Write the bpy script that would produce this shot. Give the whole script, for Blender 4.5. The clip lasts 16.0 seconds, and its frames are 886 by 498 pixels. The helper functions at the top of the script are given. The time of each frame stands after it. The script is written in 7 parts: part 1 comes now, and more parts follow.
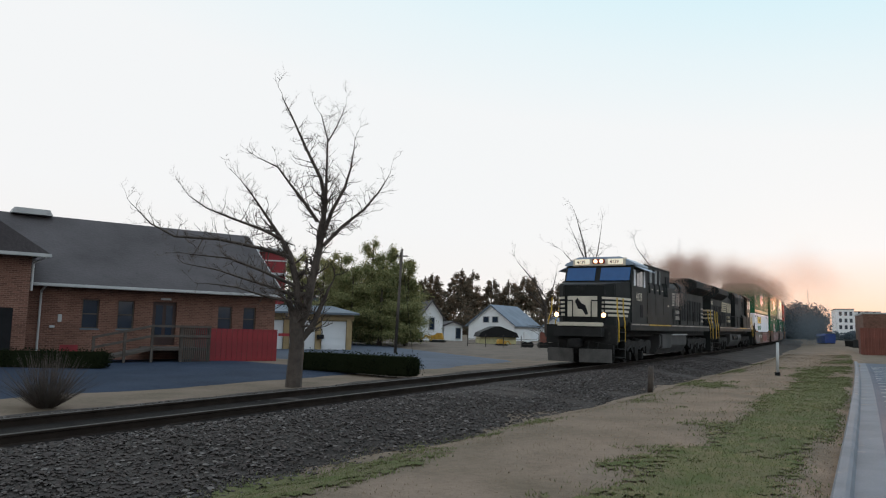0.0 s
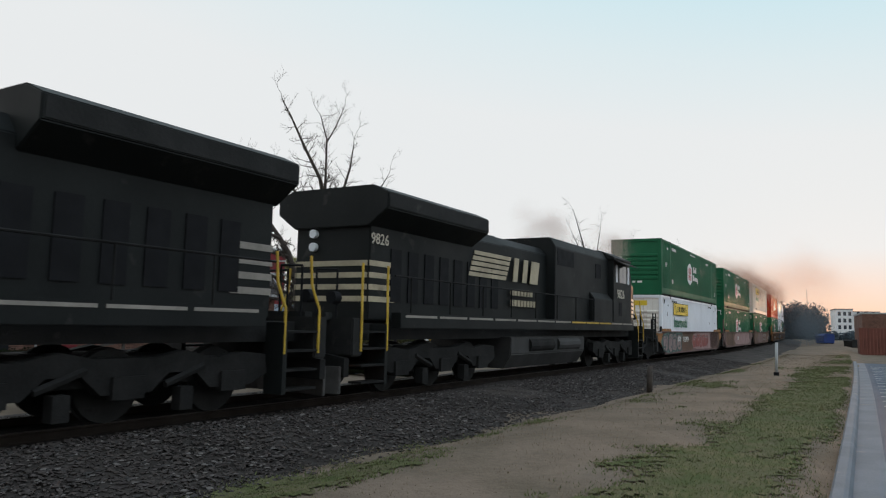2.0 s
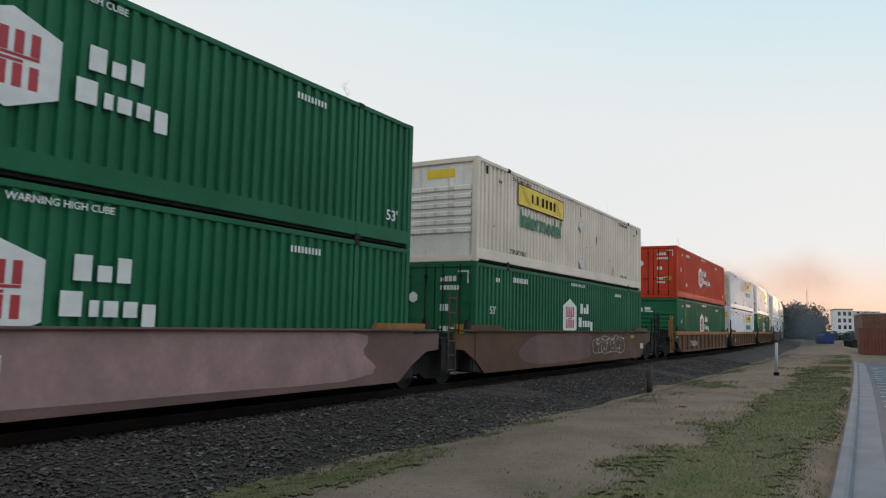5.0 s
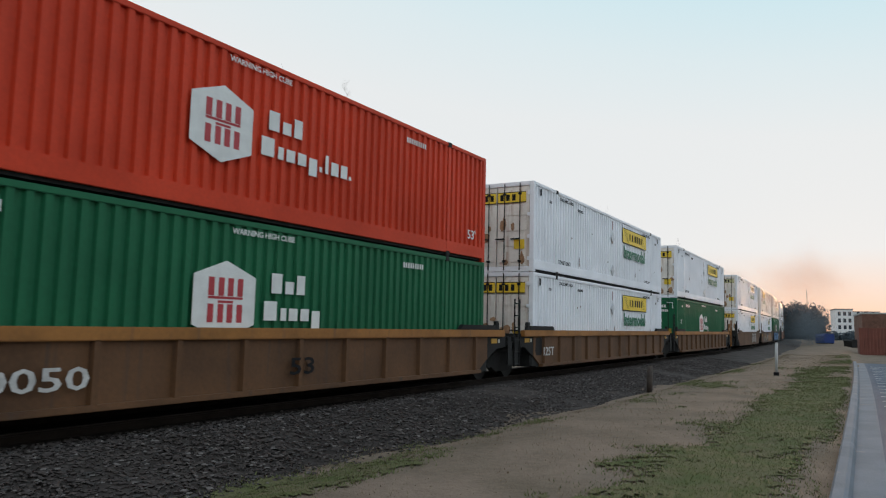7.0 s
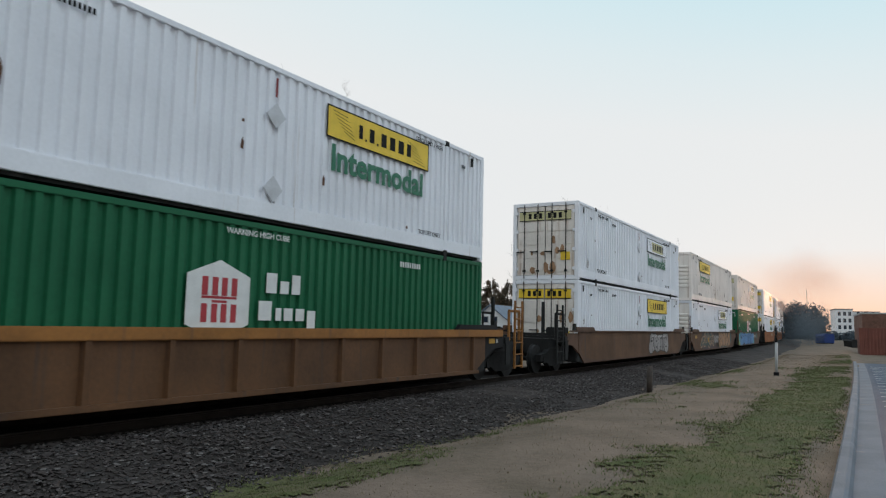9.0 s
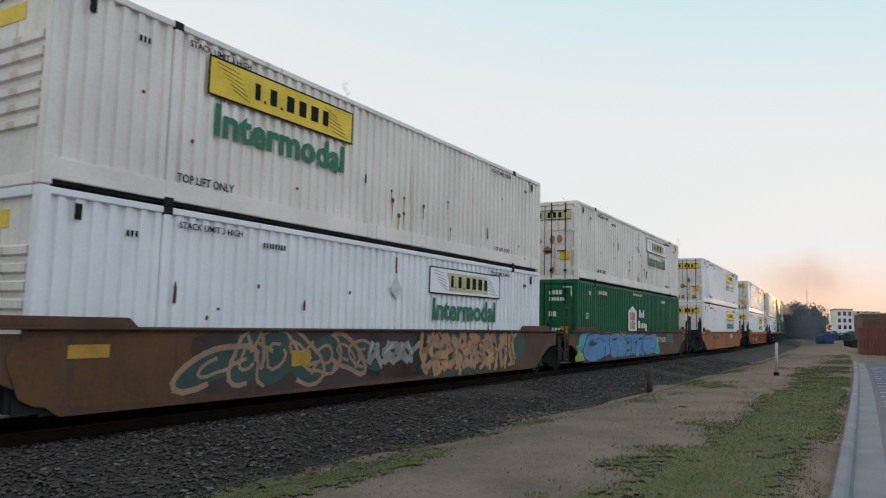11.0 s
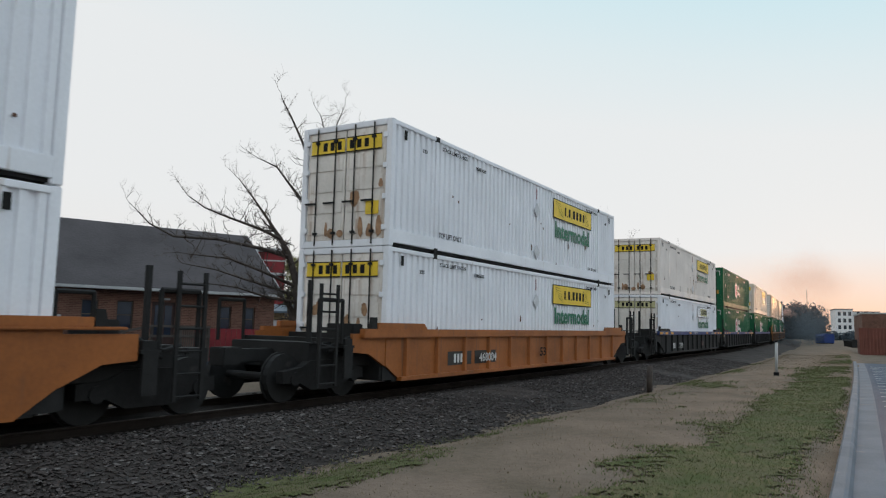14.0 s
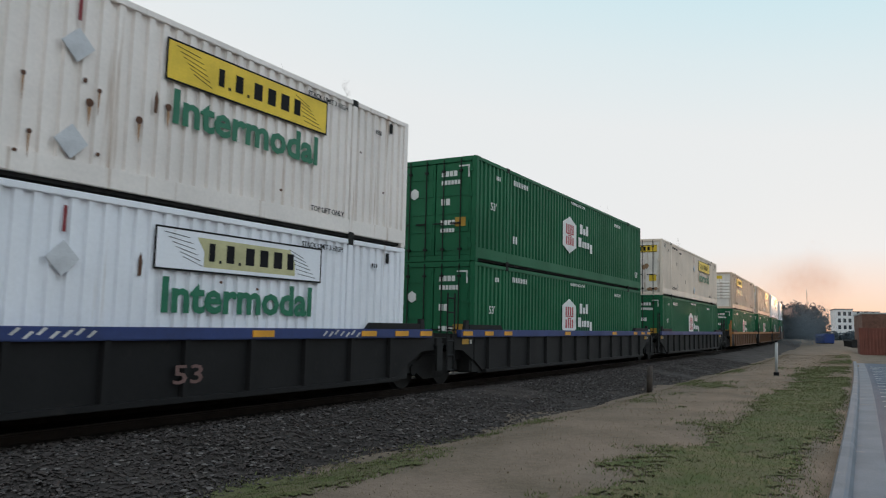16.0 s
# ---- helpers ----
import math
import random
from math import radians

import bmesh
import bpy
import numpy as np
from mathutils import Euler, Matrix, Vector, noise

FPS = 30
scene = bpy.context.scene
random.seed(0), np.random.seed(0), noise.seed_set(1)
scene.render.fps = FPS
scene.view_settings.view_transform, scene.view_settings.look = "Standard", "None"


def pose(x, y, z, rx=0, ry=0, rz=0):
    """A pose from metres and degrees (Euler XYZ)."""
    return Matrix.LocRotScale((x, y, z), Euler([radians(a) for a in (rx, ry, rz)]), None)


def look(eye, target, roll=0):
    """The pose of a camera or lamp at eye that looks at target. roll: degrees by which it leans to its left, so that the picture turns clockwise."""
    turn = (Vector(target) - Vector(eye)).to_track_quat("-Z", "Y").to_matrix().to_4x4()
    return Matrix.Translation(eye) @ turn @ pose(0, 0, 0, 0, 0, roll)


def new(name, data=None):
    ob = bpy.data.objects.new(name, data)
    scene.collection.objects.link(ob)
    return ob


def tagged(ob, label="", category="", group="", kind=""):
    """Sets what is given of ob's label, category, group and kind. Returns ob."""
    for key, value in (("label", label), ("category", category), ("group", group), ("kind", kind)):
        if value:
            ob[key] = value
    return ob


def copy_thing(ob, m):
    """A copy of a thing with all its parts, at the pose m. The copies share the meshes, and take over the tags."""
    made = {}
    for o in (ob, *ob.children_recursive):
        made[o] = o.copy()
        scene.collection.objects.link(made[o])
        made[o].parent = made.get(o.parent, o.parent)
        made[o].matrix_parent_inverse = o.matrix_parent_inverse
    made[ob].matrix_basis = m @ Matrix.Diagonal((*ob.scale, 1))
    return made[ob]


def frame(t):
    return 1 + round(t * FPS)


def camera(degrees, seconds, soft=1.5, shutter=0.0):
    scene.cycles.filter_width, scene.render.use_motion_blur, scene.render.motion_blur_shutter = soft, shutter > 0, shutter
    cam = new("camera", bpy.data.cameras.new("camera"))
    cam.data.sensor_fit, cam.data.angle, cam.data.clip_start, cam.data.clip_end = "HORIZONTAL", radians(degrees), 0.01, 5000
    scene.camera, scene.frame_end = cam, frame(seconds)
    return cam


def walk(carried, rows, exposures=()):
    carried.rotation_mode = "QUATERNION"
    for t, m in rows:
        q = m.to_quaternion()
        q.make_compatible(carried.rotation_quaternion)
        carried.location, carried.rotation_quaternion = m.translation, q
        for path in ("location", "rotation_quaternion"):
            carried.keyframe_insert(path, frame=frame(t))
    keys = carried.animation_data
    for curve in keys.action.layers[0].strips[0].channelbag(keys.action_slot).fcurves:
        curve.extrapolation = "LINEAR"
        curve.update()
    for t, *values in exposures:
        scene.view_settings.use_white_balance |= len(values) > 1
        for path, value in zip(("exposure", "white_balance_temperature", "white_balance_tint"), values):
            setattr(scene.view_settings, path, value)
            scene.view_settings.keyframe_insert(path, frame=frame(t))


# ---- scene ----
# ---- camera ----
cam = camera(62.84, 16.0, soft=1.15, shutter=0.05)
EYE = (0.0, 0.0, 1.50)
walk(cam, [(0.0, pose(*EYE, 96.43, -1.32, 0.07)), (2.5, pose(*EYE, 96.43, -1.32, 0.0)), (16.0, pose(*EYE, 96.43, -1.32, 0.0))],
     exposures=[(0.0, 0.15, 6430, 9.5), (1.0, 0.12, 6430, 9), (1.9, 0.0, 6400, 8.5), (16.0, 0.0, 6400, 8.5)])

# ---- sky and sun ----
SUN_AZ, SUN_EL = 29.5, 2.5      # degrees right of ahead, degrees up
world = bpy.data.worlds.new("dusk_sky")
scene.world = world
world.use_nodes = True
wn, wl = world.node_tree.nodes, world.node_tree.links
wn.clear()
w_out = wn.new("ShaderNodeOutputWorld")
w_bg = wn.new("ShaderNodeBackground")
w_sky = wn.new("ShaderNodeTexSky")
w_sky.sky_type, w_sky.sun_disc = "NISHITA", False
w_sky.sun_elevation, w_sky.sun_rotation = radians(SUN_EL), radians(SUN_AZ)
w_tc = wn.new("ShaderNodeTexCoord")
w_sep = wn.new("ShaderNodeSeparateXYZ")
wl.new(w_tc.outputs["Generated"], w_sep.inputs[0])
w_ramp = wn.new("ShaderNodeValToRGB")      # haze from the horizon to the zenith
w_side = wn.new("ShaderNodeMath")      # the clear blue comes lower on the side away from the haze
w_side.operation = "MULTIPLY_ADD"
w_side.inputs[1].default_value, w_side.inputs[2].default_value = 0.45, 0.90
wl.new(w_sep.outputs["X"], w_side.inputs[0])
w_tilt = wn.new("ShaderNodeMath")
w_tilt.operation = "MULTIPLY"
wl.new(w_sep.outputs["Z"], w_tilt.inputs[0])
wl.new(w_side.outputs[0], w_tilt.inputs[1])
wl.new(w_tilt.outputs[0], w_ramp.inputs[0])
els = w_ramp.color_ramp.elements
els[0].position, els[0].color = 0.0, (0.82, 0.765, 0.72, 1)
els[1].position, els[1].color = 1.0, (0.88, 1.07, 1.27, 1)
for pos, col in ((0.05, (0.83, 0.805, 0.785, 1)), (0.12, (0.826, 0.823, 0.822, 1)), (0.27, (0.815, 0.825, 0.828, 1)), (0.36, (0.73, 0.815, 0.84, 1)), (0.46, (0.60, 0.79, 0.85, 1)), (0.62, (0.90, 1.03, 1.13, 1))):
    e = els.new(pos)
    e.color = col
# warm glow round the place where the sun goes down
w_dot = wn.new("ShaderNodeVectorMath")
w_dot.operation = "DOT_PRODUCT"
w_dot.inputs[1].default_value = (math.sin(radians(SUN_AZ - 2.5)), math.cos(radians(SUN_AZ - 2.5)), 0.02)
wl.new(w_tc.outputs["Generated"], w_dot.inputs[0])
w_glow = wn.new("ShaderNodeMapRange")
w_glow.inputs["From Min"].default_value, w_glow.inputs["From Max"].default_value = 0.979, 1.0
wl.new(w_dot.outputs["Value"], w_glow.inputs["Value"])
w_low = wn.new("ShaderNodeMapRange")
w_low.inputs["From Min"].default_value, w_low.inputs["From Max"].default_value = 0.11, 0.0
wl.new(w_sep.outputs["Z"], w_low.inputs["Value"])
w_mul = wn.new("ShaderNodeMath")
w_mul.operation = "MULTIPLY"
wl.new(w_glow.outputs[0], w_mul.inputs[0])
wl.new(w_low.outputs[0], w_mul.inputs[1])
w_mix = wn.new("ShaderNodeMix")
w_mix.data_type = "RGBA"
w_mix.inputs["B"].default_value = (1.0, 0.60, 0.39, 1)
wl.new(w_mul.outputs[0], w_mix.inputs["Factor"])
wl.new(w_ramp.outputs[0], w_mix.inputs["A"])
w_add = wn.new("ShaderNodeMix")
w_add.data_type, w_add.blend_type = "RGBA", "ADD"
w_add.inputs["Factor"].default_value = 0.003
wl.new(w_mix.outputs["Result"], w_add.inputs["A"])
wl.new(w_sky.outputs[0], w_add.inputs["B"])
wl.new(w_add.outputs["Result"], w_bg.inputs["Color"])
w_bg.inputs["Strength"].default_value = 1.0
wl.new(w_bg.outputs[0], w_out.inputs[0])

sun_data = bpy.data.lights.new("sun", "SUN")
sun_data.energy, sun_data.angle, sun_data.color = 2.4, radians(2.0), (1.0, 0.55, 0.28)
sun = new("sun", sun_data)
sun_dir = Vector((math.sin(radians(SUN_AZ)) * math.cos(radians(SUN_EL)), math.cos(radians(SUN_AZ)) * math.cos(radians(SUN_EL)), math.sin(radians(SUN_EL))))
sun.matrix_world = look(sun_dir * 500, (0, 0, 0))


# ---- materials ----
def material(name, colour, rough=0.6, metal=0.0, vary=0.25, scale=3.0, fine=40.0, bump=0.1, dark=None, stain=0.0, stain_col=(0.12, 0.06, 0.03), streak=False, spec=0.5, piece=0.0, bump_scale=None, alpha=1.0, emit=None, emit_strength=0.0):
    """Two scales of colour variation, optional stains or vertical streaks, fine bump; piece: variation from object to object."""
    m = bpy.data.materials.new(name)
    m.use_nodes = True
    n, l = m.node_tree.nodes, m.node_tree.links
    bsdf = n["Principled BSDF"]
    tc = n.new("ShaderNodeTexCoord")
    def noise_node(sc, detail=4.0, vec=None):
        t = n.new("ShaderNodeTexNoise")
        t.inputs["Scale"].default_value, t.inputs["Detail"].default_value = sc, detail
        l.new(vec or tc.outputs["Object"], t.inputs["Vector"])
        return t
    def mix(fac, a, b, kind="MIX"):
        x = n.new("ShaderNodeMix")
        x.data_type, x.blend_type = "RGBA", kind
        for key, v in (("Factor", fac), ("A", a), ("B", b)):
            if hasattr(v, "is_output"):
                l.new(v, x.inputs[key])
            elif key == "Factor":
                x.inputs[key].default_value = v
            else:
                x.inputs[key].default_value = (*v[:3], 1)
        return x.outputs["Result"]
    def ramp(v, lo, hi):
        r = n.new("ShaderNodeMapRange")
        r.inputs["From Min"].default_value, r.inputs["From Max"].default_value = lo, hi
        l.new(v, r.inputs["Value"])
        return r.outputs[0]
    big = noise_node(scale)
    small = noise_node(fine, 6.0)
    second = dark or tuple(c * (1 - vary) for c in colour)
    col = mix(ramp(big.outputs["Fac"], 0.35, 0.68), colour, second)
    col = mix(ramp(small.outputs["Fac"], 0.3, 0.75), col, mix(1.0, col, (1 - vary * 0.6,) * 3, "MULTIPLY"))
    if stain:
        vec = None
        if streak:
            mp = n.new("ShaderNodeMapping")
            mp.inputs["Scale"].default_value = (1.0, 1.0, 0.06)
            l.new(tc.outputs["Object"], mp.inputs["Vector"])
            vec = mp.outputs[0]
        st = noise_node(5.0 if streak else 2.2, 8.0, vec)
        col = mix(ramp(st.outputs["Fac"], 0.72 - 0.25 * stain, 0.86 - 0.2 * stain), col, stain_col)
    if piece:
        oi = n.new("ShaderNodeObjectInfo")
        r = n.new("ShaderNodeMapRange")
        r.inputs["To Min"].default_value, r.inputs["To Max"].default_value = 1 - piece, 1 + piece * 0.6
        l.new(oi.outputs["Random"], r.inputs["Value"])
        cmb = n.new("ShaderNodeCombineXYZ")
        for k in range(3):
            l.new(r.outputs[0], cmb.inputs[k])
        col = mix(1.0, col, cmb.outputs[0], "MULTIPLY")
    l.new(col, bsdf.inputs["Base Color"])
    rr = n.new("ShaderNodeMapRange")
    rr.inputs["To Min"].default_value, rr.inputs["To Max"].default_value = max(0.02, rough - 0.1), min(1.0, rough + 0.12)
    l.new(big.outputs["Fac"], rr.inputs["Value"])
    l.new(rr.outputs[0], bsdf.inputs["Roughness"])
    bsdf.inputs["Metallic"].default_value = metal
    bsdf.inputs["Specular IOR Level"].default_value = spec
    bsdf.inputs["Alpha"].default_value = alpha
    if bump:
        b = n.new("ShaderNodeBump")
        b.inputs["Strength"].default_value, b.inputs["Distance"].default_value = min(1.0, bump * 3), 0.02
        src = noise_node(bump_scale, 6.0) if bump_scale else small
        l.new(src.outputs["Fac"], b.inputs["Height"])
        l.new(b.outputs[0], bsdf.inputs["Normal"])
    if emit:
        bsdf.inputs["Emission Color"].default_value = (*emit, 1)
        bsdf.inputs["Emission Strength"].default_value = emit_strength
    return m


M = {}
M["white"] = material("white_painted_steel", (0.85, 0.86, 0.905), 0.5, vary=0.10, scale=0.7, fine=18, bump=0.04, stain=0.24, stain_col=(0.42, 0.33, 0.26), streak=True)
M["offwhite"] = material("aged_white_painted_steel", (0.88, 0.805, 0.755), 0.55, vary=0.14, scale=0.7, fine=18, bump=0.05, stain=0.40, stain_col=(0.38, 0.25, 0.16), streak=True)
M["beige"] = material("beige_painted_steel", (0.80, 0.68, 0.57), 0.55, vary=0.14, scale=0.7, fine=18, bump=0.05, stain=0.25, stain_col=(0.38, 0.25, 0.16), streak=True)
# tan of the farther boxes: warmth of haze and low sun in the paint
M["tanbox"] = material("haze_warmed_tan_steel", (0.66, 0.50, 0.38), 0.6, vary=0.16, scale=0.7, fine=18, bump=0.05, stain=0.3, stain_col=(0.36, 0.22, 0.14), streak=True)
M["green"] = material("green_painted_steel", (0.014, 0.132, 0.058), 0.55, spec=0.22, vary=0.22, scale=0.6, fine=16, bump=0.05, stain=0.1, stain_col=(0.03, 0.10, 0.05), streak=True)
M["red"] = material("red_painted_steel", (0.62, 0.052, 0.017), 0.55, spec=0.22, vary=0.22, scale=0.6, fine=16, bump=0.05, stain=0.1, stain_col=(0.25, 0.03, 0.02), streak=True)
M["ochre"] = material("ochre_painted_steel", (0.34, 0.135, 0.022), 0.65, vary=0.35, scale=0.9, fine=14, bump=0.08, stain=0.5, stain_col=(0.10, 0.055, 0.035), streak=True)
M["rust"] = material("rusty_brown_painted_steel", (0.122, 0.054, 0.025), 0.7, vary=0.4, scale=0.9, fine=14, bump=0.1, stain=0.45, stain_col=(0.06, 0.035, 0.028))
M["orange"] = material("orange_painted_steel", (0.37, 0.112, 0.018), 0.6, vary=0.35, scale=0.9, fine=14, bump=0.06, stain=0.5, stain_col=(0.14, 0.06, 0.03), streak=True)
M["blackwell"] = material("black_painted_steel", (0.010, 0.0098, 0.0105), 0.65, spec=0.25, vary=0.3, scale=0.9, fine=14, bump=0.06, stain=0.3, stain_col=(0.028, 0.023, 0.020))
M["bluewell"] = material("blue_painted_steel", (0.018, 0.042, 0.17), 0.55, vary=0.3, scale=0.9, fine=14, bump=0.06, stain=0.3, stain_col=(0.04, 0.04, 0.06))
M["ochredark"] = material("grimy_brown_ochre_steel", (0.135, 0.057, 0.018), 0.7, vary=0.4, scale=0.9, fine=14, bump=0.08, stain=0.5, stain_col=(0.05, 0.032, 0.024), streak=True)
M["doorwhite"] = material("rust_streaked_white_door", (0.86, 0.80, 0.74), 0.6, vary=0.2, scale=0.9, fine=14, bump=0.06, stain=0.70, stain_col=(0.31, 0.18, 0.10), streak=True)
M["pink"] = material("faded_pink_brown_paint", (0.17, 0.095, 0.085), 0.7, vary=0.3, scale=0.9, fine=14, bump=0.08, stain=0.4, stain_col=(0.14, 0.08, 0.06))
M["under"] = material("grimy_black_steel", (0.009, 0.0085, 0.008), 0.85, vary=0.4, scale=2, fine=20, bump=0.12, stain=0.3, stain_col=(0.05, 0.045, 0.04))
M["loco"] = material("black_locomotive_paint", (0.0105, 0.0122, 0.0122), 0.6, spec=0.20, vary=0.3, scale=0.8, fine=14, bump=0.04, stain=0.3, stain_col=(0.045, 0.043, 0.04))
M["truck"] = material("dusty_grey_steel", (0.018, 0.0172, 0.0168), 0.8, spec=0.2, vary=0.45, scale=2, fine=20, bump=0.12)
M["cream"] = material("cream_white_paint", (0.62, 0.56, 0.46), 0.55, vary=0.2, scale=2, fine=30, bump=0.03, stain=0.3, stain_col=(0.3, 0.25, 0.2))
M["yellow"] = material("yellow_paint", (0.88, 0.60, 0.03), 0.5, vary=0.2, scale=2, fine=30, bump=0.03)
M["paleyellow"] = material("faded_yellow_paint", (0.60, 0.56, 0.30), 0.55, vary=0.25, scale=2, fine=20, bump=0.03)
M["ink"] = material("black_lettering", (0.012, 0.012, 0.014), 0.75, spec=0.15, vary=0.2, bump=0.0)
M["greenink"] = material("green_lettering", (0.005, 0.15, 0.075), 0.5, vary=0.15, bump=0.0)
M["whiteink"] = material("white_lettering", (0.75, 0.75, 0.73), 0.5, vary=0.15, bump=0.0)
M["redink"] = material("red_lettering", (0.42, 0.03, 0.04), 0.5, vary=0.15, bump=0.0)
M["rail"] = material("brown_rail_steel", (0.020, 0.0145, 0.0115), 0.8, spec=0.12, vary=0.3, scale=3, fine=30, bump=0.08)
M["railhead"] = material("polished_rail_head", (0.075, 0.066, 0.060), 0.6, metal=1.0, vary=0.1, scale=3, fine=30, bump=0.01)
M["tie"] = material("creosoted_wood", (0.035, 0.027, 0.021), 0.85, vary=0.4, scale=3, fine=40, bump=0.2, piece=0.3)
M["glass"] = material("dark_window_glass", (0.02, 0.03, 0.05), 0.06, vary=0.1, bump=0.0, spec=0.8)


# ---- building helpers ----
class Shape:
    """Collects boxes, prisms, tubes and faces into one mesh."""
    def __init__(self):
        self.v, self.f = [], []

    def add(self, verts, faces):
        k = len(self.v)
        self.v += [tuple(p) for p in verts]
        self.f += [tuple(i + k for i in q) for q in faces]
        return self

    def box(self, x0, x1, y0, y1, z0, z1):
        return self.add([(x0, y0, z0), (x1, y0, z0), (x1, y1, z0), (x0, y1, z0), (x0, y0, z1), (x1, y0, z1), (x1, y1, z1), (x0, y1, z1)],
                        [(0, 3, 2, 1), (4, 5, 6, 7), (0, 1, 5, 4), (1, 2, 6, 5), (2, 3, 7, 6), (3, 0, 4, 7)])

    def prism(self, outline, a, b, axis="y"):
        """An outline, pairs (x, z) for axis y, (x, y) for z, (y, z) for x, drawn out from a to b."""
        def at(p, q):
            return {"y": (p[0], q, p[1]), "z": (p[0], p[1], q), "x": (q, p[0], p[1])}[axis]
        n = len(outline)
        faces = [tuple(range(n)), tuple(range(2 * n - 1, n - 1, -1))]
        faces += [(i, i + n, (i + 1) % n + n, (i + 1) % n) for i in range(n)]
        return self.add([at(p, a) for p in outline] + [at(p, b) for p in outline], faces)

    def tube(self, p, q, r, n=8, r2=None):
        p, q = Vector(p), Vector(q)
        w = (q - p).normalized()
        u = w.orthogonal().normalized()
        t = w.cross(u)
        r2 = r if r2 is None else r2
        ring = [(math.cos(2 * math.pi * i / n), math.sin(2 * math.pi * i / n)) for i in range(n)]
        verts = [p + (u * c + t * s) * r for c, s in ring] + [q + (u * c + t * s) * r2 for c, s in ring]
        faces = [(i, (i + 1) % n, (i + 1) % n + n, i + n) for i in range(n)] + [tuple(range(n - 1, -1, -1)), tuple(range(n, 2 * n))]
        return self.add(verts, faces)

    def pipe(self, pts, r, n=6):
        for a, b in zip(pts, pts[1:]):
            self.tube(a, b, r, n)
        return self

    def mesh(self, name, mat, bevel=0.0, smooth=False):
        me = bpy.data.meshes.new(name)
        me.from_pydata(self.v, [], self.f)
        bm = bmesh.new()
        bm.from_mesh(me)
        bmesh.ops.recalc_face_normals(bm, faces=bm.faces)
        if bevel:
            bmesh.ops.bevel(bm, geom=bm.edges[:], offset=bevel, segments=2, affect="EDGES", clamp_overlap=True)
        bm.to_mesh(me)
        bm.free()
        if smooth:
            for p in me.polygons:
                p.use_smooth = True
        me.materials.append(mat)
        return me


def thing(name, label, category, group="", m=None, kind=""):
    ob = tagged(new(name), label, category, group, kind)
    if m is not None:
        ob.matrix_basis = m
    return ob


def part(name, shape, mat, parent, label="", bevel=0.0, smooth=False, m=None):
    me = shape if isinstance(shape, bpy.types.Mesh) else shape.mesh(name, mat, bevel, smooth)
    ob = new(name, me)
    ob.parent = parent
    if m is not None:
        ob.matrix_basis = m
    return tagged(ob, label)


PIECES = {}


def pieces(name, g, mat, parent, label="", m=None, key=None):
    """Every separate piece of a shape as a part of its own; alike sets share their meshes."""
    if key is None or key not in PIECES:
        root = list(range(len(g.v)))
        def top(i):
            while root[i] != i:
                i = root[i]
            return i
        for q in g.f:
            for i in q[1:]:
                root[top(i)] = top(q[0])
        sets = {}
        for q in g.f:
            sets.setdefault(top(q[0]), []).append(q)
        made = []
        for faces in sets.values():
            ids = sorted({i for q in faces for i in q})
            order = {i: k for k, i in enumerate(ids)}
            one = Shape()
            one.add([g.v[i] for i in ids], [tuple(order[i] for i in q) for q in faces])
            made.append(one.mesh(name, mat))
        if key is None:
            return [part(name, me, mat, parent, label, m=m) for me in made]
        PIECES[key] = made
    return [part(name, me, mat, parent, label, m=m) for me in PIECES[key]]


def solo(name, shape, mat, label, category, group="", kind="", bevel=0.0, smooth=False, m=None):
    ob = tagged(new(name, shape if isinstance(shape, bpy.types.Mesh) else shape.mesh(name, mat, bevel, smooth)), label, category, group, kind)
    if m is not None:
        ob.matrix_basis = m
    return ob


WORDS = {}


def word(text, size, mat, depth=0.004, bold=0.012):
    """A mesh of lettering in the built-in font, upright in the x-z plane, starting at x = 0."""
    key = (text, size, mat.name, bold)
    if key not in WORDS:
        cu = bpy.data.curves.new("lettering", "FONT")
        cu.body, cu.size, cu.extrude, cu.resolution_u = text, size, depth / 2, 2
        cu.offset = bold * size
        tmp = bpy.data.objects.new("lettering", cu)
        scene.collection.objects.link(tmp)
        me = bpy.data.meshes.new_from_object(tmp.evaluated_get(bpy.context.evaluated_depsgraph_get()))
        me.transform(pose(0, 0, 0, 90))
        me.materials.clear()
        me.materials.append(mat)
        bpy.data.objects.remove(tmp)
        WORDS[key] = me
    return WORDS[key]


# ---- the line of the track: s metres along it from the place nearest the camera, l metres to the camera's side ----
HEADING, REACH, CURVE_FROM, CURVE, EASE, GRADE = 0.5396, 10.473, -8.3, 0.000712, 51.9, 0.0091
STEP = 0.5
_s = np.arange(-700.0, 1000.0, STEP)
_h = HEADING - np.cumsum(CURVE * np.clip((_s - CURVE_FROM) / EASE, 0, 1) * np.clip((420 - _s) / 100, 0, 1)) * STEP
_x, _y = np.cumsum(np.sin(_h)) * STEP, np.cumsum(np.cos(_h)) * STEP
_i = int(np.argmin(abs(_s)))
_x, _y = _x - _x[_i] - REACH * math.cos(HEADING), _y - _y[_i] + REACH * math.sin(HEADING)


def rise(s):
    """The height of the line at s: an even grade that ends softly."""
    return GRADE * float(np.interp(s, (-700, -120, -40, 150, 260, 1000), (-60, -60, -40, 150, 200, 200)))


def at(s, l=0.0, z=0.0):
    """A point of the world from the line's own measures."""
    h = float(np.interp(s, _s, _h))
    return Vector((float(np.interp(s, _s, _x)) + l * math.cos(h), float(np.interp(s, _s, _y)) - l * math.sin(h), rise(s) + z))


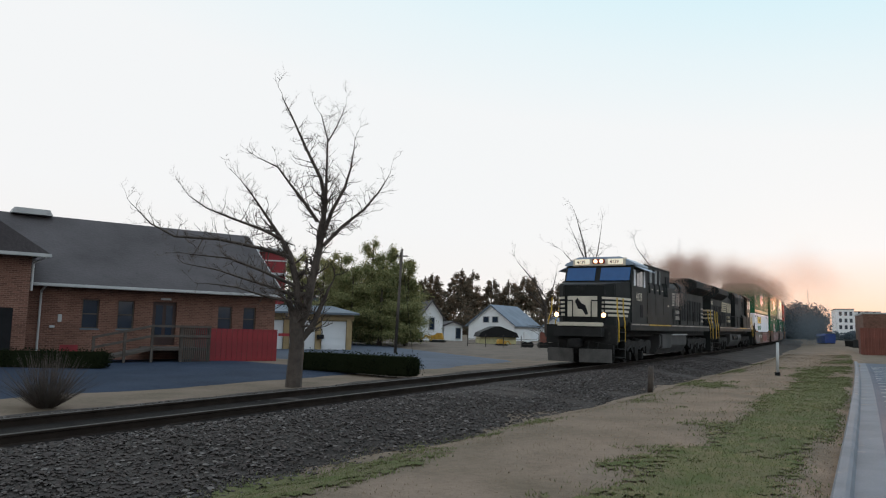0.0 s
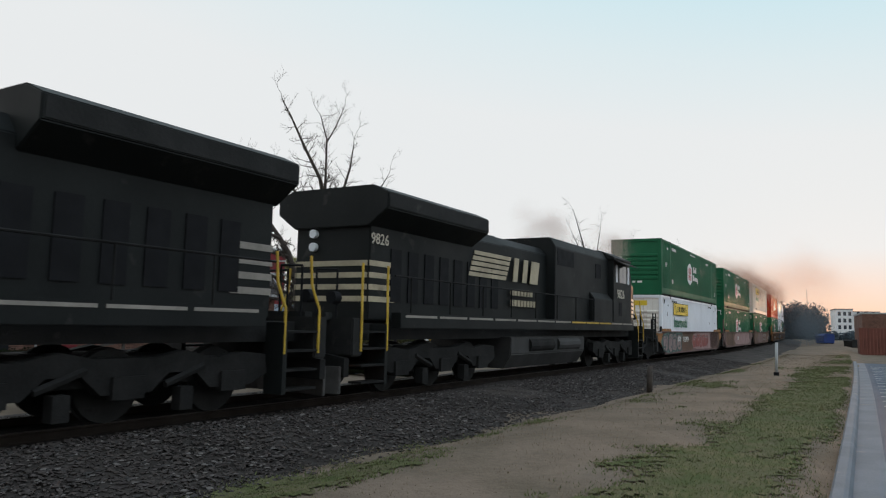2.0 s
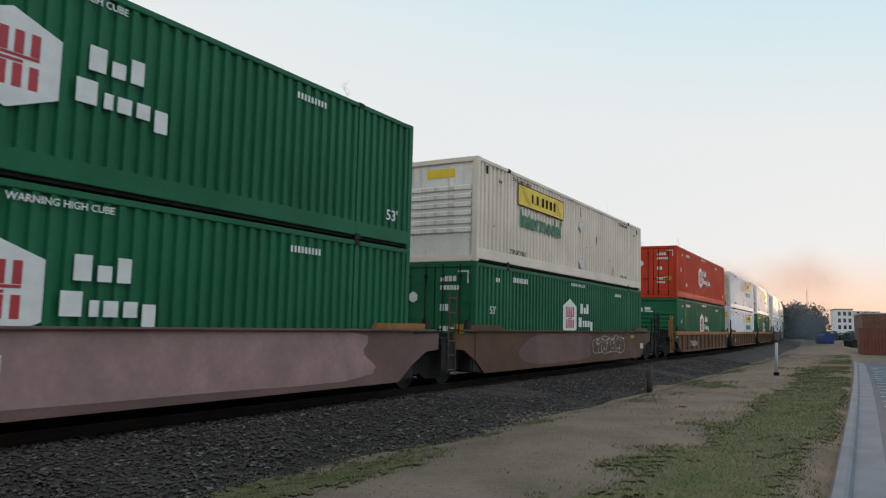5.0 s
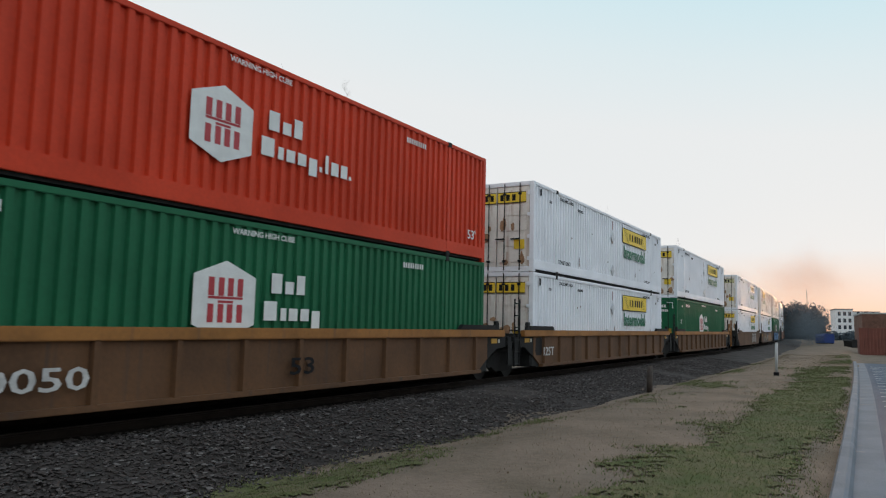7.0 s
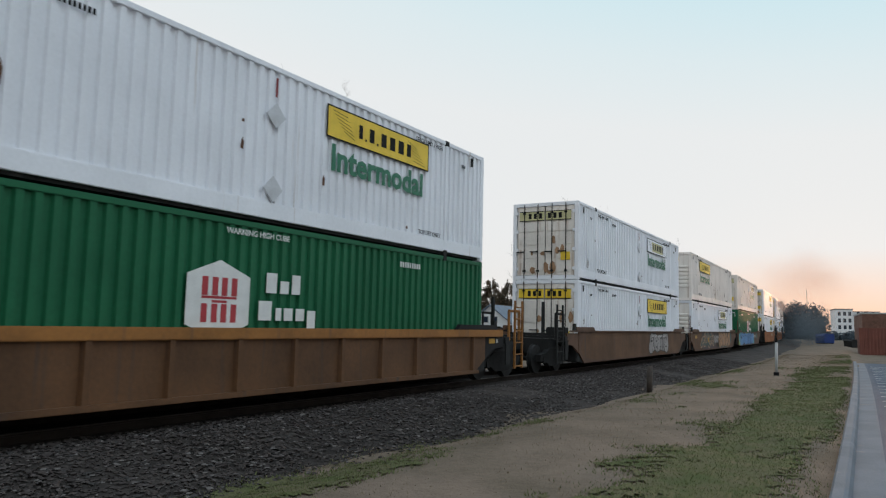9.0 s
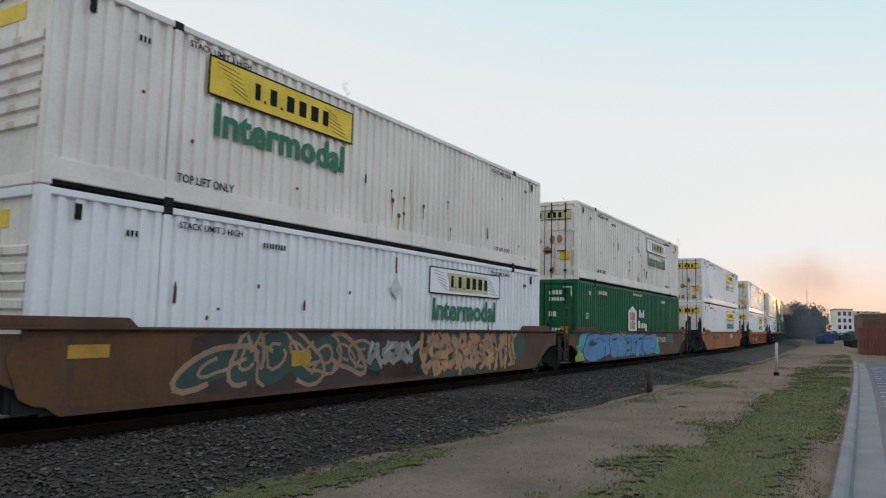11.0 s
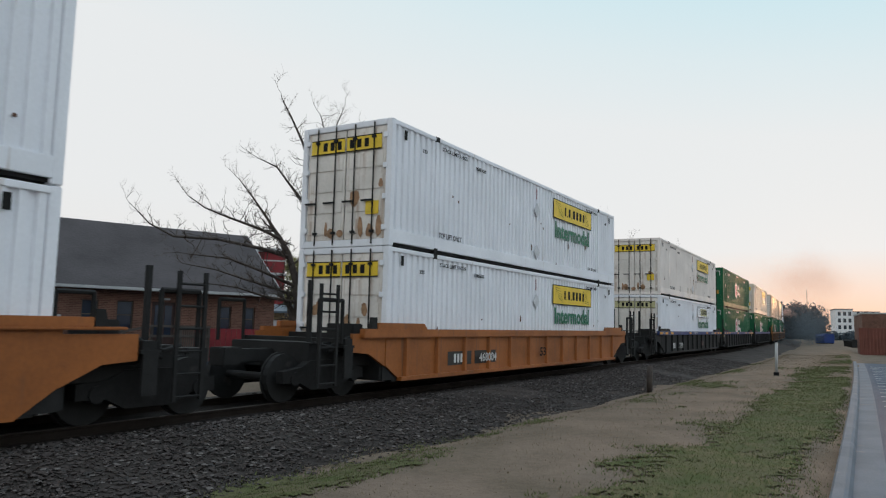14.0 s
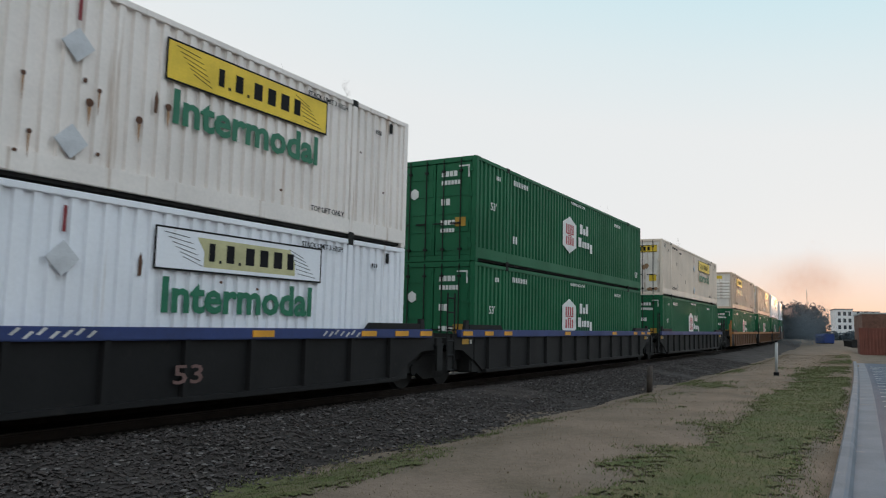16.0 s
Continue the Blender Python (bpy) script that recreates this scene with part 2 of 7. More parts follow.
def along(s, l=0.0, z=0.0):
    """A pose on the line at s: x runs along it, away from the camera."""
    h = float(np.interp(s, _s, _h))
    p = at(s, l, z)
    return pose(p.x, p.y, p.z, 0, 0, 90 - math.degrees(h))


def riding(s, base):
    """The pose of a vehicle whose middle is at s, on two bogies base metres apart."""
    a, b = at(s - base / 2), at(s + base / 2)
    d = b - a
    yaw = math.atan2(d.y, d.x)
    tilt = math.atan2(d.z, math.hypot(d.x, d.y))
    mid = (a + b) / 2
    return Matrix.Translation(mid) @ Matrix.Rotation(yaw, 4, "Z") @ Matrix.Rotation(-tilt, 4, "Y") @ Matrix.Rotation(radians(0.33), 4, "X")


SPEED = 19.604
RIDERS = []          # (thing, middle at the start, bogie distance, height)


def ride(ob, s, base, z=0.0):
    ob.matrix_basis = riding(s, base) @ Matrix.Translation((0, 0, z))
    RIDERS.append((ob, s, base, z))
    return ob


# ---- ground ----
def bed(l):
    """Height of the bare ground across the line."""
    return float(np.interp(l, (-900, -60, -12, -4.6, -3.9, -1.9, 1.9, 4.3, 5.2, 9.6, 10.2, 14, 60, 900), (0.6, 0.2, -0.40, -0.45, -0.42, -0.30, -0.30, -0.42, -0.27, -0.22, -0.36, -0.36, -0.3, 1.0)))


def ground_z(x, y):
    """Height of the ground at a place, by the nearest point of the line."""
    i = int(np.argmin((_x - x) ** 2 + (_y - y) ** 2))
    l = (x - _x[i]) * math.cos(_h[i]) - (y - _y[i]) * math.sin(_h[i])
    return rise(_s[i]) + bed(l)


def sheet(s_list, l_list, z_of, rough=0.0, seed=0):
    g = Shape()
    for s in s_list:
        for l in l_list:
            p = at(s, l, z_of(l))
            p.z += rough * noise.noise((p.x * 0.35, p.y * 0.35, seed)) + rough * 0.4 * noise.noise((p.x * 1.3, p.y * 1.3, seed + 5))
            g.v.append(tuple(p))
    n = len(l_list)
    g.f = [(a * n + b, a * n + b + 1, (a + 1) * n + b + 1, (a + 1) * n + b) for a in range(len(s_list) - 1) for b in range(n - 1)]
    return g


M["grass"] = material("dormant_grass_soil", (0.188, 0.143, 0.110), 0.95, vary=0.35, dark=(0.128, 0.102, 0.075), scale=0.7, fine=9, bump=0.35, bump_scale=24, spec=0.1, stain=0.35, stain_col=(0.122, 0.104, 0.072))
M["ballast"] = material("grey_ballast_stone", (0.052, 0.043, 0.038), 0.9, vary=0.5, scale=1.1, fine=16, bump=0.4, bump_scale=22, spec=0.2)
M["asphalt"] = material("worn_asphalt", (0.013, 0.025, 0.050), 0.9, spec=0.25, vary=0.25, scale=0.5, fine=60, bump=0.12, stain=0.25, stain_col=(0.05, 0.055, 0.07))
M["road"] = material("pale_asphalt", (0.046, 0.061, 0.092), 0.8, vary=0.2, scale=0.5, fine=60, bump=0.1)
M["concrete"] = material("pale_concrete", (0.125, 0.150, 0.178), 0.85, vary=0.2, scale=1.2, fine=30, bump=0.1, stain=0.3, stain_col=(0.25, 0.22, 0.19))
M["dirt"] = material("bare_brown_soil", (0.125, 0.092, 0.068), 0.95, vary=0.3, scale=0.6, fine=20, bump=0.2)

S_GROUND = [-700, -400, -200, -100, -50, -30] + list(np.arange(-20, 60, 1.0)) + [62, 66, 70, 75, 80, 90, 100, 115, 130, 150, 175, 200, 250, 300, 360, 450, 600, 800, 990]
L_GROUND = [-900, -400, -200, -120, -80, -60, -45, -35, -28, -22, -17, -12, -9, -7, -5.5, -4.6, -3.9, -3.0, -1.9, 0, 1.9, 2.6, 3.4, 3.9, 4.3, 4.8, 5.2, 5.8, 6.4, 7.1, 7.9, 8.7, 9.6, 10.2, 11, 14, 20, 30, 60, 150, 400, 900]
solo("ground", sheet(S_GROUND, L_GROUND, bed, 0.05), M["grass"], "tan dormant grass and soil beside the railway line", "ground", kind="structure", smooth=True)

# ballast bed with its shoulders
BED = [(-4.1, -0.40), (-3.4, -0.36), (-2.6, -0.26), (-1.9, -0.16), (-1.2, -0.16), (0, -0.17), (1.2, -0.16), (1.9, -0.15), (2.6, -0.22), (3.3, -0.31), (3.9, -0.37), (4.4, -0.44)]
bal = sheet(list(np.arange(-30, 80, 0.5)) + list(np.arange(80, 400, 5.0)), [p[0] for p in BED], lambda l: float(np.interp(l, [p[0] for p in BED], [p[1] for p in BED])), 0.06, 3)
solo("ballast_bed", bal, M["ballast"], "grey crushed stone bed under the railway track", "ballast", kind="structure", smooth=True)


def swept(profile, s_list, l0=0.0, z0=0.0):
    """A profile of (l, z) pairs swept along the line."""
    g = Shape()
    for s in s_list:
        for l, z in profile:
            g.v.append(tuple(at(s, (l0(s) if callable(l0) else l0) + l, z0 + z)))
    n = len(profile)
    g.f = [(a * n + b, a * n + (b + 1) % n, (a + 1) * n + (b + 1) % n, (a + 1) * n + b) for a in range(len(s_list) - 1) for b in range(n)]
    g.f += [tuple(range(n)), tuple(range((len(s_list) - 1) * n, len(s_list) * n))]
    return g


S_RAIL = list(np.arange(-40, 100, 2.0)) + list(np.arange(100, 420, 10.0))
railway = thing("railway_track", "single railway track with rust-brown steel rails", "track", kind="structure")
for side in (-1, 1):
    web = [(-0.07, -0.17), (0.07, -0.17), (0.07, -0.155), (0.012, -0.13), (0.012, -0.045), (0.036, -0.035), (0.036, -0.012), (-0.036, -0.012), (-0.036, -0.035), (-0.012, -0.045), (-0.012, -0.13), (-0.07, -0.155)]
    r = part("rail", swept(web, S_RAIL, side * 0.753), M["rail"], railway)
    part("rail_head", swept([(-0.034, -0.012), (0.034, -0.012), (0.034, -0.006), (0.012, 0.0), (-0.012, 0.0), (-0.034, -0.006)], S_RAIL, side * 0.753), M["railhead"], r, "bright worn running surface")


# ---- containers ----
CL, CW, CH = 16.15, 2.59, 2.88          # fifty-three foot box
CACHE = {}


def cached(key, build):
    if key not in CACHE:
        CACHE[key] = build()
    return CACHE[key]


def corrugated(x0, x1, z0, z1, pitch, depth, y, out):
    """A wall of upright ribs between x0 and x1, proud of the plane y towards out."""
    g = Shape()
    n = max(1, round((x1 - x0) / pitch))
    step = (x1 - x0) / n
    xs = []
    for i in range(n):
        a = x0 + i * step
        xs += [(a, 0), (a + step * 0.40, 0), (a + step * 0.50, 1), (a + step * 0.90, 1)]
    xs.append((x1, 0))
    g.v = [(x, y + out * depth * d, z) for x, d in xs for z in (z0, z1)]
    g.f = [(2 * i, 2 * i + 2, 2 * i + 3, 2 * i + 1) for i in range(len(xs) - 1)]
    k = len(g.v)
    g.v += [(x, y - out * 0.02, z) for x in (x0, x1) for z in (z0, z1)]
    g.f += [(k, k + 1, k + 3, k + 2)]
    return g


def container(paint, front="doors", flush=False):
    """A box with its near side at -y and its leading end at -x; origin under the floor's middle."""
    mat, key = M[paint], paint
    worn = M["doorwhite"] if paint in ("white", "offwhite", "beige", "tanbox") else mat
    h, w = CL / 2, CW / 2
    ob = thing("shipping_container", "", "container", "containers on the train")
    for side in (-1, 1):
        y = side * (w - 0.071)
        for x0, x1 in ((-h + 0.16, -6.16), (-6.02, 6.02), (6.16, h - 0.16)):
            part("side_panel", cached((key, "panel", side, x0, flush), lambda: corrugated(x0, x1, 0.36, CH - 0.1, 0.25, 0.05 if flush else 0.055, y, side).mesh("side_panel", mat)), mat, ob)
        part("bottom_rail", cached((key, "brail", side), lambda: Shape().box(-h + 0.1, h - 0.1, side * w - side * 0.07, side * w, 0.085, 0.38).mesh("bottom_rail", mat, 0.01)), mat, ob)
        part("top_rail", cached((key, "trail", side), lambda: Shape().box(-h + 0.1, h - 0.1, side * w - side * 0.07, side * w, CH - 0.11, CH - 0.01).mesh("top_rail", mat, 0.01)), mat, ob)
        for x in (-6.09, 6.09):
            part("post", cached((key, "post", side, x), lambda: Shape().box(x - 0.075, x + 0.075, side * w - side * 0.08, side * w + side * 0.004, 0.0, CH).mesh("post", mat, 0.012)), mat, ob)
            for z in (0.0, CH - 0.13):
                part("corner_casting", cached(("casting", side, x, z), lambda: Shape().box(x - 0.09, x + 0.09, side * w - side * 0.16, side * w + side * 0.008, z - 0.004, z + 0.134).mesh("corner_casting", M["under"], 0.01)), mat, ob)
        for x in (-h, h - 0.17):
            part("corner_post", cached((key, "cpost", side, x), lambda: Shape().box(x, x + 0.17, side * w - side * 0.15, side * w + side * 0.002, 0.0, CH).mesh("corner_post", mat, 0.015)), mat, ob)
    def roof():
        g = Shape()
        n = 40
        for i in range(n + 1):
            for d in ((0, 0.0), (0.5, 0.015)):
                x = -h + 0.1 + (CL - 0.2) * min(1, (i + d[0]) / n)
                g.v += [(x, -w + 0.05, CH - 0.03 + d[1]), (x, w - 0.05, CH - 0.03 + d[1])]
        g.f = [(2 * i, 2 * i + 1, 2 * i + 3, 2 * i + 2) for i in range(len(g.v) // 2 - 1)]
        return g.mesh("roof", mat)
    part("roof", cached((key, "roof"), roof), mat, ob)
    part("floor", cached((key, "floor"), lambda: Shape().box(-h + 0.1, h - 0.1, -w + 0.07, w - 0.07, 0.03, 0.16).mesh("floor", M["under"])), mat, ob)
    part("end_wall", cached((key, "rear"), lambda: corrugated_end(h).mesh("end_wall", mat, 0.0)), mat, ob)
    for z0, z1 in ((0.0, 0.16), (CH - 0.14, CH)):
        part("end_sill", cached((key, "sill", z0), lambda: Shape().box(-h, -h + 0.14, -w + 0.15, w - 0.15, z0, z1).mesh("end_sill", mat, 0.012)), mat, ob)
    if front == "doors":
        for side in (-1, 1):
            def leaf():
                g = Shape()
                y0, y1 = sorted((side * 0.015, side * (w - 0.17)))
                g.box(-h + 0.03, -h + 0.07, y0, y1, 0.17, CH - 0.15)
                for i in range(5):
                    z = 0.30 + i * 0.5
                    g.box(-h + 0.012, -h + 0.035, y0 + 0.06, y1 - 0.06, z, z + 0.34)
                return g.mesh("door_leaf", worn, 0.008)
            d = part("door_leaf", cached((key, "leaf", side), leaf), mat, ob)
            for k in (0.28, 0.82):
                part("lock_rod", cached((key, "rod", side, k), lambda: Shape().tube((-h - 0.02, side * k, 0.05), (-h - 0.02, side * k, CH - 0.05), 0.017, 8).box(-h - 0.05, -h + 0.02, side * k - 0.05, side * k + 0.05, 0.30, 0.36).box(-h - 0.05, -h + 0.02, side * k - 0.05, side * k + 0.05, CH - 0.42, CH - 0.36).box(-h - 0.06, -h - 0.02, side * k - 0.02, side * k + 0.30, 1.02, 1.06).mesh("lock_rod", M["under"])), mat, d, "dark steel lock rod with handle")
            for k in range(4):
                part("hinge", cached((key, "hinge", side, k), lambda: Shape().box(-h - 0.02, -h + 0.05, side * (w - 0.16) - 0.06, side * (w - 0.16) + 0.06, 0.35 + k * 0.7, 0.47 + k * 0.7).mesh("hinge", mat, 0.008)), mat, d)
    else:
        part("end_wall", cached((key, "front"), lambda: Shape().box(-h + 0.06, -h + 0.10, -w + 0.15, w - 0.15, 0.15, CH - 0.13).mesh("end_wall", worn)), mat, ob, "ribbed front wall")
        for i in range(6):
            part("rib", cached((key, "frib"), lambda: Shape().prism([(-h + 0.062, 0), (-h + 0.012, 0.03), (-h + 0.012, 0.13), (-h + 0.062, 0.16)], -w + 0.2, w - 0.2).mesh("rib", worn)), mat, ob, m=pose(0, 0, 0.78 + i * 0.235))
    return ob


def corrugated_end(h):
    w = CW / 2
    return Shape().box(h - 0.09, h - 0.03, -w + 0.15, w - 0.15, 0.0, CH)


# ---- small marks on the near side; u metres from the leading end, v metres above the floor ----
NEAR = -CW / 2 - 0.006


def plain_bars(ob, u, v, count, size, ink="ink"):
    """Writing too small to read."""
    def build():
        g = Shape()
        for i in range(count):
            g.box(i * size * 0.8, i * size * 0.8 + size * 0.45, -0.002, 0.002, 0, size)
        return g.mesh("lettering", M[ink])
    return part("lettering", cached(("bars", count, size, ink), build), M[ink], ob, m=pose(-CL / 2 + u, NEAR, v))


def placard(ob, u, v):
    part("placard", cached("placard", lambda: Shape().prism([(0, -0.24), (0.24, 0), (0, 0.24), (-0.24, 0)], -0.022, 0.004).mesh("placard", cached("placardpaint", lambda: material("chalky_white_plate", (0.66, 0.67, 0.70), 0.6, bump=0.05)), 0.006)), M["white"], ob, "grey-white diamond placard holder", m=pose(-CL / 2 + u, NEAR, v))


# ---- well cars ----
SILL = 1.40


def bogie(parent, x):
    b = part("bogie", cached("bogie_frame", bogie_frame), M["under"], parent, m=pose(x, 0, 0))
    for dx in (-0.89, 0.89):
        part("wheelset", cached("wheelset", wheelset), M["under"], b, "steel wheels on an axle", m=pose(dx, 0, 0))


def bogie_frame():
    g = Shape()
    for y in (-1.0, 1.0):
        g.prism([(-1.2, 0.38), (-1.2, 0.60), (-0.7, 0.66), (-0.45, 0.78), (0.45, 0.78), (0.7, 0.66), (1.2, 0.60), (1.2, 0.38), (0.75, 0.38), (0.42, 0.22), (-0.42, 0.22), (-0.75, 0.38)], y - 0.09, y + 0.09)
        for k in (-0.2, 0, 0.2):
            g.tube((k, y, 0.30), (k, y, 0.60), 0.075, 8)
        for k in (-0.89, 0.89):
            g.tube((k, y - 0.12, 0.45), (k, y + 0.14, 0.45), 0.13, 10)
    g.box(-0.25, 0.25, -1.0, 1.0, 0.45, 0.75)
    return g.mesh("bogie", M["truck"], 0.0)


def wheelset():
    g = Shape()
    for y in (-0.753, 0.753):
        g.tube((0, y - 0.06, 0.457), (0, y + 0.06, 0.457), 0.455, 20)
        s = 1 if y > 0 else -1
        g.tube((0, y - s * 0.09, 0.457), (0, y - s * 0.06, 0.457), 0.485, 20)
    g.tube((0, -0.9, 0.457), (0, 0.9, 0.457), 0.08, 10)
    return g.mesh("wheelset", M["under"])


def well_car(paint, ribbed=True, chord=None, first=True, last=True, label="", ends=None):
    """One well with its sides, end platforms and bogies. The well's middle is the origin."""
    mat = M[paint]
    top = M[chord or paint]
    enda = M[ends or paint]
    rung = M["ochre" if chord == "ochre" else "under"]
    ob = thing("well_car", label, "railway car", "well cars")
    h = CL / 2 + 0.1
    for side in (-1, 1):
        y0, y1 = sorted((side * 1.335, side * 1.375))
        out = side * 1.375
        lip, foot = (1.30, 0.30) if ribbed else (1.355, 0.24)
        lower = [(-h + 0.0, lip), (-h + 0.0, 0.62), (-h + 0.55, foot), (h - 0.55, foot), (h, 0.62), (h, lip)]
        part("side_sill", cached((paint, "side", side, ribbed), lambda: Shape().prism(lower, y0, y1).mesh("side_sill", mat)), mat, ob)
        ya, yb = sorted((side * 1.33, side * 1.47))
        part("top_chord", cached((chord or paint, "chord", side, ribbed), lambda: Shape().box(-h - 0.9, h + 0.9, ya, yb, SILL - (0.19 if ribbed else 0.045), SILL).mesh("top_chord", top, 0.015)), top, ob)
        if ribbed:
            part("bottom_chord", cached((paint, "bchord", side), lambda: Shape().box(-h + 0.5, h - 0.5, ya, yb - (0.02 if side > 0 else -0.02) * 0, 0.27, 0.36).mesh("bottom_chord", mat, 0.01)), mat, ob)
        if ribbed:
            n = 12
            for i in range(n):
                x = -h + 0.75 + i * (2 * h - 1.5) / (n - 1)
                part("rib", cached((paint, "rib", side), lambda: Shape().prism([(-0.07, 1.375), (0.07, 1.375), (0.045, 1.455), (-0.045, 1.455)] if side > 0 else [(-0.07, -1.375), (0.07, -1.375), (0.045, -1.455), (-0.045, -1.455)], 0.34, 1.22, "z").mesh("rib", mat)), mat, ob, m=pose(x, 0, 0))
        for e, sgn in (("a", -1), ("b", 1)):
            def plate():
                xs = [h * sgn, (h + 0.6) * sgn, (h + 1.15) * sgn, (h + 1.15) * sgn, h * sgn]
                return Shape().prism([(xs[0], 0.60), (xs[1], 0.88), (xs[2], 0.92), (xs[3], 1.30), (xs[4], 1.30)], *sorted((side * 1.30, side * 1.36))).mesh("end_plate", enda)
            part("end_plate", cached((ends or paint, "plate", side, sgn), plate), enda, ob)
            part("guide", cached((paint, "guide", side, sgn), lambda: Shape().prism([(sgn * (h - 1.6), SILL), (sgn * (h + 0.4), SILL), (sgn * (h + 0.4), SILL + 0.13), (sgn * (h - 1.45), SILL + 0.13)], *sorted((side * 1.32, side * 1.44))).mesh("guide", enda, 0.01)), enda, ob)
    part("well_floor", cached("wellfloor", lambda: Shape().box(-h + 0.3, h - 0.3, -1.33, 1.33, 0.26, 0.34).mesh("well_floor", M["under"])), M["under"], ob)
    for sgn in (-1, 1):
        part("bulkhead", cached((paint, "bulk", sgn), lambda: Shape().box(*sorted((sgn * h, sgn * (h + 0.12))), -1.3, 1.3, 0.32, 1.28).mesh("bulkhead", M["under"])), M["under"], ob)
        for y in (-1.317, 1.317):
            part("toe_plate", cached(("toe", sgn, y), lambda: Shape().box(*sorted((sgn * (h - 0.75), sgn * (h + 0.05))), y - 0.014, y + 0.014, 0.30, 0.75).mesh("toe_plate", M["under"])), M["under"], ob)
        part("end_deck", cached((paint, "deck", sgn), lambda: Shape().box(*sorted((sgn * (h + 0.12), sgn * (h + 2.1))), -1.05, 1.05, 0.62, 1.12).box(*sorted((sgn * (h + 1.2), sgn * (h + 1.45))), -1.4, 1.4, 1.05, 1.2).mesh("end_deck", M["under"], 0.01)), M["under"], ob)
        part("brake_cylinder", cached(("bcyl", sgn), lambda: Shape().tube((sgn * (h + 0.75), -1.18, 0.98), (sgn * (h + 1.25), -1.18, 0.98), 0.13, 12).tube((sgn * (h + 1.25), -1.18, 0.98), (sgn * (h + 1.7), -1.18, 0.95), 0.035, 8).mesh("brake_cylinder", M["truck"])), M["truck"], ob, "grimy grey brake cylinder")
        part("air_hose", cached(("hose", sgn), lambda: Shape().pipe([(sgn * (h + 0.4), -1.25, 1.25), (sgn * (h + 1.2), -1.28, 1.22), (sgn * (h + 1.7), -1.2, 1.05), (sgn * (h + 2.1), -1.1, 1.12)], 0.028, 8).mesh("air_hose", M["under"])), M["under"], ob)
        part("step_plate", cached((ends or paint, "stepp", sgn), lambda: Shape().box(*sorted((sgn * (h + 1.16), sgn * (h + 1.5))), -1.42, -1.12, 1.02, 1.07).box(*sorted((sgn * (h + 1.20), sgn * (h + 1.46))), -1.42, -1.38, 0.42, 1.02).mesh("step_plate", M["under"])), M["under"], ob)
        part("lift_bracket", cached((ends or paint, "brkt", sgn), lambda: Shape().prism([(sgn * (h + 0.42), SILL), (sgn * (h + 0.62), SILL), (sgn * (h + 0.56), SILL + 0.24), (sgn * (h + 0.42), SILL + 0.24)], -1.43, -1.34).mesh("lift_bracket", M["under"])), M["under"], ob)
    if not first:
        def joint_ladder():
            g = Shape()
            for x in (-h - 1.55, -h - 1.2):
                g.pipe([(x, -1.44, 0.35), (x, -1.44, 2.3)], 0.022)
            for k in range(6):
                g.pipe([(-h - 1.55, -1.44, 0.42 + k * 0.35), (-h - 1.2, -1.44, 0.42 + k * 0.35)], 0.018)
            return g.mesh("ladder", enda)
        part("ladder", cached((ends or paint, "jladder"), joint_ladder), enda, ob, "narrow side ladder")
    bogie(ob, -h - 1.62)
    if last:
        bogie(ob, h + 1.62)
    for sgn, on in ((-1, first), (1, last)):
        if not on:
            continue
        part("coupler", cached(("coupler", sgn), lambda: Shape().box(*sorted((sgn * (h + 2.0), sgn * (h + 3.3))), -0.12, 0.12, 0.72, 0.98).box(*sorted((sgn * (h + 3.0), sgn * (h + 3.45))), -0.2, 0.2, 0.68, 1.02).mesh("coupler", M["under"], 0.02)), M["under"], ob)
        for y in (-1.35, 1.35):
            part("walkway_rail", cached((rung.name, "wrail", sgn, y), lambda: Shape().pipe([(sgn * (h + 2.2), y, 1.1), (sgn * (h + 2.2), y, 1.95), (sgn * (h + 1.5), y, 1.95), (sgn * (h + 1.5), y, 1.1)], 0.042).mesh("walkway_rail", rung)), rung, ob, "upright end handrail")
        part("brake_post", cached(("bpost", sgn), lambda: Shape().box(*sorted((sgn * (h + 1.7), sgn * (h + 1.78))), -0.75, -0.67, 1.1, 2.35).mesh("brake_post", M["under"])), M["under"], ob, "dark handbrake post")
        part("control_box", cached(("cbox", sgn), lambda: Shape().box(*sorted((sgn * (h + 0.6), sgn * (h + 0.95))), -1.2, -0.5, 1.1, 1.5).mesh("control_box", M["under"], 0.02)), M["under"], ob)
        def end_ladder():
            g = Shape()
            for x in (h + 2.25, h + 1.75):
                g.box(*sorted((sgn * (x - 0.03), sgn * (x + 0.03))), -1.45, -1.40, 0.30, 2.25)
            for k in range(6):
                g.tube((sgn * (h + 2.25), -1.425, 0.36 + k * 0.34), (sgn * (h + 1.75), -1.425, 0.36 + k * 0.34), 0.02, 6)
            return g.mesh("ladder", rung)
        part("ladder", cached((rung.name, "ladder", sgn), end_ladder), rung, ob, "end ladder with flat uprights")
    return ob


BASE = 17.6
FLOOR = 0.34


def load(s0, lower, upper):
    for ob, z in ((lower, FLOOR), (upper, FLOOR + CH + 0.012)):
        if ob:
            ride(ob, s0 + CL / 2, BASE, z)


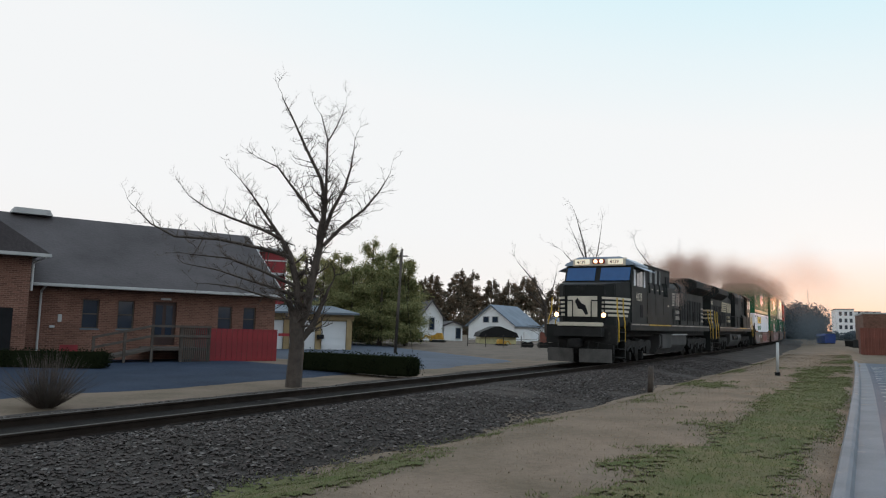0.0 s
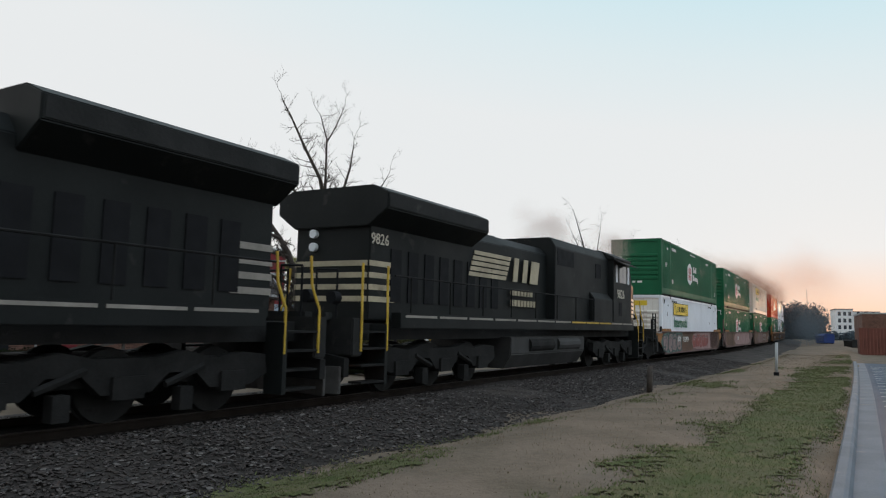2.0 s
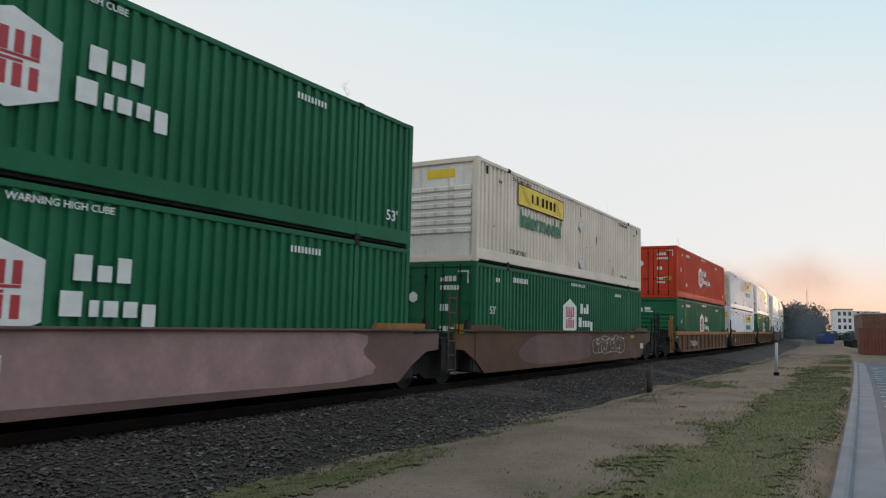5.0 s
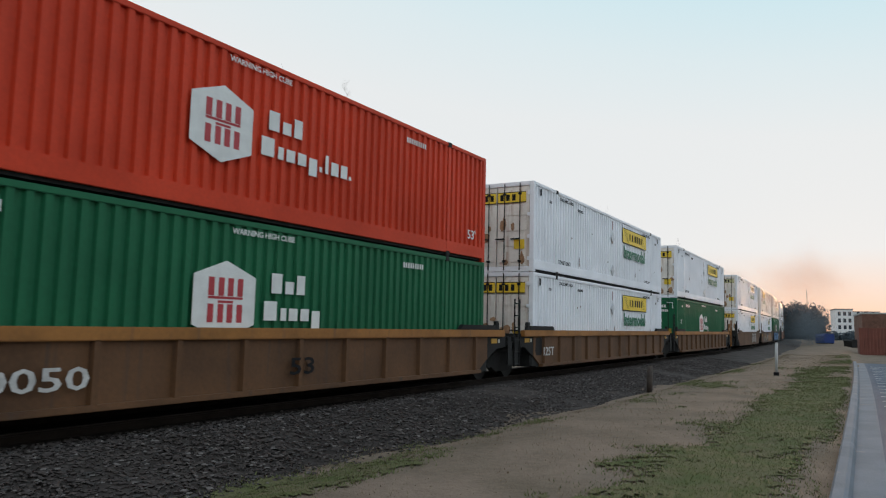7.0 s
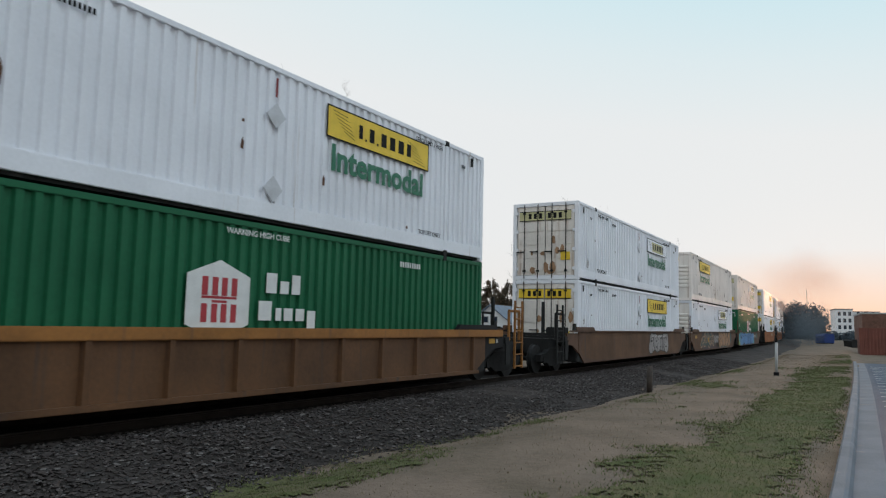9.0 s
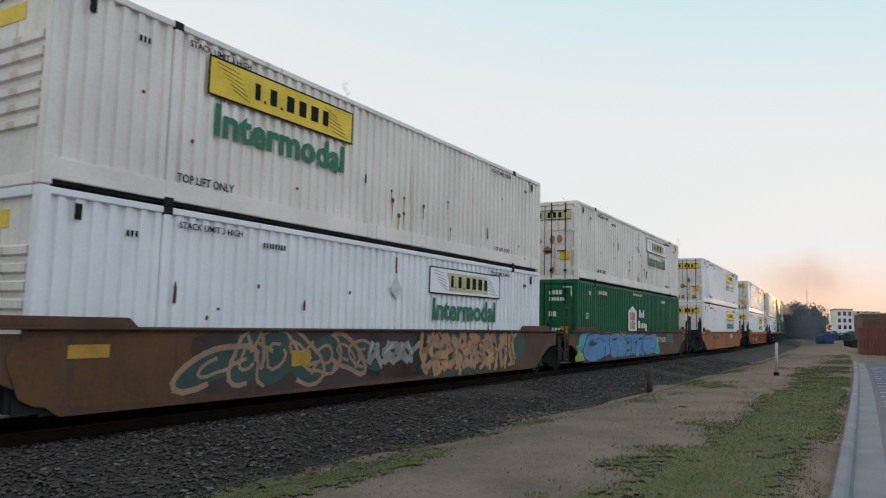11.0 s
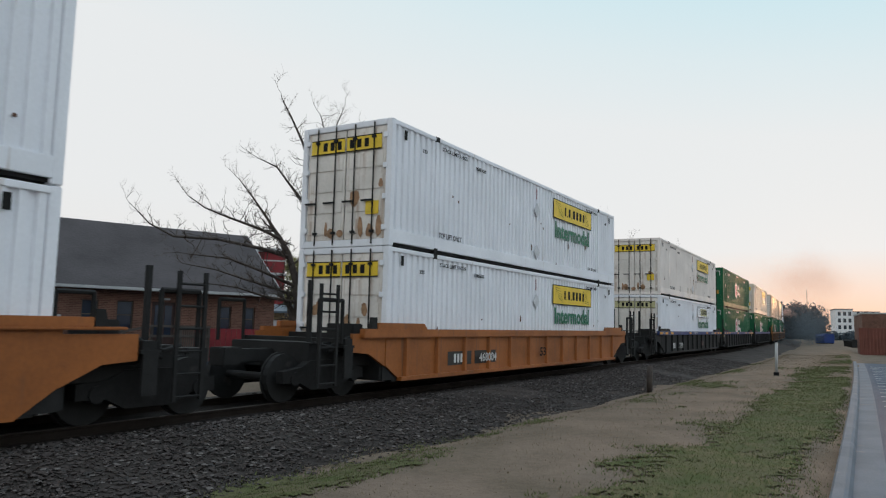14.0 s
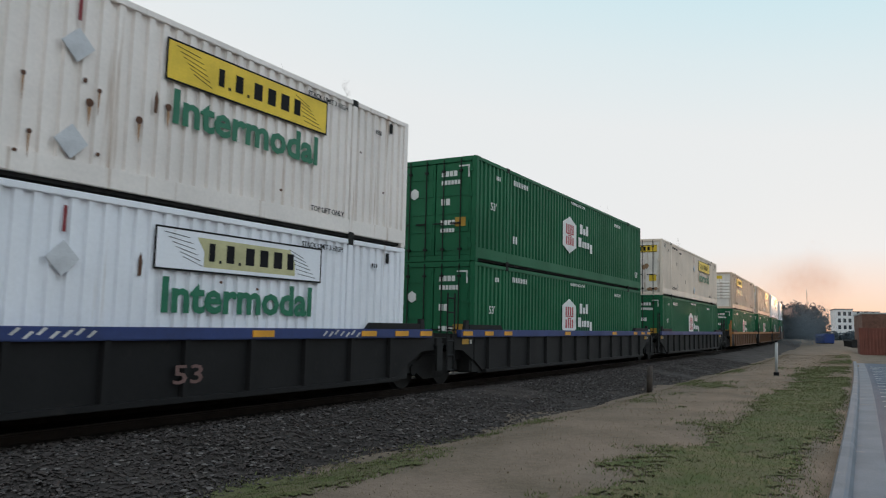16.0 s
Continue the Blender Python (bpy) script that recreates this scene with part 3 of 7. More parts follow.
# leading ends of the boxes along the line at the start; each row: place, car paint, ribbed, chord, first, last, lower and upper box
TRAIN = [
    (76.25, "pink", False, None, True, False, ("white", "ribs"), ("green", "ribs")),
    (95.75, "pink", False, None, False, False, ("green", "doors"), ("green", "ribs")),
    (115.1, "rust", False, None, False, True, ("green", "doors"), ("beige", "ribs")),
    (138.7, "ochredark", True, "ochre", True, False, ("green", "ribs"), ("red", "doors")),
    (158.15, "ochredark", True, "ochre", False, False, ("white", "doors"), ("white", "doors")),
    (177.85, "ochredark", True, "ochre", False, True, ("green", "doors"), ("white", "doors")),
    (201.45, "rust", False, None, True, False, ("white", "doors"), ("white", "doors")),
    (221.1, "rust", False, None, False, False, ("white", "ribs"), ("offwhite", "ribs")),
    (240.7, "rust", False, None, False, True, ("green", "doors"), ("offwhite", "doors")),
    (264.25, "orange", False, None, True, True, ("white", "doors"), ("white", "doors")),
    (287.85, "orange", True, None, True, True, ("white", "doors"), ("white", "doors")),
    (311.7, "blackwell", True, "bluewell", True, False, ("white", "doors"), ("offwhite", "doors")),
    (331.2, "blackwell", True, "bluewell", False, False, ("green", "doors"), ("green", "doors")),
    # beige upper box here: haze and low sun warmth put into its colour
    (351.5, "blackwell", True, "bluewell", False, True, ("green", "doors"), ("beige", "doors")),
    (375.2, "ochredark", True, "ochre", True, False, ("green", "doors"), ("tanbox", "ribs")),
    (394.8, "ochredark", True, "ochre", False, False, ("green", "doors"), ("tanbox", "doors")),
    (414.4, "ochredark", True, "ochre", False, True, ("green", "doors"), ("white", "doors")),
    (438.0, "rust", False, None, True, True, ("green", "doors"), ("white", "doors")),
]
PAINT_WORDS = {"white": "white-painted", "offwhite": "stained off-white", "green": "dark green", "red": "orange-red", "beige": "beige", "tanbox": "haze-warmed tan"}
CAR_WORDS = {"pink": "faded pink-brown well car covered in spray paint", "rust": "rust-brown well car covered in spray paint", "ochredark": "grimy ochre-brown well car with upright side ribs", "orange": "orange well car with scuffed sides", "blackwell": "black well car with a blue top chord"}
STACKS = []
for s0, paint, ribbed, chord, first, last, low, up in TRAIN:
    car = well_car(paint, ribbed, chord, first, last, CAR_WORDS[paint], "ochre" if s0 < 80 else "blackwell" if paint == "ochredark" else None)
    ride(car, s0 + CL / 2, BASE)
    boxes = []
    for (col, end), where in ((low, "seated in a well car"), (up, "stacked on another box")):
        c = container(col, end, col in ("white", "offwhite", "beige", "tanbox"))
        tagged(c, PAINT_WORDS[col] + " corrugated steel container " + where)
        boxes.append(c)
    load(s0, *boxes)
    STACKS.append((car, *boxes))


# ---- far side: brick building, garage, hedge, lot ----
def brick_material():
    m = material("red_brown_brick", (0.19, 0.088, 0.060), 0.85, vary=0.3, scale=0.8, fine=20, bump=0.0)
    n, l = m.node_tree.nodes, m.node_tree.links
    bsdf = n["Principled BSDF"]
    col = bsdf.inputs["Base Color"].links[0].from_socket
    tc = n.new("ShaderNodeTexCoord")
    mp = n.new("ShaderNodeMapping")
    mp.inputs["Rotation"].default_value = (radians(90), 0, 0)
    l.new(tc.outputs["Object"], mp.inputs["Vector"])
    b = n.new("ShaderNodeTexBrick")
    b.inputs["Scale"].default_value = 1.0
    b.inputs["Brick Width"].default_value, b.inputs["Row Height"].default_value, b.inputs["Mortar Size"].default_value = 0.21, 0.075, 0.008
    b.inputs["Color1"].default_value, b.inputs["Color2"].default_value, b.inputs["Mortar"].default_value = (1, 1, 1, 1), (0.55, 0.5, 0.5, 1), (1.3, 1.6, 1.7, 1)
    l.new(mp.outputs[0], b.inputs["Vector"])
    x = n.new("ShaderNodeMix")
    x.data_type, x.blend_type = "RGBA", "MULTIPLY"
    x.inputs["Factor"].default_value = 1.0
    l.new(col, x.inputs["A"])
    l.new(b.outputs["Color"], x.inputs["B"])
    l.new(x.outputs["Result"], bsdf.inputs["Base Color"])
    return m


M["brick"] = brick_material()
M["shingle"] = material("grey_brown_roof_shingle", (0.066, 0.057, 0.060), 0.9, vary=0.3, scale=0.5, fine=9, bump=0.3, bump_scale=9, stain=0.3, stain_col=(0.04, 0.036, 0.038))
M["slate"] = material("blue_grey_roof", (0.13, 0.165, 0.21), 0.7, vary=0.2, scale=0.8, fine=12, bump=0.1)
M["trim"] = material("white_painted_trim", (0.42, 0.42, 0.42), 0.6, vary=0.12, scale=2, fine=30, bump=0.02)
M["siding"] = material("white_wood_siding", (0.74, 0.75, 0.77), 0.6, vary=0.08, scale=1, fine=20, bump=0.05)
M["redpaint"] = material("dark_red_painted_board", (0.23, 0.012, 0.018), 0.6, vary=0.25, scale=1.5, fine=20, bump=0.05)
M["doorbrown"] = material("dark_brown_door_paint", (0.035, 0.013, 0.010), 0.6, vary=0.25, scale=2, fine=20, bump=0.04)
M["greywood"] = material("weathered_grey_wood", (0.085, 0.07, 0.06), 0.85, vary=0.35, scale=2, fine=30, bump=0.15)
M["tan"] = material("tan_painted_wood", (0.36, 0.26, 0.13), 0.7, vary=0.2, scale=2, fine=30, bump=0.04)
M["bark"] = material("grey_brown_bark", (0.075, 0.058, 0.048), 0.9, vary=0.4, scale=4, fine=30, bump=0.4, bump_scale=18)
def foliage(name, col, other):
    """Leaves that let some light through, with tones from leaf to leaf."""
    m = bpy.data.materials.new(name)
    m.use_nodes = True
    n, l = m.node_tree.nodes, m.node_tree.links
    n.remove(n["Principled BSDF"])
    g, rp = n.new("ShaderNodeNewGeometry"), n.new("ShaderNodeValToRGB")
    rp.color_ramp.elements[0].color, rp.color_ramp.elements[1].color = (*col, 1), (*other, 1)
    l.new(g.outputs["Random Per Island"], rp.inputs[0])
    d, t, mx = n.new("ShaderNodeBsdfDiffuse"), n.new("ShaderNodeBsdfTranslucent"), n.new("ShaderNodeMixShader")
    mx.inputs[0].default_value = 0.5
    l.new(rp.outputs[0], d.inputs[0])
    l.new(rp.outputs[0], t.inputs[0])
    l.new(d.outputs[0], mx.inputs[1])
    l.new(t.outputs[0], mx.inputs[2])
    l.new(mx.outputs[0], n["Material Output"].inputs[0])
    return m


M["hedge"] = foliage("dark_evergreen_leaf", (0.010, 0.014, 0.008), (0.024, 0.030, 0.015))
M["ever"] = foliage("evergreen_foliage", (0.10, 0.125, 0.058), (0.33, 0.31, 0.15))
M["pine"] = foliage("far_pine_foliage", (0.075, 0.075, 0.06), (0.18, 0.13, 0.092))
# blue-grey of the distant air is mixed into the leaf colour
M["hill"] = foliage("haze_tinted_far_woods", (0.075, 0.098, 0.12), (0.12, 0.145, 0.16))
M["bluebin"] = material("blue_painted_steel_bin", (0.012, 0.05, 0.26), 0.5, vary=0.25, scale=2, fine=20, bump=0.05)
M["rustred"] = material("rust_red_sheet_steel", (0.20, 0.065, 0.045), 0.75, vary=0.3, scale=1, fine=14, bump=0.1, stain=0.3, stain_col=(0.1, 0.04, 0.03), streak=True)
M["machine"] = material("yellow_machine_paint", (0.55, 0.30, 0.03), 0.55, vary=0.3, scale=2, fine=20, bump=0.05)
M["reddot"] = material("red_signal_lens", (0.6, 0.02, 0.01), 0.3, vary=0.0, bump=0.0, emit=(1.0, 0.12, 0.06), emit_strength=6.0)
M["lampglow"] = material("lit_lamp_lens", (0.9, 0.8, 0.6), 0.3, vary=0.0, bump=0.0, emit=(1.0, 0.55, 0.25), emit_strength=3.0)


def frame_pose(x, y, yaw, z=None):
    return pose(x, y, ground_z(x, y) if z is None else z, 0, 0, yaw)


def wall_with_openings(x0, x1, z0, z1, y0, y1, holes):
    """A wall in x and z between y0 and y1, with rectangular openings (xa, xb, za, zb)."""
    g = Shape()
    xs = sorted({x0, x1, *[h[0] for h in holes], *[h[1] for h in holes]})
    zs = sorted({z0, z1, *[h[2] for h in holes], *[h[3] for h in holes]})
    def solid(i, k):
        if not (0 <= i < len(xs) - 1 and 0 <= k < len(zs) - 1):
            return False
        x, z = (xs[i] + xs[i + 1]) / 2, (zs[k] + zs[k + 1]) / 2
        return not any(h[0] < x < h[1] and h[2] < z < h[3] for h in holes)
    index = {}
    def v(i, j, k):
        if (i, j, k) not in index:
            index[i, j, k] = len(g.v)
            g.v.append((xs[i], (y0, y1)[j], zs[k]))
        return index[i, j, k]
    for i in range(len(xs) - 1):
        for k in range(len(zs) - 1):
            if not solid(i, k):
                continue
            for j in (0, 1):
                g.f.append((v(i, j, k), v(i + 1, j, k), v(i + 1, j, k + 1), v(i, j, k + 1)))
            for di, dk, a, b in ((-1, 0, (i, k), (i, k + 1)), (1, 0, (i + 1, k), (i + 1, k + 1)), (0, -1, (i, k), (i + 1, k)), (0, 1, (i, k + 1), (i + 1, k + 1))):
                if not solid(i + di, k + dk):
                    g.f.append((v(a[0], 0, a[1]), v(b[0], 0, b[1]), v(b[0], 1, b[1]), v(a[0], 1, a[1])))
    return g


def window(parent, x0, x1, z0, z1, y, depth=0.2, frame_mat="greywood", bars=1):
    w = part("window", Shape().box(x0, x1, y + depth * 0.7, y + depth * 0.75, z0, z1), M["glass"], parent, "dark reflecting glass")
    f = Shape()
    t = 0.05
    for a, b, c, d in ((x0, x1, z0, z0 + t), (x0, x1, z1 - t, z1), (x0, x0 + t, z0 + t, z1 - t), (x1 - t, x1, z0 + t, z1 - t)):
        f.box(a, b, y + depth * 0.5, y + depth * 0.7, c, d)
    for i in range(bars):
        z = z0 + (z1 - z0) * (i + 1) / (bars + 1)
        f.box(x0 + t, x1 - t, y + depth * 0.55, y + depth * 0.7, z - 0.025, z + 0.025)
    part("frame", f, M[frame_mat], w)
    part("sill", Shape().box(x0 - 0.05, x1 + 0.05, y - 0.04, y + depth * 0.5, z0 - 0.06, z0), M["concrete"], w)


def brick_building():
    # origin at the foot of the near right corner; x runs right along the front, y inward
    yaw = math.degrees(math.atan2(0.612, 0.791))
    ob = thing("brick_building", "single-storey red-brown brick building under a dark shingle roof", "building", m=pose(-8.5, 36.5, -0.5, 0, 0, yaw))
    base, eave, ridge, deep = 0.0, 3.55, 6.95, 9.0
    holes = [(-8.83, -8.16, 1.75, 3.0), (-7.4, -6.71, 1.75, 3.0), (-5.91, -4.85, 1.05, 3.02), (-2.9, -2.2, 1.75, 2.92), (-1.64, -1.0, 1.75, 2.92)]
    part("front_wall", wall_with_openings(-24, 0, base, eave - 0.05, 0, 0.25, holes), M["brick"], ob)
    part("side_wall", Shape().box(-0.25, 0, 0.25, deep, base, eave - 0.05), M["brick"], ob)
    part("back_wall", Shape().box(-24, 0, deep, deep + 0.25, base, eave - 0.05), M["brick"], ob)
    part("gable", Shape().prism([(0.25, eave - 0.05), (deep, eave - 0.05), (deep / 2 + 0.1, ridge - 0.25)], -0.25, 0, "x"), M["redpaint"], ob)
    for h in holes:
        if h[2] > 1.5:
            window(ob, h[0], h[1], h[2], h[3], 0.0, 0.2, "greywood")
    d = part("door", Shape().box(-5.91, -4.85, 0.12, 0.17, 1.05, 3.0), M["doorbrown"], ob, "dark brown glazed double door")
    part("door_pane", Shape().box(-5.75, -5.45, 0.10, 0.12, 1.5, 2.85).box(-5.30, -5.0, 0.10, 0.12, 1.5, 2.85), M["glass"], d)
    part("lamp", Shape().box(-5.6, -5.15, -0.10, 0.0, 3.1, 3.18), M["trim"], ob, bevel=0.01)
    for y0, y1 in ((-0.5, deep / 2), (deep + 0.75, deep / 2)):
        part("roof_slope", Shape().prism([(y0, eave - 0.1), (y0, eave + 0.02), (y1, ridge + 0.05), (y1, ridge - 0.1)], -24.3, 0.25, "x"), M["shingle"], ob)
    part("gutter", Shape().box(-24.3, 0.25, -0.62, -0.5, eave - 0.10, eave + 0.03), M["trim"], ob, "white gutter", bevel=0.02)
    part("verge_board", Shape().prism([(-0.5, eave - 0.12), (-0.5, eave + 0.04), (deep / 2, ridge + 0.07), (deep / 2, ridge - 0.1)], 0.25, 0.29, "x"), M["trim"], ob)
    part("ridge_vent", Shape().prism([(-11.3, ridge), (-9.6, ridge), (-9.75, ridge + 0.26), (-11.2, ridge + 0.26)], deep / 2 - 0.5, deep / 2 + 0.5), M["trim"], ob, "pale roof vent")
    part("downspout", Shape().pipe([(-10.35, -0.55, eave - 0.05), (-10.45, -0.08, eave - 0.3), (-10.45, -0.06, 0.1)], 0.045, 8), M["trim"], ob, "white downspout")
    for x, z, w, hh in ((-9.75, 2.0, 0.14, 0.32), (-10.05, 1.75, 0.2, 0.1)):
        part("meter_box", Shape().box(x, x + w, -0.08, 0.0, z, z + hh), M["trim"], ob, bevel=0.01)
    part("base_panel", Shape().box(-9.6, -8.9, -0.03, 0.0, 0.5, 1.05), M["redpaint"], ob)
    # projecting wing with a higher eave
    part("wing_wall", Shape().box(-24, -11.1, -1.6, -1.35, 0.0, 4.6).box(-11.35, -11.1, -1.35, 0.0, 0.0, 4.6), M["brick"], ob)
    part("wing_roof", Shape().prism([(-24, 4.55), (-10.6, 4.55), (-10.6, 4.68), (-15.7, 7.9), (-24, 7.9)], -2.1, -1.95).add([(-10.6, -2.1, 4.68), (-10.6, 4, 4.68), (-15.7, 4, 7.9), (-15.7, 0.8, 7.9), (-24, 0.8, 7.9), (-24, -2.1, 4.68)], [(0, 1, 2, 3), (0, 3, 4, 5)]), M["shingle"], ob)
    part("wing_gutter", Shape().box(-24, -10.5, -2.22, -2.1, 4.50, 4.64), M["trim"], ob, bevel=0.02)
    part("wing_downspout", Shape().pipe([(-10.7, -2.1, 4.5), (-11.02, -1.5, 4.3), (-11.02, -1.5, 3.2)], 0.045, 8), M["trim"], ob)
    part("wing_door", Shape().box(-12.6, -11.6, -1.64, -1.6, 0.4, 2.5), M["ink"], ob)
    return ob


brick_building()
YB = math.degrees(math.atan2(0.612, 0.791))
MB = pose(-8.5, 36.5, -0.5, 0, 0, YB)

# board fence beside the building
fence = thing("board_fence", "dark red painted solid board fence", "fence", m=MB)
for i in range(16):
    part("board", cached("fboard", lambda: Shape().box(0.004, 0.196, -1.42, -1.39, 0.0, 1.86).mesh("board", M["redpaint"], 0.004)), M["redpaint"], fence, m=pose(-4.45 + i * 0.25, 0, 0) @ Matrix.Diagonal((1.2, 1, 1, 1)))
part("fence_rail", Shape().box(-4.5, -0.5, -1.39, -1.34, 0.4, 0.5).box(-4.5, -0.5, -1.39, -1.34, 1.3, 1.4), M["redpaint"], fence)
gate = thing("pipe_gate", "dark red horizontal bar gate beside the fence", "gate", m=MB)
part("gate_bar", Shape().box(-0.4, 0.75, -1.45, -1.40, 1.56, 1.70), M["redpaint"], gate)
part("gate_post", Shape().box(0.5, 0.72, -1.47, -1.30, 0.0, 1.56), M["under"], gate)

# wooden ramp and porch
porch = thing("wooden_porch", "weathered wooden entry porch with railings and ramp", "porch", m=MB)
part("deck", Shape().box(-6.4, -3.9, -1.9, -0.02, 0.88, 1.0), M["greywood"], porch)
part("ramp", Shape().prism([(-10.0, 0.1), (-10.0, 0.22), (-6.4, 1.0), (-6.4, 0.88)], -1.9, -0.7), M["greywood"], porch)
for x in (-8.7, -7.5, -6.4, -5.2, -3.95):
    z = 1.0 if x > -6.5 else 0.22 + (x + 10) * 0.217
    part("post", Shape().box(x - 0.05, x + 0.05, -1.95, -1.85, 0.0, z + 0.95), M["greywood"], porch)
for dz in (0.5, 0.92):
    part("handrail", Shape().prism([(-8.75, 0.44 + dz), (-8.75, 0.54 + dz), (-6.4, 1.05 + dz), (-6.4, 0.95 + dz)], -2.0, -1.95), M["greywood"], porch)
    part("handrail", Shape().box(-6.4, -3.9, -2.0, -1.95, 0.95 + dz, 1.05 + dz), M["greywood"], porch)
for i in range(15):
    x = -5.25 + i * 0.09
    part("slat", cached("slat", lambda: Shape().box(0, 0.05, -1.95, -1.9, 0.05, 1.9).mesh("slat", M["greywood"])), M["greywood"], porch, m=pose(x, 0, 0))
steps = thing("concrete_step", "low concrete steps before the ramp", "steps", m=MB)
part("tread", Shape().box(-9.2, -7.4, -3.4, -2.4, 0.0, 0.17), M["concrete"], steps, bevel=0.01)
part("tread", Shape().box(-9.2, -7.4, -3.0, -2.4, 0.17, 0.34), M["concrete"], steps, bevel=0.01)


def leaf_cloud(blobs, n, size, seed, flat=0.5, fuzz=0.22):
    """Many small leaf faces scattered through ellipsoids (x, y, z, rx, ry, rz), denser to the outside."""
    r = np.random.RandomState(seed)
    vol = np.array([b[3] * b[4] * b[5] for b in blobs]) ** 0.67
    pick = r.choice(len(blobs), n, p=vol / vol.sum())
    B = np.array(blobs, float)[pick]
    d = r.normal(size=(n, 3))
    d /= np.linalg.norm(d, axis=1)[:, None]
    rad = r.uniform(0.05, 1.0, n) ** 0.5 * (1 + fuzz * r.normal(size=n))
    c = B[:, :3] + d * B[:, 3:] * rad[:, None]
    a = r.normal(size=(n, 3))
    a /= np.linalg.norm(a, axis=1)[:, None]
    b = np.cross(a, d + 0.3 * r.normal(size=(n, 3)))
    b /= np.linalg.norm(b, axis=1)[:, None] + 1e-6
    s = size * r.uniform(0.5, 1.4, n)[:, None]
    v = np.stack([c - a * s, c + b * s * flat, c + a * s, c - b * s * flat], 1).reshape(-1, 3)
    g = Shape()
    g.v = [tuple(p) for p in v]
    g.f = [(4 * i, 4 * i + 1, 4 * i + 2, 4 * i + 3) for i in range(n)]
    return g


def raw_mesh(g, name, mat):
    me = bpy.data.meshes.new(name)
    me.from_pydata(g.v, [], g.f)
    me.materials.append(mat)
    return me


def hedge(x0, y0, x1, y1, height, width, seed):
    d = Vector((x1 - x0, y1 - y0, 0))
    m = pose(x0, y0, min(ground_z(x0, y0), ground_z(x1, y1)), 0, 0, math.degrees(math.atan2(d.y, d.x)))
    L = d.length
    ob = thing("clipped_hedge", "low clipped dark evergreen hedge", "hedge", m=m)
    r = np.random.RandomState(seed)
    n = max(3, int(L / 0.6))
    blobs = [(L * (i + 0.5) / n, 0.06 * r.normal(), height * 0.5, L / n * 0.8, width / 2, height * 0.52) for i in range(n)]
    part("core", Shape().box(0.1, L - 0.1, -width * 0.36, width * 0.36, 0.05, height * 0.86), M["hedge"], ob, bevel=0.08)
    part("leaves", raw_mesh(leaf_cloud(blobs, int(1500 * L), 0.045, seed, 0.5, 0.1), "leaves", M["hedge"]), M["hedge"], ob)
    return ob


hedge(-5.6, 29.6, -0.95, 26.4, 0.85, 1.1, 4)
hedge(-18.5, 26.0, -12.4, 27.2, 0.75, 1.0, 5)

# garage with roll-up doors
gar = thing("garage", "low garage with white roll-up doors and tan posts", "garage", m=pose(-6.05, 48.0, -0.35, 0, 0, 22))
part("back_wall", Shape().box(-8.5, 0, 0.35, 7, 0, 2.75), M["tan"], gar)
for i in range(4):
    x = -2.05 * i - 0.35
    d = part("garage_door", Shape().box(x - 1.62, x, 0.18, 0.24, 0.02, 2.3), M["siding"], gar, "white roll-up door")
    for k in range(4):
        part("door_panel", Shape().box(x - 1.6, x - 0.02, 0.15, 0.18, 0.06 + k * 0.57, 0.06 + k * 0.57 + 0.53), M["siding"], d, bevel=0.01)
for i in range(5):
    x = -2.05 * i
    part("post", Shape().box(x - 0.35, x, 0.0, 0.34, 0, 2.35), M["tan"], gar)
part("beam", Shape().box(-8.5, 0.1, -0.05, 0.34, 2.35, 2.75), M["tan"], gar)
part("roof", Shape().prism([(-0.5, 2.72), (-0.5, 2.85), (7.2, 3.5), (7.2, 3.35)], -8.9, 0.35, "x"), M["concrete"], gar, "pale low-slope metal roof")
part("mailbox", Shape().box(-2.32, -1.9, -0.25, -0.02, 1.15, 1.42), M["ink"], gar)

# asphalt lot and street across the line
def draped(poly, lift, mat, name, label, cat, res=14):
    """A surface laid on the ground inside a four-sided outline."""
    a, b, c, d = [Vector((*p, 0)) for p in poly]
    g = Shape()
    for i in range(res + 1):
        for j in range(res + 1):
            u, v = i / res, j / res
            p = (a * (1 - u) + b * u) * (1 - v) + (d * (1 - u) + c * u) * v
            rim = i in (0, res) or j in (0, res)
            g.v.append((p.x, p.y, ground_z(p.x, p.y) + (-0.12 if rim else lift)))
    n = res + 1
    g.f = [(i * n + j, (i + 1) * n + j, (i + 1) * n + j + 1, i * n + j + 1) for i in range(res) for j in range(res)]
    return solo(name, g, mat, label, cat, kind="structure", smooth=True)


def sl(s, l):
    p = at(s, l)
    return (p.x, p.y)


draped([sl(-40, -5.6), sl(26, -5.6), sl(28, -60), sl(-40, -60)], 0.05, M["asphalt"], "parking_lot", "worn blue-grey asphalt parking lot", "pavement", 30)
draped([sl(26, -5.4), sl(36, -5.4), sl(60, -40), sl(30, -40)], 0.075, M["road"], "side_road", "pale asphalt side road beyond the track", "road", 20)
draped([sl(36.5, -5.4), sl(90, -5.4), sl(110, -30), sl(50, -30)], 0.08, M["dirt"], "dirt_yard", "bare brown dirt yard", "ground", 20)

# kerb, gutter and road on the near side
def kerb_line(s):
    return 10.08 - 0.0125 * s


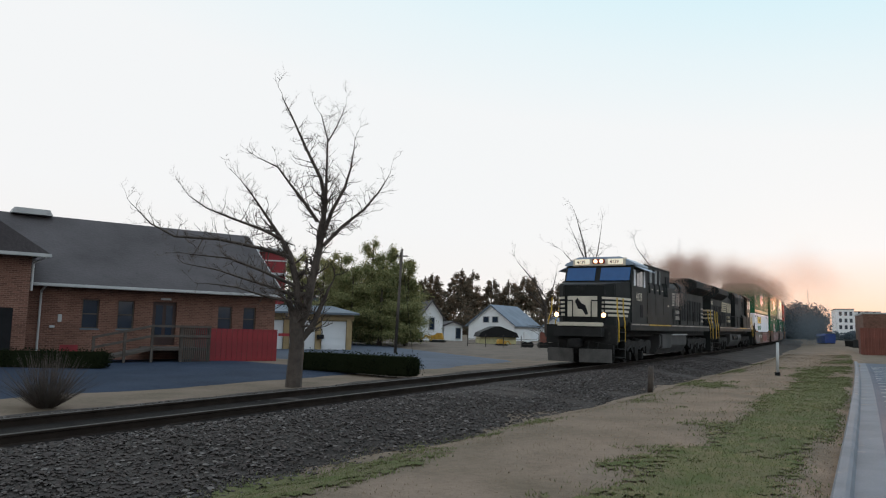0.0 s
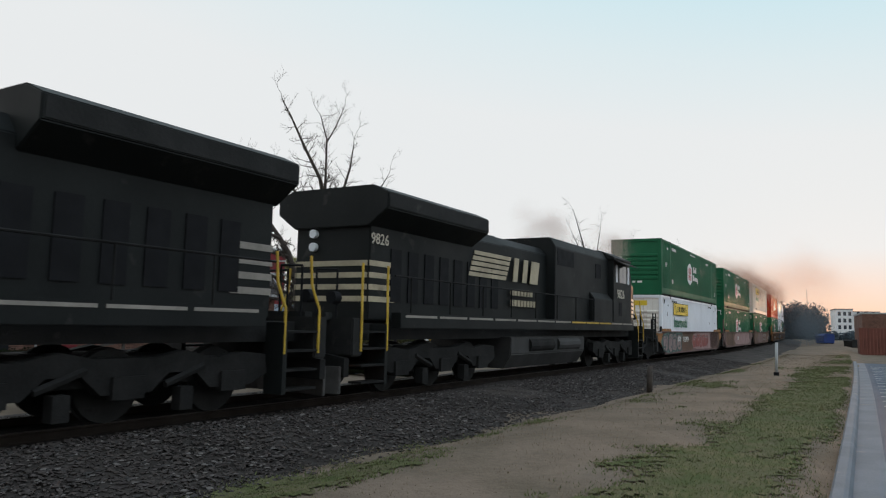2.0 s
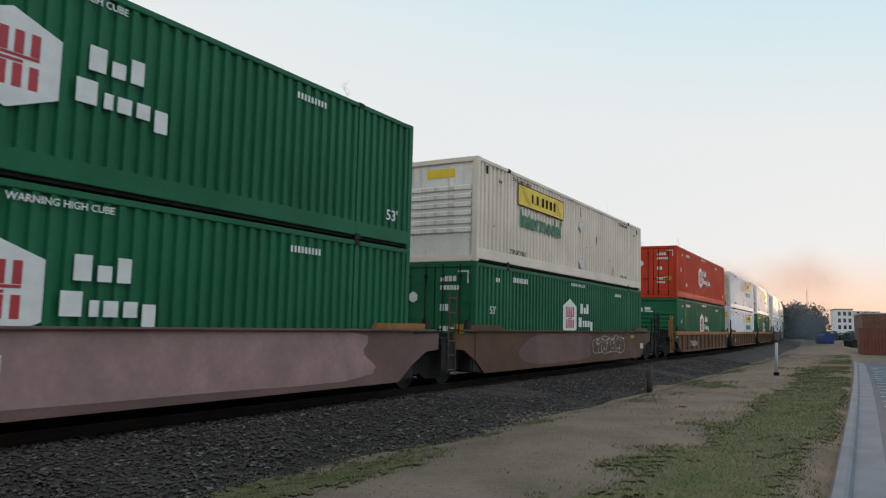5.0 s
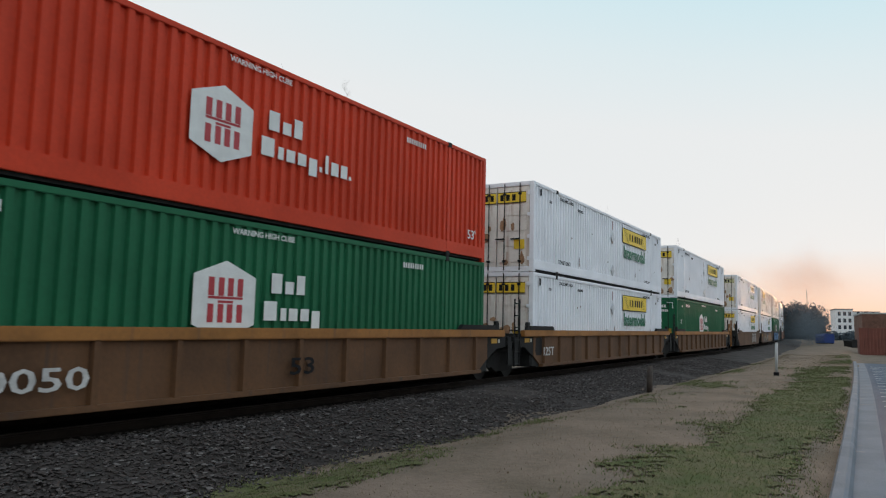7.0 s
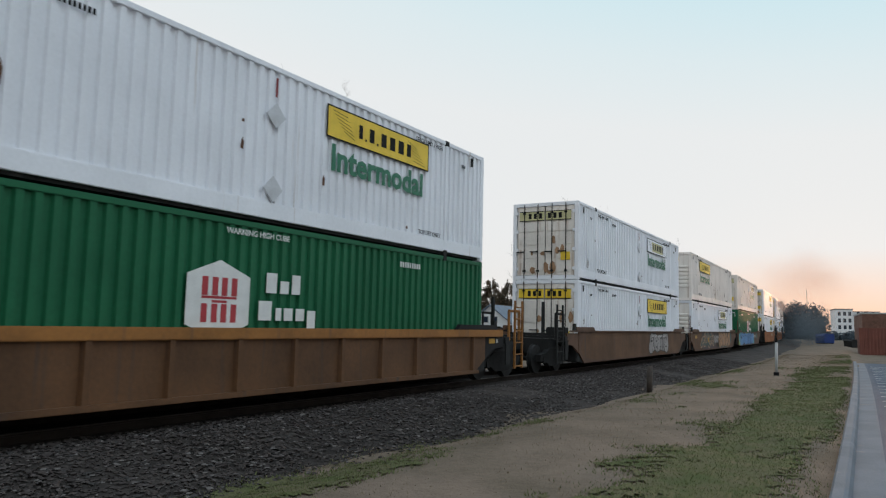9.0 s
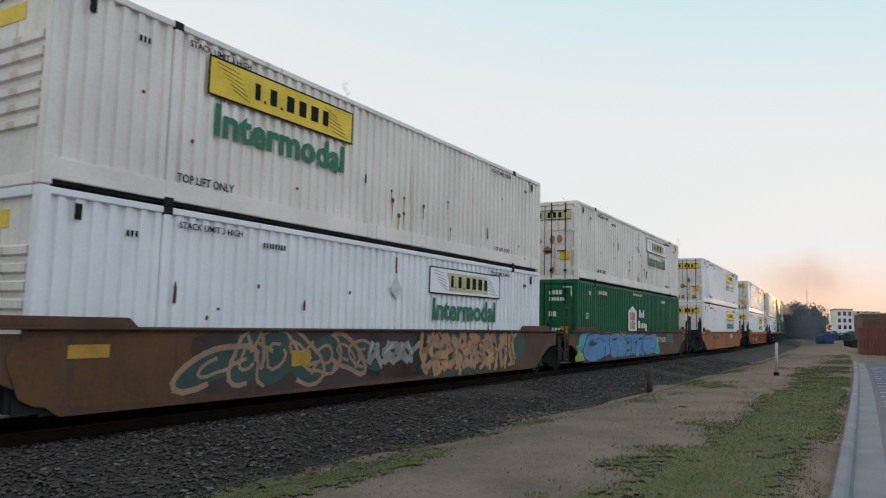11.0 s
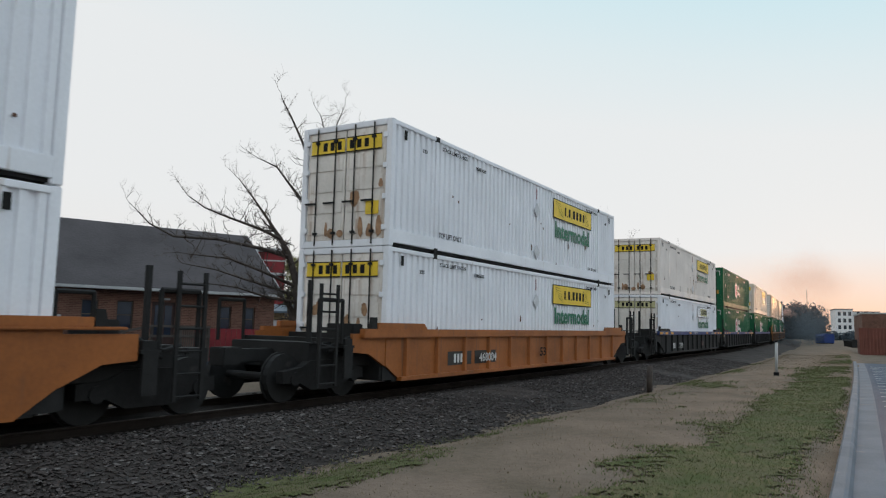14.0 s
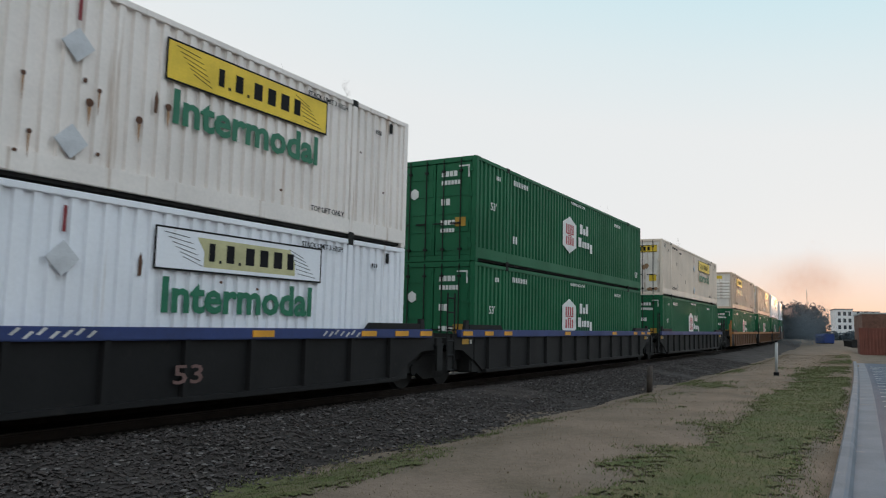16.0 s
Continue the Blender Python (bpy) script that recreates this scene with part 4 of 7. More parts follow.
S_KERB = list(np.arange(-8, 49, 1.0))
solo("kerb", swept([(0.0, -0.42), (0.0, -0.17), (0.03, -0.13), (0.13, -0.13), (0.17, -0.16), (0.2, -0.24), (0.2, -0.42)], S_KERB, kerb_line), M["concrete"], "pale concrete kerb beside the grass", "kerb", kind="structure")
solo("gutter_pan", swept([(0.2, -0.42), (0.2, -0.245), (0.55, -0.225), (0.55, -0.42)], S_KERB, kerb_line), M["concrete"], "smooth pale concrete gutter", "gutter", kind="structure")
solo("near_road", swept([(0.55, -0.42), (0.55, -0.23), (3, -0.22), (20, -0.22), (20, -0.42)], S_KERB, kerb_line), M["road"], "pale blue-grey asphalt road", "road", kind="structure")
lines = thing("parking_lines", "worn white painted stripes on the asphalt", "road marking", kind="structure")
for s in np.arange(5.3, 44, 1.5):
    part("stripe", swept([(0.72, -0.226), (0.72, -0.220), (5.5, -0.212), (5.5, -0.218)], [s, s + 0.1], kerb_line), M["trim"], lines)

# marker posts
def post(x, y, h, r, mat, label, foot=None):
    ob = thing("marker_post", label, "post", m=pose(x, y, ground_z(x, y) - 0.02))
    part("shaft", Shape().tube((0, 0, 0), (0.03, 0, h), r, 12), M[mat], ob, smooth=True)
    if foot:
        part("base", Shape().tube((0, 0, 0), (0, 0, 0.16), r * 1.9, 12), M[foot], ob)
        part("cap", Shape().tube((0.03, 0, h), (0.03, 0, h + 0.06), r * 1.1, 12), M[foot], ob)
    return ob


post(13.2, 29.0, 1.33, 0.055, "trim", "white plastic marker post with a black base", "ink")
post(6.2, 22.0, 0.78, 0.085, "bark", "short weathered wooden post at the ballast edge")


# ---- trees ----
def branchy(guides, twigs, seed, reach=0.55, levels=3, sides=5):
    """Limbs along given lines (points with radius at both ends), each sprouting finer and finer twigs."""
    rnd = random.Random(seed)
    limbs, fine = Shape(), Shape()
    def sprout(p, way, length, r, level):
        pts = [p]
        w = way.copy()
        n = 3
        for i in range(n):
            w = (w + Vector((rnd.gauss(0, 0.22), rnd.gauss(0, 0.22), rnd.gauss(0.06, 0.16)))).normalized()
            pts.append(pts[-1] + w * length / n)
        for i in range(n):
            (limbs if level == 0 and r > 0.02 else fine).tube(pts[i], pts[i + 1], r * (1 - i / n * 0.75), 4 if r < 0.02 else sides, r * (1 - (i + 1) / n * 0.75))
        if level < levels:
            for k in range(rnd.randint(3, 4)):
                i = rnd.randint(1, n)
                side = Vector((rnd.gauss(0, 1), rnd.gauss(0, 1), rnd.gauss(0.2, 0.7))).normalized()
                sprout(pts[i], (w * 0.75 + side * 0.75).normalized(), length * rnd.uniform(0.4, 0.65), r * 0.5, level + 1)
    for line, r0, r1 in guides:
        pts = [Vector(q) for q in line]
        n = len(pts) - 1
        for i in range(n):
            limbs.tube(pts[i], pts[i + 1], r0 + (r1 - r0) * i / n, 10, r0 + (r1 - r0) * (i + 1) / n)
        for i in range(n):
            if r0 > 0.16:
                continue
            d = (pts[i + 1] - pts[i])
            cnt = max(1, int(d.length * twigs))
            for k in range(cnt):
                f = (k + rnd.random()) / cnt
                side = Vector((rnd.gauss(0, 1), rnd.gauss(0, 1), rnd.gauss(0.15, 0.7))).normalized()
                frac = (i + f) / n
                sprout(pts[i] + d * f, (d.normalized() * 0.8 + side).normalized(), reach * rnd.uniform(0.6, 1.4) * (1.15 - 0.5 * frac), max(0.008, (r0 + (r1 - r0) * frac) * 0.4), 1)
        sprout(pts[-1], (pts[-1] - pts[-2]).normalized(), reach * 1.3, r1, 0)
    return limbs, fine


def bare_tree(x, y, guides, twigs, reach, seed, label):
    ob = thing("bare_tree", label, "tree", "bare trees", m=pose(x, y, ground_z(x, y) - 0.05))
    limbs, fine = branchy(guides, twigs, seed, reach)
    part("trunk", raw_mesh(limbs, "trunk", M["bark"]), M["bark"], ob)
    t = part("fine_branchwork", raw_mesh(fine, "fine_branchwork", M["bark"]), M["bark"], ob)
    return ob


# the large tree by the track: trunk, two leaders, and a long low limb to one side
big = [
    ([(0, 0, 0), (0.05, 0, 0.7), (0.10, 0.0, 1.5), (0.06, 0.0, 2.1)], 0.25, 0.21),
    ([(0.06, 0, 2.1), (0.12, 0.05, 2.6), (0.02, 0.1, 3.5), (-0.25, 0.2, 4.4), (-0.6, 0.2, 5.0)], 0.15, 0.07),
    ([(0.08, 0, 1.9), (0.40, -0.1, 2.5), (0.55, -0.1, 3.4), (0.78, 0.0, 4.6), (0.85, 0.0, 5.4)], 0.15, 0.10),
    ([(0.12, 0, 1.45), (0.55, 0.2, 2.0), (0.82, 0.3, 2.7), (1.0, 0.3, 3.1)], 0.12, 0.05),
    ([(0.85, 0, 5.2), (0.95, 0.1, 6.2), (0.75, 0.2, 7.0), (0.2, 0.2, 8.1), (-0.25, 0.1, 9.1), (-0.55, 0.0, 9.7)], 0.085, 0.012),
    ([(0.95, 0.1, 6.2), (0.98, 0.0, 7.2), (1.0, 0.0, 8.3), (0.75, 0.1, 9.2)], 0.05, 0.012),
    ([(1.0, 0, 8.2), (1.35, -0.1, 8.8), (1.55, -0.1, 9.3)], 0.025, 0.01),
    ([(0.85, 0.0, 4.9), (1.2, -0.2, 5.8), (1.65, -0.3, 6.6), (1.85, -0.3, 7.3), (1.95, -0.3, 8.0)], 0.07, 0.014),
    ([(0.95, -0.1, 4.7), (1.5, 0.3, 5.4), (2.2, 0.4, 6.0), (2.7, 0.4, 6.6), (3.0, 0.4, 7.1)], 0.065, 0.012),
    ([(0.7, 0.0, 5.5), (0.3, -0.3, 6.1), (-0.1, -0.4, 6.6), (-0.55, -0.5, 7.2), (-1.2, -0.5, 7.5)], 0.06, 0.012),
    ([(-0.6, 0.2, 5.0), (-1.1, 0.3, 5.7), (-1.6, 0.3, 6.4), (-2.0, 0.3, 6.9)], 0.055, 0.012),
    ([(-0.5, 0.2, 4.9), (-1.2, -0.2, 5.2), (-2.1, -0.3, 5.5), (-2.9, -0.4, 5.8), (-3.5, -0.4, 6.2)], 0.055, 0.012),
    ([(-0.2, 0.2, 4.3), (-1.0, -0.4, 4.5), (-2.4, -0.6, 4.75), (-3.8, -0.7, 4.8), (-4.6, -0.7, 5.2), (-5.1, -0.7, 5.7)], 0.065, 0.012),
    ([(0.05, 0.1, 3.3), (-0.8, -0.8, 3.7), (-1.9, -1.0, 4.1), (-3.2, -1.1, 4.2)], 0.06, 0.012),
    ([(0.05, 0.1, 3.0), (-0.9, 0.8, 3.3), (-2.0, 1.0, 3.6), (-3.0, 1.1, 3.9), (-4.2, 1.2, 4.1)], 0.06, 0.012),
    ([(0.05, 0.0, 2.8), (-0.7, -0.5, 2.9), (-1.7, -0.7, 3.2), (-2.6, -0.7, 3.3)], 0.05, 0.012),
]
big = [([(x * 0.93 - 0.023 * z - 0.05, y, z * 0.935) for x, y, z in line], r0, r1) for line, r0, r1 in big]
bare_tree(-4.5, 22.4, big, 8.5, 0.5, 11, "large leafless tree with a forked grey trunk beside the track")
for x, y, h, seed in ((12.0, 60.0, 12.2, 3), (19.0, 62.0, 9.4, 8), (9.2, 66.0, 8.2, 21)):
    lean = -1.2 if h > 10 else -2.5
    g = [([(0, 0, 0), (0, 0, h * 0.45), (lean * 0.4, 0, h * 0.72), (lean, 0, h * 0.93)], 0.15, 0.02),
         ([(0, 0, h * 0.5), (0.7, 0.2, h * 0.68), (1.0, 0.2, h * 0.85)], 0.07, 0.015), ([(0, 0, h * 0.42), (-1.4, 0.1, h * 0.6), (-2.3, 0, h * 0.68)], 0.07, 0.015),
         ([(0, 0, h * 0.55), (-0.9, -0.2, h * 0.7), (-1.5, 0, h * 0.82)], 0.06, 0.015)]
    bare_tree(x, y, g, 2.2, 1.0, seed, "leafless tree behind the track")


def leafy(name, x, y, blobs, n, size, mat, seed, label, trunk=0.2, z=None, fuzz=0.22):
    ob = thing(name, label, "tree", m=pose(x, y, ground_z(x, y) if z is None else z))
    top = max(b[2] for b in blobs)
    part("trunk", Shape().tube((0, 0, -0.2), (0.1, 0, top), trunk, 8, 0.04), M["bark"], ob)
    part("crown", raw_mesh(leaf_cloud(blobs, n, size, seed, 0.4, fuzz), "crown", M[mat]), M[mat], ob)
    return ob


def pine_blobs(h, w, seed, bare=0.3):
    r = random.Random(seed)
    out = []
    for i in range(20):
        f = bare + (1 - bare) * i / 19
        rad = w * (1.05 - 0.7 * max(0.0, (f - bare) / (1 - bare)) ** 2.0) * r.uniform(0.65, 1.1)
        a = r.uniform(0, 6.28)
        out.append((math.cos(a) * rad * 0.6, math.sin(a) * rad * 0.6, h * f * 0.94, rad * 0.5, rad * 0.5, h * 0.06))
    return out


for i, (x, y, h, w) in enumerate(((-8.6, 59, 7.6, 2.4), (-6.2, 61, 8.9, 2.3), (-4.0, 62, 8.4, 2.2), (-3.0, 58, 7.0, 1.5), (-10.8, 64, 7.4, 2.4), (-13.5, 66, 8.0, 2.6), (-5.0, 57, 6.6, 2.2), (-7.3, 57, 6.2, 2.3))):
    leafy("evergreen_tree", x, y, pine_blobs(h, w * 1.1, 40 + i, 0.10), 34000, 0.085, "ever", 60 + i, "bushy dark green evergreen tree", fuzz=0.45)

# far pines behind the houses, built once in three forms and copied
forms = []
for k in range(3):
    forms.append(leafy("pine_tree", -9 + k * 7, 128 + k * 3, pine_blobs(9.6 + k, 2.6, 80 + k, 0.45), 4500, 0.2, "pine", 90 + k, "tall pine tree in the far tree line", 0.22))
r = random.Random(5)
for i in range(34):
    x = -22 + i * 2.3 + r.uniform(-0.8, 0.8)
    y = 126 + r.uniform(-6, 12)
    src = forms[i % 3]
    c = copy_thing(src, pose(x, y, ground_z(x, y) - r.uniform(0, 2.4), 0, 0, r.uniform(0, 360)))

# brush and lower trees that close the view under the pines
under_blobs = []
for i in range(64):
    x = -24 + i * 1.25
    under_blobs.append((x, 120 + r.uniform(-4, 4), ground_z(x, 120) + 1.2, 1.9, 2.0, r.uniform(2.0, 4.2)))
solo("undergrowth", raw_mesh(leaf_cloud(under_blobs, 60000, 0.22, 97, 0.6, 0.1), "undergrowth", M["pine"]), M["pine"], "dark brown brush under the far pine trees", "woods", kind="stuff")

# utility pole
up = thing("utility_pole", "weathered wooden utility pole with wires", "pole", m=pose(-2.97, 45, ground_z(-2.97, 45) - 0.05))
part("shaft", Shape().tube((0, 0, 0), (0.25, 0, 6.6), 0.10, 10, 0.07), M["greywood"], up, smooth=True)
part("crossarm", Shape().box(-0.1, 0.6, -0.04, 0.04, 6.1, 6.18), M["greywood"], up)
part("guy_wire", Shape().tube((0.24, 0, 6.2), (1.1, -0.5, 0.2), 0.012, 5), M["under"], up)


# ---- houses and yard beyond ----
def gable_house(x, y, yaw, w, d, wall_h, ridge, label, roof="shingle", wins=()):
    ob = thing("house", label, "house", "houses", m=pose(x, y, ground_z(x, y), 0, 0, yaw))
    part("wall", Shape().prism([(0, 0), (w, 0), (w, wall_h), (w / 2, ridge - 0.12), (0, wall_h)], 0, d), M["siding"], ob)
    for sgn in (-1, 1):
        e = w / 2 + sgn * (w / 2 + 0.3)
        zc = wall_h - 0.3 * (ridge - wall_h) / (w / 2)
        part("roof", Shape().prism([(w / 2, ridge - 0.1), (w / 2, ridge + 0.05), (e, zc + 0.05), (e, zc - 0.1)], -0.3, d + 0.3), M[roof], ob)
    for wx, wz, ww, wh in wins:
        p = part("window", Shape().box(wx, wx + ww, -0.05, -0.02, wz, wz + wh), M["glass"], ob)
        part("frame", Shape().box(wx - 0.08, wx, -0.06, 0, wz - 0.08, wz + wh + 0.08).box(wx + ww, wx + ww + 0.08, -0.06, 0, wz - 0.08, wz + wh + 0.08).box(wx, wx + ww, -0.06, 0, wz + wh, wz + wh + 0.08).box(wx, wx + ww, -0.06, 0, wz - 0.08, wz), M["trim"], p)
    return ob


gable_house(-2.4, 75, 12, 2.3, 7, 2.6, 4.2, "narrow white gabled house", wins=((0.9, 1.2, 0.5, 1.2),))
gable_house(0.0, 77, 12, 2.0, 5, 1.7, 2.1, "low white house wing", wins=((1.3, 0.3, 0.5, 1.1),))
gable_house(2.9, 86, -32, 6.0, 6.5, 1.9, 4.1, "white gabled house with a blue-grey roof", "slate", wins=((2.0, 2.1, 0.7, 0.6), (3.2, 2.1, 0.7, 0.6)))
gable_house(11.6, 92, -25, 4.6, 5, 1.2, 2.9, "low white house with a grey roof", "slate")
shed = thing("shed", "yellow shed under a dark hipped roof", "shed", m=pose(3.3, 70, ground_z(3.3, 70), 0, 0, 6))
part("wall", Shape().box(0.2, 3.7, 0, 3, 0, 0.75), M["paleyellow"], shed)
part("roof", Shape().prism([(0, 0.72), (3.9, 0.72), (3.7, 1.15), (2.1, 1.75), (1.6, 1.75), (0.2, 1.15)], -0.3, 3.3), M["blackwell"], shed)


def excavator(x, y, yaw, s=1.0):
    ob = thing("yellow_machine", "parked yellow construction machine", "construction machine", "machines", m=pose(x, y, ground_z(x, y), 0, 0, yaw) @ Matrix.Scale(s, 4))
    part("body", Shape().prism([(-1.0, 0.55), (1.0, 0.55), (1.0, 1.2), (0.2, 1.3), (0.1, 1.6), (-0.7, 1.6), (-0.9, 1.2)], -0.6, 0.6), M["machine"], ob, bevel=0.04)
    for yy in (-0.75, 0.55):
        part("crawler", Shape().prism([(-1.3, 0.25), (-1.05, 0.0), (1.05, 0.0), (1.3, 0.25), (1.05, 0.5), (-1.05, 0.5)], yy, yy + 0.25), M["under"], ob)
    part("boom", Shape().prism([(0.9, 0.9), (1.9, 1.3), (2.7, 0.5), (2.6, 0.35), (1.8, 1.05), (0.9, 0.65)], -0.12, 0.12), M["machine"], ob)


excavator(-2.6, 69, 10, 0.55)
excavator(-0.6, 70, 170, 0.6)
excavator(5.2, 66, 30, 0.4)
for x, y, w, mat, label in ((7.2, 63, 0.6, "siding", "white small parked machine"), (8.6, 63, 0.6, "rustred", "red small parked machine"), (11.2, 64, 0.7, "rustred", "red and white small tractor")):
    ob = thing("small_machine", label, "machine", "machines", m=pose(x, y, ground_z(x, y) + 0.3))
    part("body", Shape().prism([(-w / 2, 0.2), (w / 2, 0.2), (w / 2, 0.7), (0.1, 0.75), (0.0, 1.1), (-w / 2, 1.1)], -0.3, 0.3), M[mat], ob, bevel=0.03)
    for dx in (-w * 0.4, w * 0.4):
        part("wheel", Shape().tube((dx, -0.36, 0.0), (dx, 0.36, 0.0), 0.28, 12), M["under"], ob)
yard = thing("chain_fence", "low grey wire yard fence", "fence", m=pose(2.0, 61, 0.0))
for i in range(10):
    part("fence_post", Shape().tube((i * 1.5, i * 0.1, ground_z(2 + i * 1.5, 61)), (i * 1.5, i * 0.1, ground_z(2 + i * 1.5, 61) + 1.1), 0.035, 6), M["greywood"], yard)
part("fence_wire", Shape().tube((0, 0, 0.9), (13.5, 0.9, 0.95), 0.015, 5).tube((0, 0, 0.5), (13.5, 0.9, 0.55), 0.012, 5), M["greywood"], yard)
red = thing("red_house", "two-storey dark red house with white trim behind the roof", "house", "houses", m=pose(-14.9, 55, ground_z(-14.9, 55), 0, 0, 15))
part("wall", Shape().box(0, 2.7, 0, 5, 0, 7.0), M["redpaint"], red)
part("roof", Shape().prism([(-0.3, 7.0), (3.0, 7.0), (2.8, 7.3), (-0.1, 7.3)], -0.3, 5.3), M["trim"], red)
part("balcony", Shape().box(1.0, 2.7, -1.2, 0, 5.2, 5.35).box(1.0, 2.7, -1.2, -1.12, 6.2, 6.3), M["trim"], red)
part("window", Shape().box(0.8, 1.5, -0.04, 0, 4.6, 5.9), M["glass"], red)

# ---- far end of the near side ----
def bin_box(x, y, w, h, d, mat, label):
    ob = thing("dumpster", label, "dumpster", m=pose(x, y, ground_z(x, y), 0, 0, 20))
    part("body", Shape().prism([(0, 0.1), (w, 0.1), (w + 0.1, h * 0.8), (-0.1, h * 0.8)], 0, d), M[mat], ob, bevel=0.02)
    part("lid", Shape().prism([(-0.12, h * 0.8), (w + 0.12, h * 0.8), (w * 0.9, h), (w * 0.1, h)], -0.05, d + 0.05), M[mat], ob, bevel=0.02)
    for dx in (0.15, w - 0.25):
        part("skid", Shape().box(dx, dx + 0.1, 0, d, 0, 0.1), M["under"], ob)


bin_box(57.4, 110, 2.0, 1.5, 1.6, "bluebin", "blue steel dumpster on the dirt")
bin_box(50.4, 90, 1.2, 1.0, 1.2, "under", "black steel dumpster beside the road")
rb = thing("metal_shed", "rust-red sheet metal enclosure beside the road", "shed", m=pose(35.4, 62, ground_z(35.4, 62), 0, 0, -28))
for i in range(14):
    part("panel", cached("rpanel", lambda: corrugated(0, 1.0, 0.0, 2.2, 0.25, 0.04, 0.0, -1).mesh("panel", M["rustred"])), M["rustred"], rb, m=pose(i * 1.0, 0, 0))
part("end_panel", Shape().box(-0.06, 0.0, 0, 6, 0, 2.2), M["rustred"], rb)
part("roof", Shape().box(-0.1, 14.1, 0.0, 6.0, 2.2, 2.26), M["rustred"], rb)
bb = thing("brick_warehouse", "orange brick building with dark windows", "building", m=pose(54.6, 95, ground_z(54.6, 95), 0, 0, -25))
part("wall", wall_with_openings(0, 24, 0, 4.3, 0, 0.3, [(1.5 + i * 1.6, 2.7 + i * 1.6, 1.2, 2.4) for i in range(12)]), M["brick"], bb)
for i in range(12):
    part("window", Shape().box(1.5 + i * 1.6, 2.7 + i * 1.6, 0.2, 0.24, 1.2, 2.4), M["glass"], bb)
part("side_wall", Shape().box(0, 0.3, 0.3, 12, 0, 4.3), M["brick"], bb)
part("roof", Shape().box(-0.1, 24.1, -0.1, 12, 4.3, 4.5), M["trim"], bb)
ap = thing("apartment_building", "far white four-storey apartment block", "building", m=pose(139.8, 260, 4.3, 0, 0, -22))
part("wall", Shape().box(0, 5.6, 0, 14, -3.6, 8.0), M["siding"], ap)
part("wall", Shape().box(5.6, 14, 1.0, 14, -3.6, 7.2), M["siding"], ap)
part("roof", Shape().box(-0.2, 5.8, -0.2, 14.2, 8.0, 8.25).box(5.8, 14.2, 0.8, 14.2, 7.2, 7.4), M["shingle"], ap)
for i in range(3):
    for x, y in ((0.9, 0.0), (2.6, 0.0), (4.2, 0.0), (7.0, 1.0), (9.4, 1.0), (11.6, 1.0)):
        part("window", Shape().box(x, x + 0.9, y - 0.06, y - 0.02, 1.0 + i * 2.4, 2.4 + i * 2.4), M["glass"], ap)
        
sg = thing("track_signal", "railway signal mast showing two red lights", "signal", m=along(262, 6.8, -0.4))
part("mast", Shape().tube((0, 0, 0), (0, 0, 7.9), 0.10, 8), M["greywood"], sg)
for z in (7.4, 5.4):
    hd = part("signal_head", Shape().box(-0.1, 0.05, -0.42, 0.42, z - 0.55, z + 0.55), M["ink"], sg, bevel=0.03)
    part("lens", Shape().tube((-0.12, 0, z), (-0.10, 0, z), 0.24, 12), M["reddot"], hd, "red signal lamp")
ms = thing("light_mast", "thin grey lattice mast above the far trees", "mast", m=pose(70, 140, ground_z(70, 140)))
part("shaft", Shape().tube((0, 0, 0), (0, 0, 9.8), 0.07, 6, 0.04), M["truck"], ms)

# far woods behind the end of the train and round the place
far = Shape()
blobs = []
r = random.Random(9)
for i in range(70):
    f = i / 69
    x, y = 60 + 56 * f, 262 + 30 * math.sin(f * 3) + r.uniform(-8, 8)
    h = (17 - 10.5 * min(1, f * 1.6)) * r.uniform(0.8, 1.1)
    blobs.append((x, y, 2 + h * 0.5, 5.0, 5.0, h * 0.55))
for i in range(170):
    a = radians(-75 + 330 * i / 169)
    if math.radians(-8) < a < math.radians(38):
        continue
    d = 150 + r.uniform(-10, 25)
    h = 9 * r.uniform(0.7, 1.2)
    blobs.append((math.sin(a) * d, math.cos(a) * d, h * 0.45, 7.0, 7.0, h * 0.6))
near_blobs = []
for i in range(52):
    f = i / 51
    h = (11.6 - 3.3 * f) * r.uniform(0.84, 1.06)
    near_blobs.append((80 + 25 * f + r.uniform(-1, 1), 205 + r.uniform(-6, 8), 1.2 + h * 0.5, 2.6, 3.5, h * 0.62))
for i in range(24):
    near_blobs.append((108 + 46 * i / 23, 208 + r.uniform(-4, 4), 1.9, 2.6, 3.0, 2.3 * r.uniform(0.7, 1.1)))
solo("tree_belt", raw_mesh(leaf_cloud(near_blobs, 60000, 0.36, 19, 0.7, 0.08), "tree_belt", M["hill"]), M["hill"], "dark belt of trees tinted with haze past the end of the line", "woods", kind="stuff")
solo("far_woods", raw_mesh(leaf_cloud(blobs, 60000, 0.75, 17, 0.7, 0.1), "far_woods", M["hill"]), M["hill"], "dark woods along the horizon, tinted blue-grey with haze", "woods", kind="stuff")


